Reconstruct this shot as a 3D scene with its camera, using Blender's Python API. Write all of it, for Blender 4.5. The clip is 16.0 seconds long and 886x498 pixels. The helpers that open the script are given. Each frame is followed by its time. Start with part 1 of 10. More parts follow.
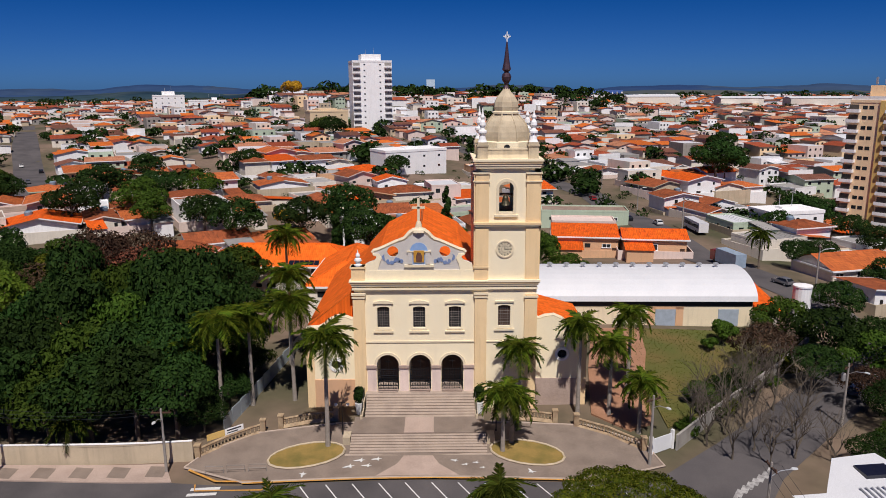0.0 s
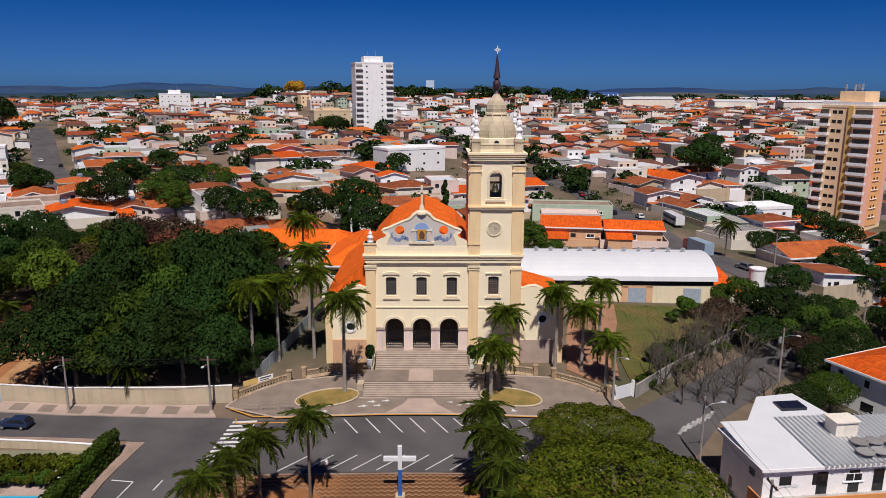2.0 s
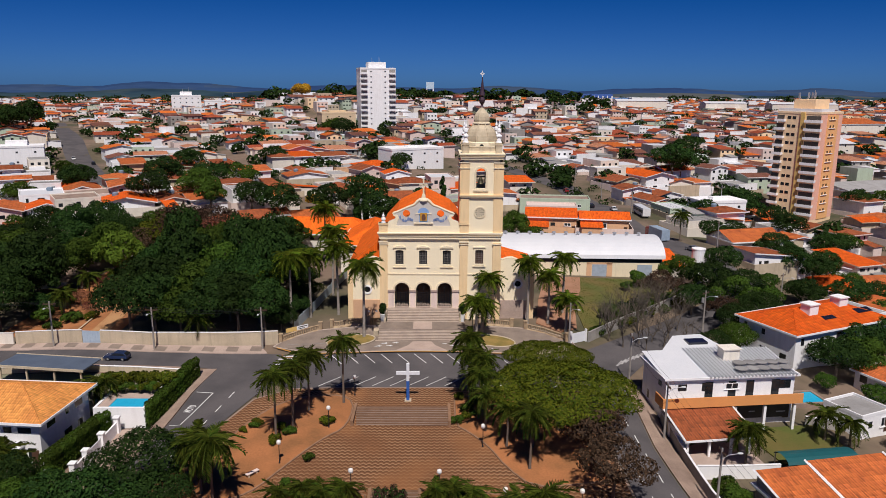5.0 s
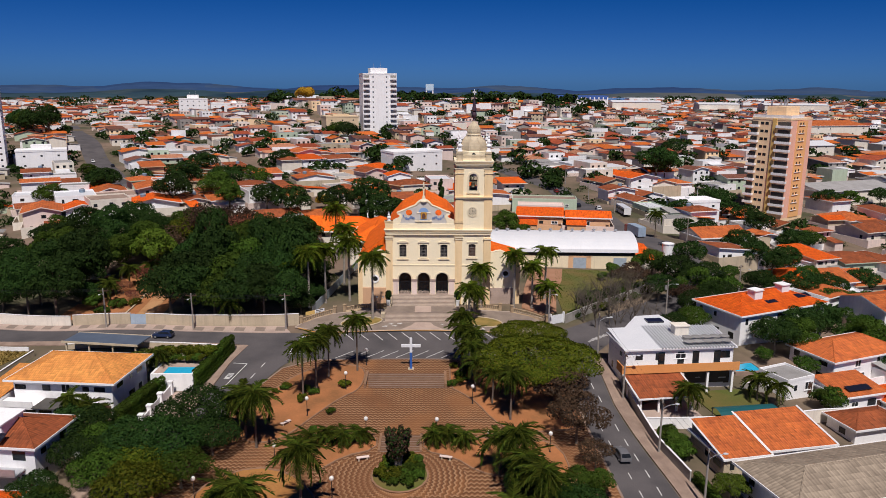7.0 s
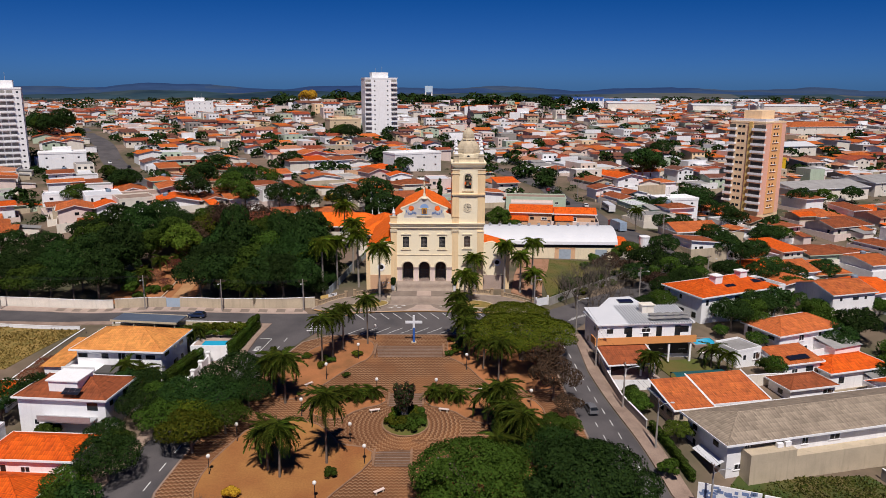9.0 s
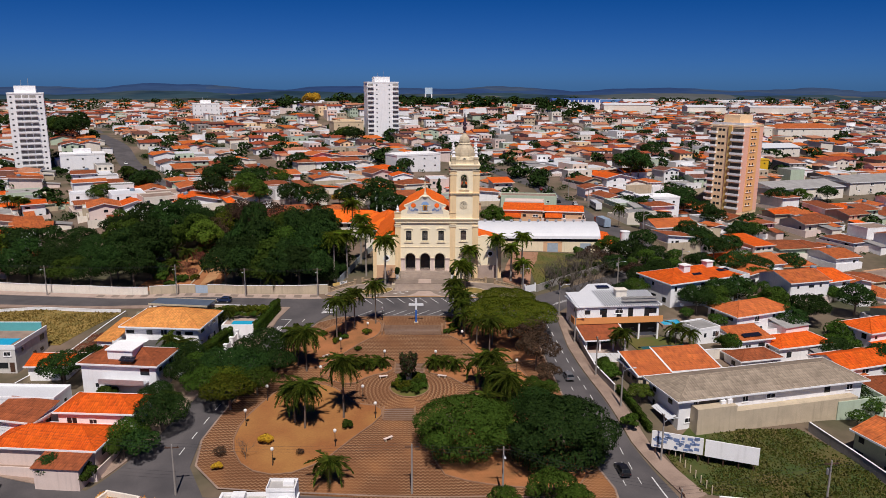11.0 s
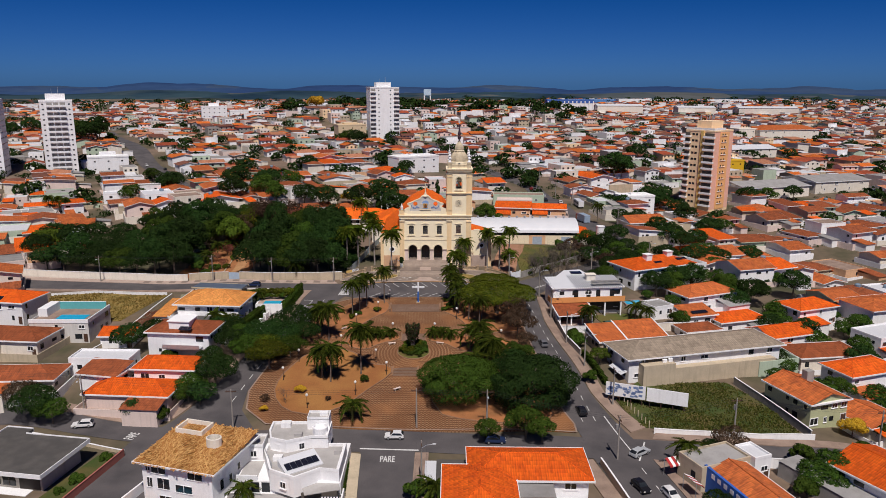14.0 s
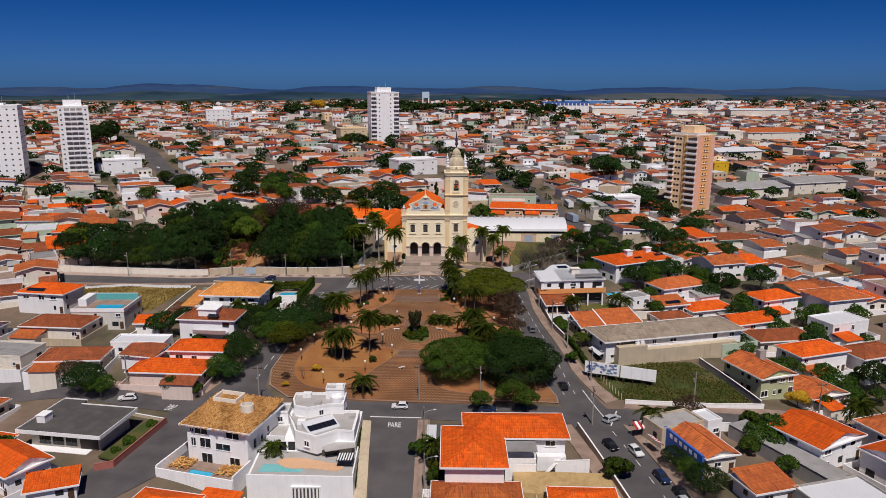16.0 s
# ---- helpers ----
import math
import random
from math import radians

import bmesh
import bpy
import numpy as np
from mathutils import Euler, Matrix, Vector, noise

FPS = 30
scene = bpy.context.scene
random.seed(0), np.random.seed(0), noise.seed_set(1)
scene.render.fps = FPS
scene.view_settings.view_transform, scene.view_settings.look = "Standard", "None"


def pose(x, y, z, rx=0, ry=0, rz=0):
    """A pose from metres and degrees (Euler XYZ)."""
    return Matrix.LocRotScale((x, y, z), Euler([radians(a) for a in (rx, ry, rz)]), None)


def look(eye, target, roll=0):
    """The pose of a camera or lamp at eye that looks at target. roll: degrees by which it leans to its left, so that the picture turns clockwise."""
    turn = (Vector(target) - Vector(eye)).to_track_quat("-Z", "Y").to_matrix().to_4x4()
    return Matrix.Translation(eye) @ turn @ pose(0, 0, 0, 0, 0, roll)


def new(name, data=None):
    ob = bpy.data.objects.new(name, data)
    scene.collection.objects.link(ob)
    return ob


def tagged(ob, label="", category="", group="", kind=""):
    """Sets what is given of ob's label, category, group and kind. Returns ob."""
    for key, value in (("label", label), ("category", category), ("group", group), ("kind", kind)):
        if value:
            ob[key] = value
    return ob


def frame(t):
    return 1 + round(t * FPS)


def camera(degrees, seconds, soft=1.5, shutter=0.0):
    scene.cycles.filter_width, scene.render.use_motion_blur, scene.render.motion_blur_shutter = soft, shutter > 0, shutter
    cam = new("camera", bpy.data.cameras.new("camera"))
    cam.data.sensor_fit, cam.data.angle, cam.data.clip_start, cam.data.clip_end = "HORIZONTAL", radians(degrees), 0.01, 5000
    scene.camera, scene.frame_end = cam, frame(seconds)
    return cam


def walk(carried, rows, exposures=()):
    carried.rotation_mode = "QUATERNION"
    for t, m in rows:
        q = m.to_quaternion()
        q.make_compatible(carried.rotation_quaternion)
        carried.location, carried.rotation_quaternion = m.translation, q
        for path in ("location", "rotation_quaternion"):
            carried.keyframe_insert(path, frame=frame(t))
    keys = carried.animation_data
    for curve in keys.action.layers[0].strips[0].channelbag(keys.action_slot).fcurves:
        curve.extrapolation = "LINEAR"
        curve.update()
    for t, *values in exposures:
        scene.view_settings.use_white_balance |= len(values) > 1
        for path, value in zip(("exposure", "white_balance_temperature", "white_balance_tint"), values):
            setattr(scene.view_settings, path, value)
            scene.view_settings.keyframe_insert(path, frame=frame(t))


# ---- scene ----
cam = camera(62.5, 16.0, soft=0.7)
PATH = [
    (0, (2.331, -88.684, 38.759), (2.347, -86.733, 38.321), -0.2),
    (1.5, (2.004, -101.204, 39.318), (2.025, -99.253, 38.881), 0.2),
    (3.5, (1.983, -120.869, 40.181), (2.007, -118.918, 39.744), 0.5),
    (7, (2.404, -158.232, 46.2), (2.428, -156.282, 45.759), 0.4),
    (9, (2.366, -179.229, 48.743), (2.392, -177.278, 48.302), 0.3),
    (12.5, (2.374, -217.222, 54.204), (2.401, -215.271, 53.761), 0.3),
    (14.5, (2.133, -238.939, 58.018), (2.164, -236.989, 57.571), 0.2),
    (16, (1.705, -255.237, 60.853), (1.74, -253.287, 60.407), 0.2),
]
walk(cam, [(t, look(eye, target, roll)) for t, eye, target, roll in PATH], [(0.0, -0.15, 6400, 16), (8.0, -0.14, 6400, 16), (13.0, -0.24, 6400, 16), (16.0, -0.33, 6400, 16)])

# ---- world, sun ----
SUN_EL, SUN_AZ = 58.0, 5.0            # degrees: height, and how far the sun stands to the east of due south (-y)
world = bpy.data.worlds.new("world")
scene.world = world
world.use_nodes = True
wn, wl = world.node_tree.nodes, world.node_tree.links
sky = wn.new("ShaderNodeTexSky")
sky.sky_type, sky.sun_disc = "NISHITA", False
sky.sun_elevation, sky.sun_rotation = radians(SUN_EL), radians(180 - SUN_AZ)
sky.altitude, sky.air_density, sky.dust_density, sky.ozone_density = 600, 0.5, 0.5, 6.0
deep = wn.new("ShaderNodeMix")            # the deep blue of a dry winter sky
deep.data_type, deep.blend_type = "RGBA", "MULTIPLY"
deep.inputs[0].default_value, deep.inputs[7].default_value = 1.0, (0.49, 0.80, 1.35, 1)
less, least = wn.new("ShaderNodeMix"), wn.new("ShaderNodeMix")
for node, how, colour in ((less, "SUBTRACT", (0.72, 0.72, 1.0, 1)), (least, "LIGHTEN", (0.03, 0.15, 0.4, 1))):
    node.data_type, node.blend_type = "RGBA", how
    node.inputs[0].default_value, node.inputs[7].default_value = 1.0, colour
wl.new(sky.outputs[0], deep.inputs[6]); wl.new(deep.outputs[2], less.inputs[6]); wl.new(less.outputs[2], least.inputs[6])
wl.new(least.outputs[2], wn["Background"].inputs["Color"])
wn["Background"].inputs["Strength"].default_value = 0.045
sun = new("sun", bpy.data.lights.new("sun", "SUN"))
sun.data.energy, sun.data.angle, sun.data.color = 4.6, radians(0.53), (1.0, 0.95, 0.86)
sun.matrix_world = look((40 * math.sin(radians(SUN_AZ)) * math.cos(radians(SUN_EL)), -40 * math.cos(radians(SUN_AZ)) * math.cos(radians(SUN_EL)), 40 * math.sin(radians(SUN_EL))), (0, 0, 0))
scene.view_settings.exposure = 0.0

# ---- materials ----
def mat(name, color, rough=0.85, color2=None, scale=1.2, amount=0.5, bump=0.15, fine=18.0, metal=0.0, vary=0.0, stain=0.0):
    """A surface with two scales of mottling, fine relief, optional streaky stains and a shift of tone from object to object."""
    m = bpy.data.materials.new(name)
    m.use_nodes = True
    n, l = m.node_tree.nodes, m.node_tree.links
    p = n["Principled BSDF"]
    p.inputs["Roughness"].default_value, p.inputs["Metallic"].default_value = rough, metal
    tc = n.new("ShaderNodeTexCoord")
    big, small = n.new("ShaderNodeTexNoise"), n.new("ShaderNodeTexNoise")
    big.inputs["Scale"].default_value, small.inputs["Scale"].default_value = scale, fine
    big.inputs["Detail"].default_value = 5
    small.inputs["Detail"].default_value = 3
    for t in (big, small):
        l.new(tc.outputs["Object"], t.inputs["Vector"])
    mix = n.new("ShaderNodeMix"); mix.data_type = "RGBA"
    c2 = color2 or tuple(c * 0.7 for c in color)
    mix.inputs[6].default_value, mix.inputs[7].default_value = (*color, 1), (*c2, 1)
    ramp = n.new("ShaderNodeMapRange")
    ramp.inputs[1].default_value, ramp.inputs[2].default_value = 0.38, 0.68
    ramp.inputs[4].default_value = amount
    l.new(big.outputs[0], ramp.inputs[0]); l.new(ramp.outputs[0], mix.inputs[0])
    out = mix.outputs[2]
    g = n.new("ShaderNodeMapRange"); g.inputs[1].default_value, g.inputs[2].default_value = 0.3, 0.7
    g.inputs[3].default_value, g.inputs[4].default_value = 0.86, 1.1
    l.new(small.outputs[0], g.inputs[0])
    hs = n.new("ShaderNodeHueSaturation")
    l.new(out, hs.inputs["Color"]); l.new(g.outputs[0], hs.inputs["Value"])
    out = hs.outputs[0]
    if stain:
        mp = n.new("ShaderNodeMapping"); mp.inputs["Scale"].default_value = (1.6, 1.6, 0.12)
        st = n.new("ShaderNodeTexNoise"); st.inputs["Scale"].default_value = 1.0; st.inputs["Detail"].default_value = 6
        l.new(tc.outputs["Object"], mp.inputs["Vector"]); l.new(mp.outputs[0], st.inputs["Vector"])
        sr = n.new("ShaderNodeMapRange"); sr.inputs[1].default_value, sr.inputs[2].default_value, sr.inputs[4].default_value = 0.52, 0.75, stain
        l.new(st.outputs[0], sr.inputs[0])
        sm = n.new("ShaderNodeMix"); sm.data_type = "RGBA"; sm.inputs[7].default_value = (0.16, 0.13, 0.10, 1)
        l.new(sr.outputs[0], sm.inputs[0]); l.new(out, sm.inputs[6])
        out = sm.outputs[2]
    if vary:
        oi = n.new("ShaderNodeObjectInfo")
        h2 = n.new("ShaderNodeHueSaturation")
        vr = n.new("ShaderNodeMapRange"); vr.inputs[3].default_value, vr.inputs[4].default_value = 1 - vary, 1 + vary
        l.new(oi.outputs["Random"], vr.inputs[0]); l.new(vr.outputs[0], h2.inputs["Value"]); l.new(out, h2.inputs["Color"])
        out = h2.outputs[0]
    l.new(out, p.inputs["Base Color"])
    if bump:
        b = n.new("ShaderNodeBump"); b.inputs["Strength"].default_value = bump; b.inputs["Distance"].default_value = 0.03
        l.new(small.outputs[0], b.inputs["Height"]); l.new(b.outputs[0], p.inputs["Normal"])
    return m


def tile_mat(name, color, color2, island=False, rows=0.36, cols=0.22, moss=0.35, vary=0.1, relief=0.26):
    """Clay roof tiles: u runs along the eave and v up the slope, in metres."""
    m = bpy.data.materials.new(name)
    m.use_nodes = True
    n, l = m.node_tree.nodes, m.node_tree.links
    p = n["Principled BSDF"]; p.inputs["Roughness"].default_value = 0.9; p.inputs["Specular IOR Level"].default_value = 0.15
    uv = n.new("ShaderNodeTexCoord")
    sep = n.new("ShaderNodeSeparateXYZ"); l.new(uv.outputs["UV"], sep.inputs[0])
    def mth(op, a, b=None):
        q = n.new("ShaderNodeMath"); q.operation = op
        for i, v in enumerate((a, b)):
            if v is None: continue
            if isinstance(v, (int, float)): q.inputs[i].default_value = v
            else: l.new(v, q.inputs[i])
        return q.outputs[0]
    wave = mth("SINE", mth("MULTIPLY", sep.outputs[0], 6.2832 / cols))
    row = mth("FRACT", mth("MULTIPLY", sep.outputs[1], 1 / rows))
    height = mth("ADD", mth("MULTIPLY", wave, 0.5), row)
    big, small, cell = n.new("ShaderNodeTexNoise"), n.new("ShaderNodeTexNoise"), n.new("ShaderNodeTexWhiteNoise")
    big.inputs["Scale"].default_value, big.inputs["Detail"].default_value = 0.35, 6
    small.inputs["Scale"].default_value = 3.0; small.inputs["Detail"].default_value = 4
    l.new(uv.outputs["UV"], big.inputs["Vector"])
    mp = n.new("ShaderNodeMapping"); mp.inputs["Scale"].default_value = (1.0, 0.16, 1.0)
    l.new(uv.outputs["UV"], mp.inputs["Vector"]); l.new(mp.outputs[0], small.inputs["Vector"])
    cv = n.new("ShaderNodeCombineXYZ")
    l.new(mth("FLOOR", mth("MULTIPLY", sep.outputs[0], 1 / cols)), cv.inputs[0]); l.new(mth("FLOOR", mth("MULTIPLY", sep.outputs[1], 1 / rows)), cv.inputs[1])
    l.new(cv.outputs[0], cell.inputs["Vector"])
    mix = n.new("ShaderNodeMix"); mix.data_type = "RGBA"
    mix.inputs[6].default_value, mix.inputs[7].default_value = (*color, 1), (*color2, 1)
    r1 = n.new("ShaderNodeMapRange"); r1.inputs[1].default_value, r1.inputs[2].default_value = 0.35, 0.7
    l.new(big.outputs[0], r1.inputs[0]); l.new(r1.outputs[0], mix.inputs[0])
    mo = n.new("ShaderNodeMix"); mo.data_type = "RGBA"; mo.inputs[7].default_value = (0.035, 0.022, 0.015, 1)
    r2 = n.new("ShaderNodeMapRange"); r2.inputs[1].default_value, r2.inputs[2].default_value, r2.inputs[4].default_value = 0.50, 0.70, moss
    l.new(small.outputs[0], r2.inputs[0]); l.new(r2.outputs[0], mo.inputs[0]); l.new(mix.outputs[2], mo.inputs[6])
    hs = n.new("ShaderNodeHueSaturation")
    l.new(mo.outputs[2], hs.inputs["Color"])
    v1 = n.new("ShaderNodeMapRange"); v1.inputs[3].default_value, v1.inputs[4].default_value = 0.82, 1.12
    l.new(cell.outputs[0], v1.inputs[0])
    # Shade of the hollows between tiles, put into the colour by height.
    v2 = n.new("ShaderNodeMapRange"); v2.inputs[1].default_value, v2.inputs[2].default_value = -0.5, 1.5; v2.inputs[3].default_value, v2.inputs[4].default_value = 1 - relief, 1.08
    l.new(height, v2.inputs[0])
    rnd = n.new("ShaderNodeNewGeometry").outputs["Random Per Island"] if island else n.new("ShaderNodeObjectInfo").outputs["Random"]
    v3 = n.new("ShaderNodeMapRange"); v3.inputs[3].default_value, v3.inputs[4].default_value = 1 - vary * 2, 1 + vary
    l.new(rnd, v3.inputs[0])
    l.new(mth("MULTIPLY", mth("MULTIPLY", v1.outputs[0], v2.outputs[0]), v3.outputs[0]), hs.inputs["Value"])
    l.new(hs.outputs[0], p.inputs["Base Color"])
    b = n.new("ShaderNodeBump"); b.inputs["Strength"].default_value = 0.6; b.inputs["Distance"].default_value = 0.05
    l.new(height, b.inputs["Height"]); l.new(b.outputs[0], p.inputs["Normal"])
    return m


def leaf_mat(name, a, b, c=None):
    m = bpy.data.materials.new(name)
    m.use_nodes = True
    n, l = m.node_tree.nodes, m.node_tree.links
    p = n["Principled BSDF"]; p.inputs["Roughness"].default_value = 0.7; p.inputs["Specular IOR Level"].default_value = 0.06
    p.inputs["Subsurface Weight"].default_value = 0.0
    geo, oi = n.new("ShaderNodeNewGeometry"), n.new("ShaderNodeObjectInfo")
    ramp = n.new("ShaderNodeValToRGB")
    ramp.color_ramp.elements[0].color, ramp.color_ramp.elements[1].color = (*a, 1), (*b, 1)
    if c:
        e = ramp.color_ramp.elements.new(0.93); e.color = (*c, 1)
        ramp.color_ramp.elements[1].position = 0.8
    l.new(geo.outputs["Random Per Island"], ramp.inputs[0])
    hs = n.new("ShaderNodeHueSaturation")
    v = n.new("ShaderNodeMapRange"); v.inputs[3].default_value, v.inputs[4].default_value = 0.65, 1.35
    hu = n.new("ShaderNodeMapRange"); hu.inputs[3].default_value, hu.inputs[4].default_value = 0.485, 0.51
    l.new(oi.outputs["Random"], v.inputs[0]); l.new(v.outputs[0], hs.inputs["Value"]); l.new(ramp.outputs[0], hs.inputs["Color"])
    l.new(oi.outputs["Random"], hu.inputs[0]); l.new(hu.outputs[0], hs.inputs["Hue"])
    l.new(hs.outputs[0], p.inputs["Base Color"])
    return m


CREAM = mat("cream_plaster", (0.95, 0.84, 0.60), 0.9, (0.92, 0.79, 0.54), 0.35, 0.5, 0.1, stain=0.05)
TRIM = mat("pale_cream_trim", (0.84, 0.73, 0.52), 0.9, (0.74, 0.62, 0.42), 0.6, 0.5, 0.1, stain=0.15)
OCHRE = mat("ochre_plaster", (0.90, 0.67, 0.38), 0.9, (0.84, 0.60, 0.32), 0.4, 0.5, 0.1, stain=0.15)
STONE = mat("grey_mural_plaster", (0.62, 0.58, 0.53), 0.9, (0.54, 0.52, 0.5), 0.6, 0.6, 0.1)
DOME = mat("weathered_dome_render", (0.62, 0.52, 0.36), 0.85, (0.46, 0.37, 0.25), 0.7, 0.7, 0.2, stain=0.35)
WHITE = mat("white_plaster", (0.92, 0.92, 0.92), 0.9, (0.84, 0.835, 0.825), 0.5, 0.5, 0.1, vary=0.05, stain=0.11)
OFFWHITE = mat("offwhite_plaster", (0.82, 0.76, 0.66), 0.9, (0.72, 0.65, 0.54), 0.5, 0.5, 0.1, vary=0.08, stain=0.15)
PINKISH = mat("pale_pink_render", (0.80, 0.65, 0.58), 0.9, (0.70, 0.56, 0.50), 0.5, 0.5, 0.1, vary=0.08, stain=0.15)
PEACH = mat("peach_render", (0.74, 0.45, 0.26), 0.9, (0.66, 0.40, 0.24), 0.5, 0.5, 0.1, vary=0.05, stain=0.15)
YELLOW = mat("yellow_render", (0.74, 0.50, 0.16), 0.9, (0.66, 0.44, 0.15), 0.5, 0.5, 0.1, stain=0.12)
PALEGREEN = mat("pale_green_render", (0.50, 0.60, 0.46), 0.9, (0.44, 0.52, 0.38), 0.5, 0.5, 0.1, vary=0.05, stain=0.2)
BLUEWALL = mat("blue_painted_render", (0.03, 0.13, 0.50), 0.8, (0.03, 0.10, 0.38), 0.5, 0.5, 0.1, stain=0.1)
PALEWALL = mat("pale_grey_render", (0.66, 0.64, 0.60), 0.92, (0.56, 0.54, 0.50), 0.5, 0.6, 0.15, vary=0.06, stain=0.2)
GREYWALL = mat("grey_cement_render", (0.36, 0.34, 0.31), 0.95, (0.27, 0.25, 0.23), 0.6, 0.7, 0.2, vary=0.1, stain=0.3)
CEMENT = mat("pale_cement_wall", (0.58, 0.48, 0.34), 0.95, (0.46, 0.38, 0.27), 0.4, 0.7, 0.2, stain=0.3)
ORANGEBAND = mat("orange_painted_band", (0.78, 0.33, 0.10), 0.85, (0.70, 0.30, 0.1), 0.5, 0.5, 0.05)
BROWNWOOD = mat("brown_door_wood", (0.10, 0.05, 0.03), 0.6, (0.06, 0.03, 0.02), 2, 0.6, 0.2)
IRON = mat("dark_wrought_iron", (0.02, 0.025, 0.035), 0.5, (0.04, 0.035, 0.03), 3, 0.5, 0.1, metal=0.5)
# Shade put into the colour, for unlit interiors and openings.
SHADEROOM = mat("painted_room_shade", (0.10, 0.085, 0.07), 0.95, (0.07, 0.06, 0.05), 1, 0.5, 0.0)
GLASS = mat("dark_window_glass", (0.015, 0.018, 0.022), 0.08, (0.03, 0.035, 0.04), 1.5, 0.6, 0.0, vary=0.3)
ALU = mat("grey_aluminium", (0.55, 0.56, 0.58), 0.4, (0.45, 0.46, 0.48), 2, 0.5, 0.05, metal=0.6)
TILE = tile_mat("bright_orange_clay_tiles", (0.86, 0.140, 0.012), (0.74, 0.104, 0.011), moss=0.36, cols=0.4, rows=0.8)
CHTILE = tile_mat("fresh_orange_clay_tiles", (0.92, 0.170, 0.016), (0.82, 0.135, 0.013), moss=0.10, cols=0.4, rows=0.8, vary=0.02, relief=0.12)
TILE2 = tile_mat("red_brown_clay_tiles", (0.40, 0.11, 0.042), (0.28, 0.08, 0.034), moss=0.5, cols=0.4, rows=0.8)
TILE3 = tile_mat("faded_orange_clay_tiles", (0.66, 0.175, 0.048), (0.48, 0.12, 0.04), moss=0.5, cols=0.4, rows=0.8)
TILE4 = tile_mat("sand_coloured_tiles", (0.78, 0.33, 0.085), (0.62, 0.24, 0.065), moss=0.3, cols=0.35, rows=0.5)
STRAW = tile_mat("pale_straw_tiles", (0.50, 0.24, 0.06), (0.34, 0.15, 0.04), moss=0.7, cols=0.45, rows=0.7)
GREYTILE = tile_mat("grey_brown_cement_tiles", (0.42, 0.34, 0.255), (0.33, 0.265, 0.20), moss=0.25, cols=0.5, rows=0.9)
WHITEMETAL = mat("white_painted_sheet_roof", (0.70, 0.71, 0.73), 0.55, (0.62, 0.64, 0.67), 0.25, 0.5, 0.05, metal=0.0, stain=0.05)
GREYMETAL = mat("grey_fibre_cement_sheet", (0.34, 0.33, 0.32), 0.85, (0.24, 0.23, 0.22), 0.35, 0.7, 0.2, vary=0.25, stain=0.2)
DARKSLAB = mat("dark_flat_roof", (0.075, 0.07, 0.065), 0.9, (0.12, 0.11, 0.10), 0.4, 0.7, 0.2)
ASPHALT = mat("worn_asphalt", (0.108, 0.097, 0.098), 0.95, (0.058, 0.054, 0.057), 0.16, 0.8, 0.2, fine=9)
PAVE = mat("concrete_pavement", (0.34, 0.245, 0.19), 0.95, (0.19, 0.13, 0.10), 0.35, 0.7, 0.2, fine=6)
PINKPAVE = mat("pink_grey_stone_paving", (0.47, 0.36, 0.30), 0.9, (0.36, 0.27, 0.22), 0.4, 0.7, 0.15, fine=7)
GREYPAVE = mat("grey_stone_paving", (0.26, 0.205, 0.165), 0.9, (0.17, 0.13, 0.105), 0.4, 0.7, 0.15, fine=7)
STEP = mat("pale_worn_stone_steps", (0.46, 0.37, 0.30), 0.9, (0.34, 0.27, 0.22), 0.7, 0.6, 0.15)
PAINT = mat("white_road_paint", (0.72, 0.72, 0.70), 0.8, (0.5, 0.5, 0.49), 1.5, 0.6, 0.0)
WORNPAINT = mat("worn_white_road_paint", (0.46, 0.45, 0.44), 0.85, (0.16, 0.15, 0.15), 2.0, 0.9, 0.0)
YPAINT = mat("worn_yellow_road_paint", (0.62, 0.30, 0.05), 0.8, (0.4, 0.2, 0.06), 1.5, 0.7, 0.0)
SOIL = mat("red_brown_soil", (0.40, 0.155, 0.055), 0.98, (0.22, 0.10, 0.035), 0.25, 0.8, 0.4, fine=4)
DRYSOIL = mat("dry_ochre_soil", (0.36, 0.165, 0.045), 0.98, (0.27, 0.095, 0.028), 0.12, 0.9, 0.4, fine=4)
LAWN = mat("patchy_lawn", (0.085, 0.10, 0.016), 0.98, (0.17, 0.11, 0.035), 0.12, 0.8, 0.5, fine=7)
BARK = mat("grey_brown_bark", (0.17, 0.13, 0.10), 0.95, (0.11, 0.085, 0.065), 1.5, 0.7, 0.4, fine=12)
PALMBARK = mat("pale_grey_palm_trunk", (0.34, 0.30, 0.26), 0.95, (0.22, 0.19, 0.16), 2.2, 0.7, 0.3, fine=10)
LOOSETILE = leaf_mat("loose_straw_tiles", (0.50, 0.23, 0.05), (1.0, 0.66, 0.22))
DECK = mat("grey_roof_screed", (0.46, 0.44, 0.42), 0.9, (0.36, 0.34, 0.32), 0.4, 0.7, 0.1, stain=0.1)
RUSTWALL = mat("red_pink_wall_paint", (0.42, 0.14, 0.11), 0.9, (0.34, 0.11, 0.085), 0.5, 0.6, 0.1, stain=0.15)
ROUGHGRASS = mat("rough_green_grass", (0.045, 0.072, 0.010), 0.98, (0.13, 0.095, 0.03), 0.22, 0.9, 0.6, fine=5)
LEAF_DARK = leaf_mat("dark_green_leaves", (0.010, 0.026, 0.006), (0.026, 0.054, 0.010))
LEAF_MID = leaf_mat("mid_green_leaves", (0.024, 0.050, 0.006), (0.050, 0.084, 0.010))
LEAF_LIGHT = leaf_mat("light_green_leaves", (0.048, 0.088, 0.009), (0.090, 0.130, 0.014))
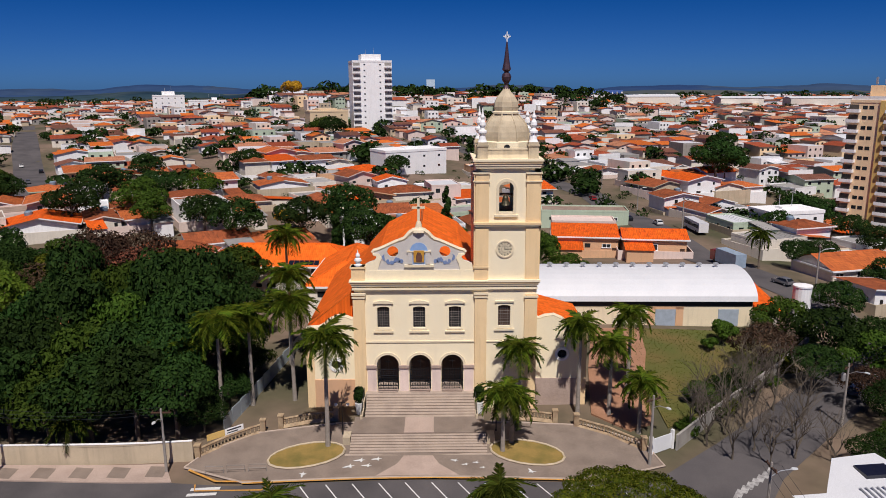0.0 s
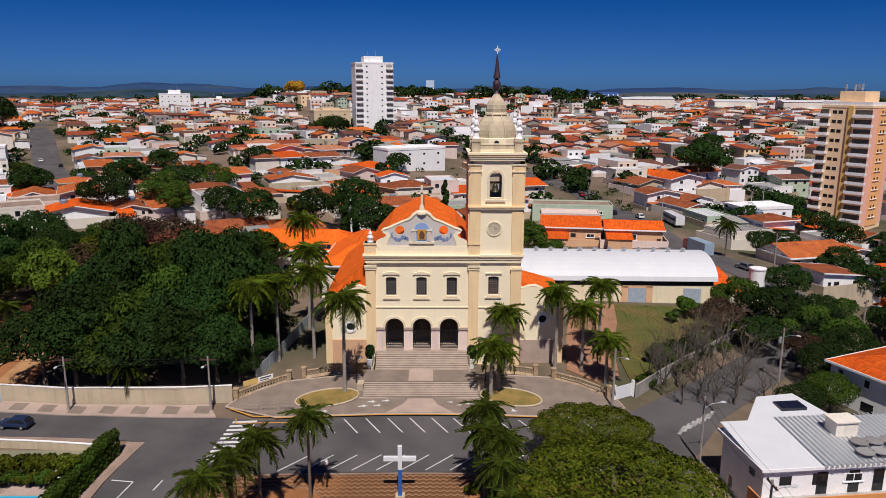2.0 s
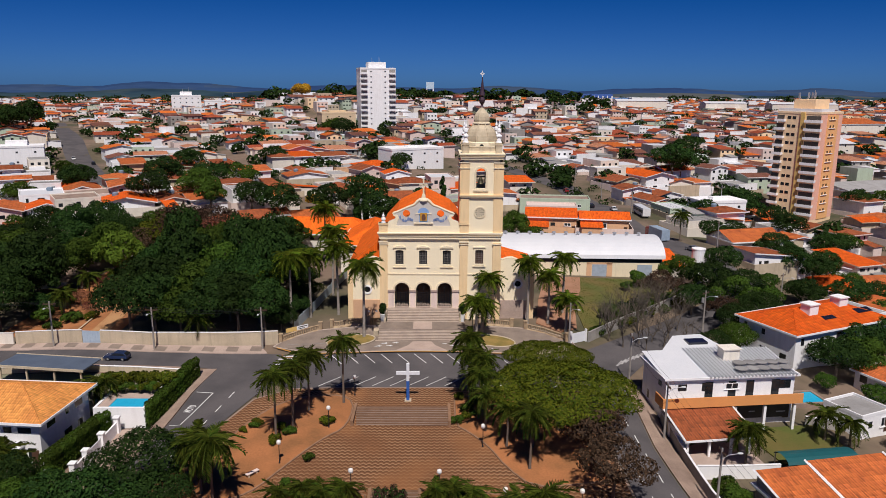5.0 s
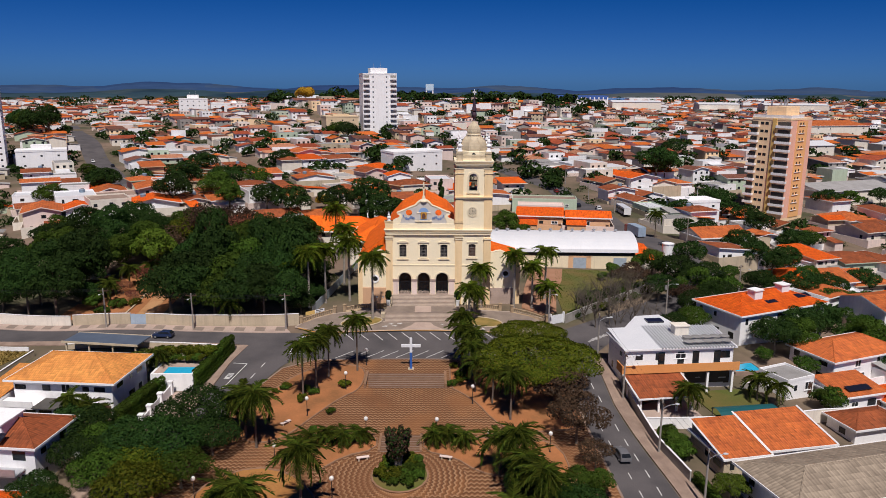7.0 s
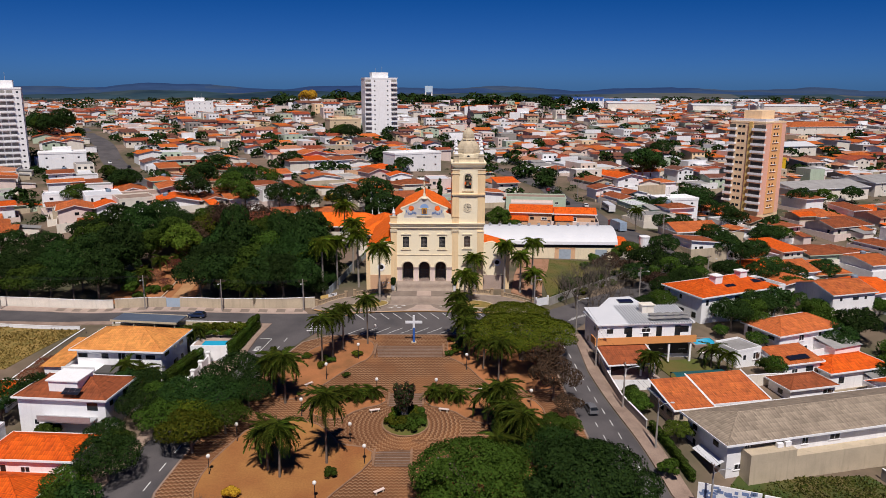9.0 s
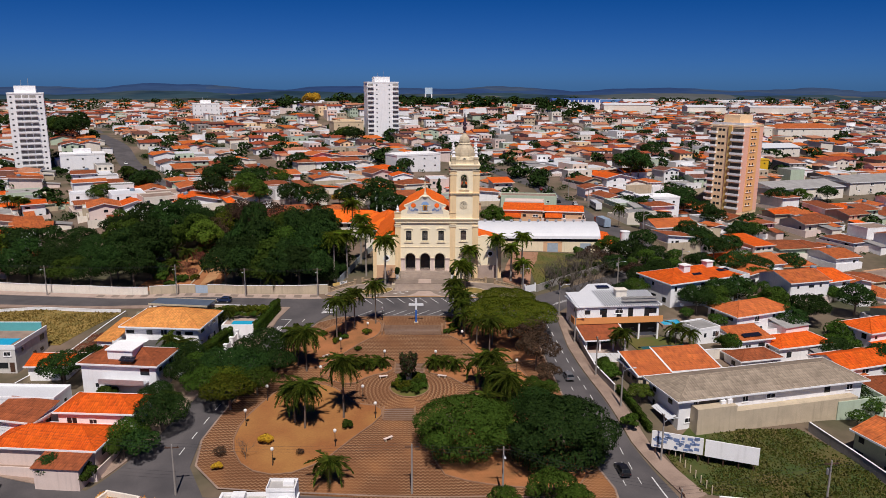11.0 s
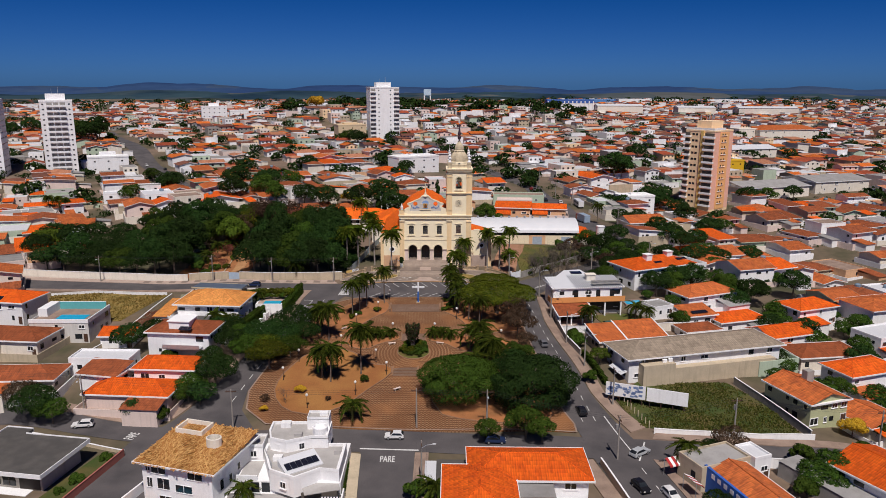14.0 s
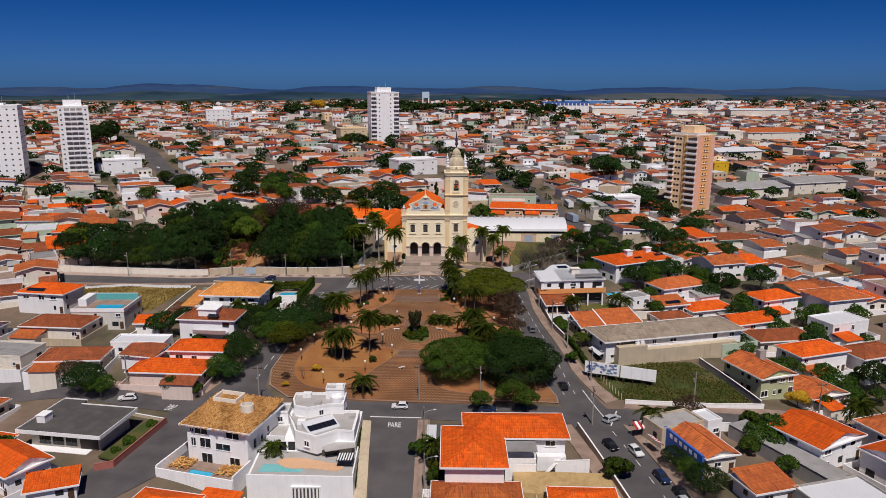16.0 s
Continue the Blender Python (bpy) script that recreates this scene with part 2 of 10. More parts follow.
LEAF_OLIVE = leaf_mat("olive_green_leaves", (0.024, 0.044, 0.003), (0.056, 0.078, 0.005), (0.095, 0.10, 0.008))
LEAF_BROWN = leaf_mat("dry_brown_leaves", (0.03, 0.02, 0.013), (0.085, 0.05, 0.03))
LEAF_RED = leaf_mat("reddish_twigs", (0.13, 0.045, 0.03), (0.24, 0.09, 0.05))
LEAF_YELLOW = leaf_mat("yellow_blossom", (0.45, 0.26, 0.02), (0.6, 0.38, 0.03))
FROND = leaf_mat("palm_fronds", (0.014, 0.040, 0.003), (0.050, 0.105, 0.007), (0.12, 0.145, 0.012))
DARKFROND = leaf_mat("dark_palm_fronds", (0.010, 0.027, 0.003), (0.036, 0.072, 0.006), (0.085, 0.10, 0.012))
DRYGRASS = mat("dry_bed_grass", (0.30, 0.20, 0.055), 0.98, (0.16, 0.13, 0.03), 0.5, 0.9, 0.5, fine=8)
POOLWATER = mat("blue_pool_water", (0.02, 0.42, 0.68), 0.08, (0.03, 0.5, 0.75), 0.8, 0.5, 0.05)
POOLTILE = mat("turquoise_pool_wall", (0.12, 0.45, 0.46), 0.6, (0.10, 0.38, 0.4), 0.8, 0.5, 0.05)
SOLAR = mat("solar_panel_glass", (0.012, 0.014, 0.025), 0.15, (0.02, 0.022, 0.035), 2, 0.5, 0.0)
TURQ = mat("turquoise_paint", (0.05, 0.35, 0.36), 0.6, (0.04, 0.28, 0.3), 1, 0.5, 0.0)
SPIRE = mat("dark_purple_spire_metal", (0.10, 0.06, 0.08), 0.45, (0.07, 0.04, 0.05), 2, 0.6, 0.1, metal=0.5)
LAMPGLOBE = mat("white_globe_glass", (0.85, 0.83, 0.78), 0.3, (0.8, 0.78, 0.74), 2, 0.3, 0.0)
MURALBLUE = mat("blue_mural_paint", (0.16, 0.24, 0.45), 0.9, (0.25, 0.3, 0.42), 2, 0.6, 0.0)
SKYBLUE = mat("light_blue_mural_paint", (0.22, 0.38, 0.68), 0.9, (0.3, 0.42, 0.65), 2, 0.6, 0.0)
GOLD = mat("gold_mosaic", (0.62, 0.33, 0.04), 0.6, (0.45, 0.2, 0.03), 3, 0.7, 0.0)
MAROON = mat("maroon_mosaic", (0.12, 0.05, 0.035), 0.7, (0.2, 0.09, 0.05), 3, 0.6, 0.0)
BRONZE = mat("dull_bronze", (0.13, 0.11, 0.07), 0.5, (0.08, 0.09, 0.06), 3, 0.6, 0.1, metal=0.8)
CROSSWHITE = mat("white_painted_steel", (0.8, 0.82, 0.84), 0.5, (0.7, 0.72, 0.76), 2, 0.4, 0.0)
CROSSBLUE = mat("blue_painted_steel", (0.03, 0.12, 0.42), 0.5, (0.03, 0.1, 0.36), 2, 0.4, 0.0)
RUBBER = mat("black_tyre_rubber", (0.015, 0.015, 0.016), 0.8, (0.03, 0.03, 0.03), 6, 0.4, 0.0)
YELLOWSIGN = mat("bright_yellow_panel", (0.80, 0.48, 0.02), 0.5, (0.72, 0.42, 0.02), 1, 0.4, 0.0)

# ---- building blocks ----
class Solid:
    """Collects faces, with a place in metres on each face for tiled surfaces."""
    def __init__(self):
        self.v, self.f, self.uv = [], [], []

    def poly(self, pts, uv=None):
        i = len(self.v)
        self.v += [tuple(p) for p in pts]
        self.f.append(tuple(range(i, i + len(pts))))
        self.uv += uv if uv else [(p[0], p[1]) for p in pts]
        return self

    def slope(self, pts):
        """A flat face whose first edge is its eave: u along it, v up the slope."""
        a, b = Vector(pts[0]), Vector(pts[1])
        e = (b - a).normalized()
        nrm = e.cross(Vector(pts[2]) - a).normalized()
        up = nrm.cross(e)
        o = (pts[0][0] * 3.7 + pts[0][1] * 1.3) % 50
        return self.poly(pts, [((Vector(p) - a).dot(e) + o, (Vector(p) - a).dot(up) + o) for p in pts])

    def box(self, x0, y0, z0, x1, y1, z1):
        return self.prism([(x0, y0), (x1, y0), (x1, y1), (x0, y1)], z0, z1)

    def prism(self, ring, z0, z1, bottom=True):
        n = len(ring)
        self.poly([(x, y, z1) for x, y in ring])
        if bottom:
            self.poly([(x, y, z0) for x, y in reversed(ring)])
        for i in range(n):
            (ax, ay), (bx, by) = ring[i], ring[(i + 1) % n]
            w = math.hypot(bx - ax, by - ay)
            self.poly([(ax, ay, z0), (bx, by, z0), (bx, by, z1), (ax, ay, z1)], [(0, z0), (w, z0), (w, z1), (0, z1)])
        return self

    def plate(self, ring, y0, y1, holes=()):
        """An upright slab from an outline in x and z, with holes cut through, from y0 (front) to y1."""
        from mathutils.geometry import tessellate_polygon
        loops = [ring, *holes]
        flat = [Vector((p[0], p[1], 0)) for lp in loops for p in lp]
        for tri in tessellate_polygon([[Vector((p[0], p[1], 0)) for p in lp] for lp in loops]):
            a, b, c = (flat[i] for i in tri)
            if (b - a).cross(c - a).z < 0:
                b, c = c, b
            self.poly([(p.x, y0, p.y) for p in (a, b, c)])
            self.poly([(p.x, y1, p.y) for p in (c, b, a)])
        for k, lp in enumerate(loops):
            n = len(lp)
            area = sum(lp[i][0] * lp[(i + 1) % n][1] - lp[(i + 1) % n][0] * lp[i][1] for i in range(n))
            lp2 = lp if (area > 0) == (k == 0) else lp[::-1]
            for i in range(n):
                (ax, az), (bx, bz) = lp2[i], lp2[(i + 1) % n]
                self.poly([(ax, y0, az), (ax, y1, az), (bx, y1, bz), (bx, y0, bz)][::-1])
        return self

    def lathe(self, prof, n=16, cx=0, cy=0, turn=0.0, sx=1.0, sy=1.0):
        rings = [[(cx + sx * r * math.cos(2 * math.pi * i / n + turn), cy + sy * r * math.sin(2 * math.pi * i / n + turn), z) for i in range(n)] for r, z in prof]
        for a, b in zip(rings, rings[1:]):
            for i in range(n):
                j = (i + 1) % n
                self.poly([a[i], a[j], b[j], b[i]])
        self.poly(rings[0][::-1]); self.poly(rings[-1])
        return self

    def tube(self, path, radii, n=8):
        rings = []
        for k, p in enumerate(path):
            p = Vector(p)
            d = (Vector(path[min(k + 1, len(path) - 1)]) - Vector(path[max(k - 1, 0)])).normalized()
            s = d.orthogonal().normalized() if abs(d.z) > 0.99 else d.cross(Vector((0, 0, 1))).normalized()
            t = s.cross(d)
            r = radii[k] if isinstance(radii, (list, tuple)) else radii
            rings.append([p + r * (s * math.cos(2 * math.pi * i / n) + t * math.sin(2 * math.pi * i / n)) for i in range(n)])
        for a, b in zip(rings, rings[1:]):
            for i in range(n):
                j = (i + 1) % n
                self.poly([b[i], b[j], a[j], a[i]])
        self.poly(rings[0]); self.poly(rings[-1][::-1])
        return self

    def mesh(self, name, *materials, smooth=False):
        me = bpy.data.meshes.new(name)
        me.from_pydata(self.v, [], self.f)
        lay = me.uv_layers.new(name="UVMap")
        lay.data.foreach_set("uv", [c for p in self.uv for c in p])
        for m in materials:
            me.materials.append(m)
        if smooth:
            me.shade_smooth()
        me.update()
        return me


def thing(name, label, category, m, group="", kind=""):
    ob = new(name)
    ob.matrix_basis = m
    return tagged(ob, label, category, group, kind)


def part(name, solid, material, parent, label="", smooth=False, at=None):
    """Links a solid, or a mesh that alike parts share, as one part of a thing."""
    me = solid if isinstance(solid, bpy.types.Mesh) else solid.mesh(name, material, smooth=smooth)
    ob = new(name, me)
    ob.parent = parent
    if at is not None:
        ob.matrix_basis = at
    return tagged(ob, label)


def single(name, solid, material, label, category, m=None, group="", kind="", smooth=False):
    ob = new(name, solid.mesh(name, material, smooth=smooth))
    if m is not None:
        ob.matrix_basis = m
    return tagged(ob, label, category, group, kind)


# ---- the lie of the land ----
LAND = np.array([
    (0, -14, -2.9), (0, -4, -2.2), (0, -30, -4.0), (0, -36, -4.15), (0, -42, -5.3), (0, -58, -5.8), (0, -80, -9), (0, -100, -11.5), (0, -112, -12), (0, -150, -14), (0, -220, -18), (-22, -142, -16.6),
    (-58, -105, -13), (-110, -105, -15), (-48, -14, -3.9), (-100, -16, -6), (-48, -45, -6.5), (-85, -60, -9), (45, -60, -8), (45, -98, -11.3),
    (65, -89, -10.5), (100, -50, -13), (110, -100, -14), (58, -4, -4.5), (95, 5, -9), (135, 38, -15), (122, 71, -12), (129, 134, -8), (65, 50, 1),
    (77, 98, 1.5), (30, 20, -1), (0, 30, -0.4), (-30, 30, -1), (-89, 94, 5), (-60, 118, 4), (-60, 160, 5), (-174, 197, 4), (-168, 85, -2)], float)
FAR_LAND = np.array([
    (-227, 289, 11), (-54, 242, 10), (-80, 530, 28), (203, 398, 5), (90, 196, 2), (83, 295, 4), (-36, 349, 12), (60, 600, 26), (-260, 620, 14),
    (320, 620, 8), (500, 300, -8), (-500, 300, 2), (0, 1100, 12), (600, 1100, 12), (-600, 1100, 5), (0, 1800, 0), (900, 1900, 4), (-900, 1900, -8)], float)
CONTROL = np.concatenate([LAND, FAR_LAND])


def land(x, y):
    """Height of the ground; x and y may be arrays."""
    x, y = np.asarray(x, float), np.asarray(y, float)
    d2 = (x[..., None] - CONTROL[:, 0]) ** 2 + (y[..., None] - CONTROL[:, 1]) ** 2
    w = 1 / (d2 + 60.0) ** 1.7
    z = (w * CONTROL[:, 2]).sum(-1) / w.sum(-1)
    return z if z.ndim else float(z)


def stations(dense, lo, hi, step, grow):
    a = list(np.arange(dense[0], dense[1] + 0.01, step))
    s = step
    while a[-1] < hi:
        s *= grow; a.append(min(a[-1] + s, hi))
    s = step
    while a[0] > lo:
        s *= grow; a.insert(0, max(a[0] - s, lo))
    return np.array(a)


GX = stations((-150, 165), -4700, 4700, 3.0, 1.13)
GY = stations((-175, 130), -900, 4850, 3.0, 1.12)
mx, my = np.meshgrid(GX, GY)
mz = land(mx, my)
far = np.clip((my - 1900) / 1500, 0, 1)
mz = mz * (1 - far) - 24 * far
nx, ny = len(GX), len(GY)
me = bpy.data.meshes.new("ground")
me.from_pydata(np.stack([mx, my, mz], -1).reshape(-1, 3).tolist(), [], [(j * nx + i, j * nx + i + 1, (j + 1) * nx + i + 1, (j + 1) * nx + i) for j in range(ny - 1) for i in range(nx - 1)])
GROUND = mat("town_ground", (0.20, 0.14, 0.10), 0.98, (0.055, 0.06, 0.025), 0.045, 0.95, 0.2, fine=0.4)
me.materials.append(GROUND)
me.shade_smooth()
tagged(new("ground", me), "reddish earth and dry grass ground of a hilly town", "ground", kind="structure")


def ribbon(name, left, right, material, label, category, lift=0.1, step=2.5, across=5, skirt=0.0):
    """A strip of road or paving between two edges, lying on the land."""
    rows = []
    for k in range(len(left) - 1):
        a0, a1, b0, b1 = (Vector(q) for q in (left[k], left[k + 1], right[k], right[k + 1]))
        n = max(1, int(max((a1 - a0).length, (b1 - b0).length) / step))
        for i in range(n + (k == len(left) - 2)):
            rows.append((a0.lerp(a1, i / n), b0.lerp(b1, i / n)))
    s = Solid()
    grid = []
    for a, b in rows:
        pts = [a.lerp(b, j / across) for j in range(across + 1)]
        zs = land([p.x for p in pts], [p.y for p in pts]) + lift
        grid.append([(p.x, p.y, float(z)) for p, z in zip(pts, zs)])
    for r, q in zip(grid, grid[1:]):
        for j in range(across):
            s.poly([r[j], r[j + 1], q[j + 1], q[j]])
    if skirt:
        dn = lambda p: (p[0], p[1], p[2] - skirt)
        for r, q in zip(grid, grid[1:]):
            s.poly([dn(r[0]), r[0], q[0], dn(q[0])]); s.poly([r[-1], dn(r[-1]), dn(q[-1]), q[-1]])
        s.poly([dn(p) for p in grid[0]] + grid[0][::-1]); s.poly(grid[-1] + [dn(p) for p in grid[-1]][::-1])
    me = s.mesh(name, material)
    b = bmesh.new(); b.from_mesh(me)
    bmesh.ops.remove_doubles(b, verts=b.verts, dist=0.001)
    bmesh.ops.recalc_face_normals(b, faces=b.faces)
    if sum(f.normal.z for f in b.faces) < 0:
        bmesh.ops.reverse_faces(b, faces=b.faces)
    b.to_mesh(me); b.free()
    return tagged(new(name, me), label, category, kind="structure")


def line_strip(name, pts, width, material, label, lift=0.13):
    left, right = [], []
    for k, p in enumerate(pts):
        d = (Vector(pts[min(k + 1, len(pts) - 1)]) - Vector(pts[max(k - 1, 0)])).normalized() * width / 2
        left.append((p[0] - d.y, p[1] + d.x)); right.append((p[0] + d.y, p[1] - d.x))
    return ribbon(name, left, right, material, label, "road marking", lift, 2.0, 1)


def rounded(ring, times=2):
    """Cuts the corners of a ring until it is round."""
    for _ in range(times):
        out = []
        for a, b in zip(ring, ring[1:] + ring[:1]):
            out += [(0.75 * a[0] + 0.25 * b[0], 0.75 * a[1] + 0.25 * b[1]), (0.25 * a[0] + 0.75 * b[0], 0.25 * a[1] + 0.75 * b[1])]
        ring = out
    return ring


def bed(name, ring, material, label, category="flower bed", lift=0.2, dome=0.0, kerb=None):
    """A patch of ground of its own, bounded by a ring that is seen whole from its middle."""
    pts = []
    for k, a in enumerate(ring):
        a, b = Vector(a), Vector(ring[(k + 1) % len(ring)])
        n = max(1, int((b - a).length / 2))
        pts += [a.lerp(b, i / n) for i in range(n)]
    c = sum(pts, Vector((0, 0))) / len(pts)
    s, rows, m = Solid(), [], 7
    for k in range(m + 1):
        f = k / m
        row = [c.lerp(p, f) for p in pts]
        z = land([p.x for p in row], [p.y for p in row]) + lift + dome * (1 - f * f)
        rows.append([(p.x, p.y, float(q)) for p, q in zip(row, z)])
    rows.append([(x, y, z - 0.4) for x, y, z in rows[-1]])
    for r, q in zip(rows, rows[1:]):
        for i in range(len(pts)):
            j = (i + 1) % len(pts)
            s.poly([r[i], q[i], q[j], r[j]])
    me = s.mesh(name, material)
    b = bmesh.new(); b.from_mesh(me)
    bmesh.ops.remove_doubles(b, verts=b.verts, dist=0.001)
    bmesh.ops.recalc_face_normals(b, faces=b.faces)
    if sum(f.normal.z * f.calc_area() for f in b.faces) < 0:
        bmesh.ops.reverse_faces(b, faces=b.faces)
    b.to_mesh(me); b.free()
    ob = tagged(new(name, me), label, category, kind="structure")
    if kerb:
        rim = Solid().tube([rows[-2][i] for i in range(len(pts))] + [rows[-2][0]], 0.14, 5)
        part("kerb", rim, kerb, ob)
    return ob

# ---- streets, plaza, forecourt ----
ribbon("road", [(-140, -3), (-92, -8), (-71, -12), (-48.5, -15), (-27, -15.8), (-20, -17), (20, -17), (28, -14.8), (36, -8), (54, 9), (72, 27)],
       [(-140, -13), (-79, -16.5), (-62, -20), (-52, -21), (-36, -21.5), (-20, -29.4), (22, -29.4), (33, -26), (41, -15), (60, 3), (78, 20)], ASPHALT, "worn grey asphalt street before the church", "road", 0.10, across=8)
ribbon("road", [(-33.8, -20), (-35.6, -30), (-36.9, -45), (-40, -58), (-43.5, -71), (-46.5, -81), (-52, -92), (-58, -101)], [(-20, -22), (-25.6, -32), (-30.8, -46), (-33.3, -58), (-36.2, -72), (-38.4, -83), (-38, -90), (-33, -99)], ASPHALT, "grey asphalt side street sloping past the plaza", "road", 0.115)
ribbon("road", [(26, -26), (26.6, -42), (27.5, -64), (29.7, -88), (32, -104)], [(33, -22), (32.8, -44), (34.8, -62), (37.3, -83), (42, -104)], ASPHALT, "grey asphalt side street with dashed line", "road", 0.11)
ribbon("road", [(-160, -76), (-97, -84), (-66, -91.5), (-32, -98.6), (-1, -98.6), (20, -101.5), (45, -103), (69, -107), (95, -107), (170, -107)],
       [(-160, -86), (-85, -93.5), (-57, -100), (-33, -107), (-1, -106.5), (32, -110.5), (54, -112), (72, -114), (95, -114), (170, -114)], ASPHALT, "grey asphalt cross street below the plaza", "road", 0.10)
ribbon("road", [(-11.5, -105), (-9.8, -135), (-8.5, -300)], [(-1, -105), (-1.6, -135), (-1.0, -300)], ASPHALT, "grey asphalt street with a painted stop word", "road", 0.12)
ribbon("road", [(-57, -98.5), (-67, -136), (-110, -290)], [(-36, -106), (-57, -136), (-99, -290)], ASPHALT, "grey asphalt street running down between houses", "road", 0.118)
ribbon("road", [(32, -109), (37, -138), (60, -300)], [(43, -109), (46.5, -135), (70, -300)], ASPHALT, "grey asphalt street with parked cars", "road", 0.113)
ribbon("road", [(-130, 138), (-193, 250), (-306, 458)], [(-120, 143), (-183, 256), (-296, 463)], ASPHALT, "long straight asphalt street through the town", "road", 0.12)
ribbon("road", [(70, 26), (62.5, 50), (58, 72), (56, 95), (55.5, 130), (53, 165), (-4, 330)], [(80, 22), (72, 50), (67, 73), (65, 96), (64.5, 132), (62, 168), (5, 334)], ASPHALT, "wide asphalt street behind the church", "road", 0.10)

ribbon("pavement", [(-140, 0.5), (-92, -5), (-71, -8.8), (-48.5, -11.8), (-29, -12)], [(-140, -3), (-92, -8), (-71, -12), (-48.5, -15), (-27, -15.8)], PINKPAVE, "pinkish stone pavement with dark squares", "pavement", 0.24, skirt=0.3)
ribbon("pavement", [(-140, -13), (-79, -16.5), (-52, -21), (-38, -21.5)], [(-140, -15), (-79, -18.5), (-52, -23), (-39, -23.5)], PAVE, "narrow concrete pavement", "pavement", 0.22, skirt=0.3)
ribbon("pavement", [(-34, -22), (-35.7, -30), (-37, -45), (-40.1, -58), (-43.6, -71), (-46.6, -81), (-52, -91)], [(-36.2, -22), (-38, -30), (-39.3, -45), (-42.5, -58), (-46, -71), (-49, -81), (-54.3, -90)], PAVE, "concrete pavement beside the side street", "pavement", 0.23, skirt=0.3)
ribbon("pavement", [(33, -27), (33, -44), (35, -62), (37.5, -83), (42, -100)], [(35.4, -27), (35.6, -44), (37.8, -62), (40.6, -83), (45.5, -98)], PAVE, "concrete pavement beside garden walls", "pavement", 0.23, skirt=0.3)
ribbon("pavement", [(47, -100), (69, -104.4), (95, -104.4), (170, -104)], [(45.5, -102.8), (69, -106.9), (95, -106.9), (170, -107)], PAVE, "concrete pavement beside a low white wall", "pavement", 0.23, skirt=0.3)
ribbon("pavement", [(-160, -73), (-97, -81.3), (-66, -88.7), (-54, -91.5)], [(-160, -76), (-97, -84), (-66, -91.5), (-55, -94)], PAVE, "concrete pavement along the cross street", "pavement", 0.23, skirt=0.3)
ribbon("pavement", [(-1, -107), (-1.6, -135), (-1, -300)], [(1.6, -107), (1.0, -135), (1.8, -300)], PAVE, "concrete pavement beside a house", "pavement", 0.23, skirt=0.3)
ribbon("pavement", [(-14.4, -107), (-12.6, -135), (-11.2, -300)], [(-11.2, -107.6), (-10.1, -135), (-8.6, -300)], CEMENT, "pale concrete pavement round a corner", "pavement", 0.23, skirt=0.3)
ribbon("pavement", [(29, -111.5), (34, -138), (57, -300)], [(32, -111), (37, -138), (60, -300)], PAVE, "concrete pavement at a street corner", "pavement", 0.23, skirt=0.3)
ribbon("pavement", [(43.2, -111), (46.7, -135), (70, -300)], [(46.5, -112), (49.5, -134), (73, -299)], PAVE, "concrete pavement with parked cars beside it", "pavement", 0.23, skirt=0.3)

# dark squares set into the stone pavement
for k in range(15):
    x = -90 + 4.25 * k
    y0 = -4.9 + (x + 92) * (-7.0 / 43.5) if x < -48.5 else -11.9
    ribbon("paving_square", [(x, y0 - 0.5), (x + 2.1, y0 - 0.75)], [(x + 0.1, y0 - 2.7), (x + 2.2, y0 - 2.95)], GREYPAVE, "dark grey square of paving", "paving", 0.246, across=2)

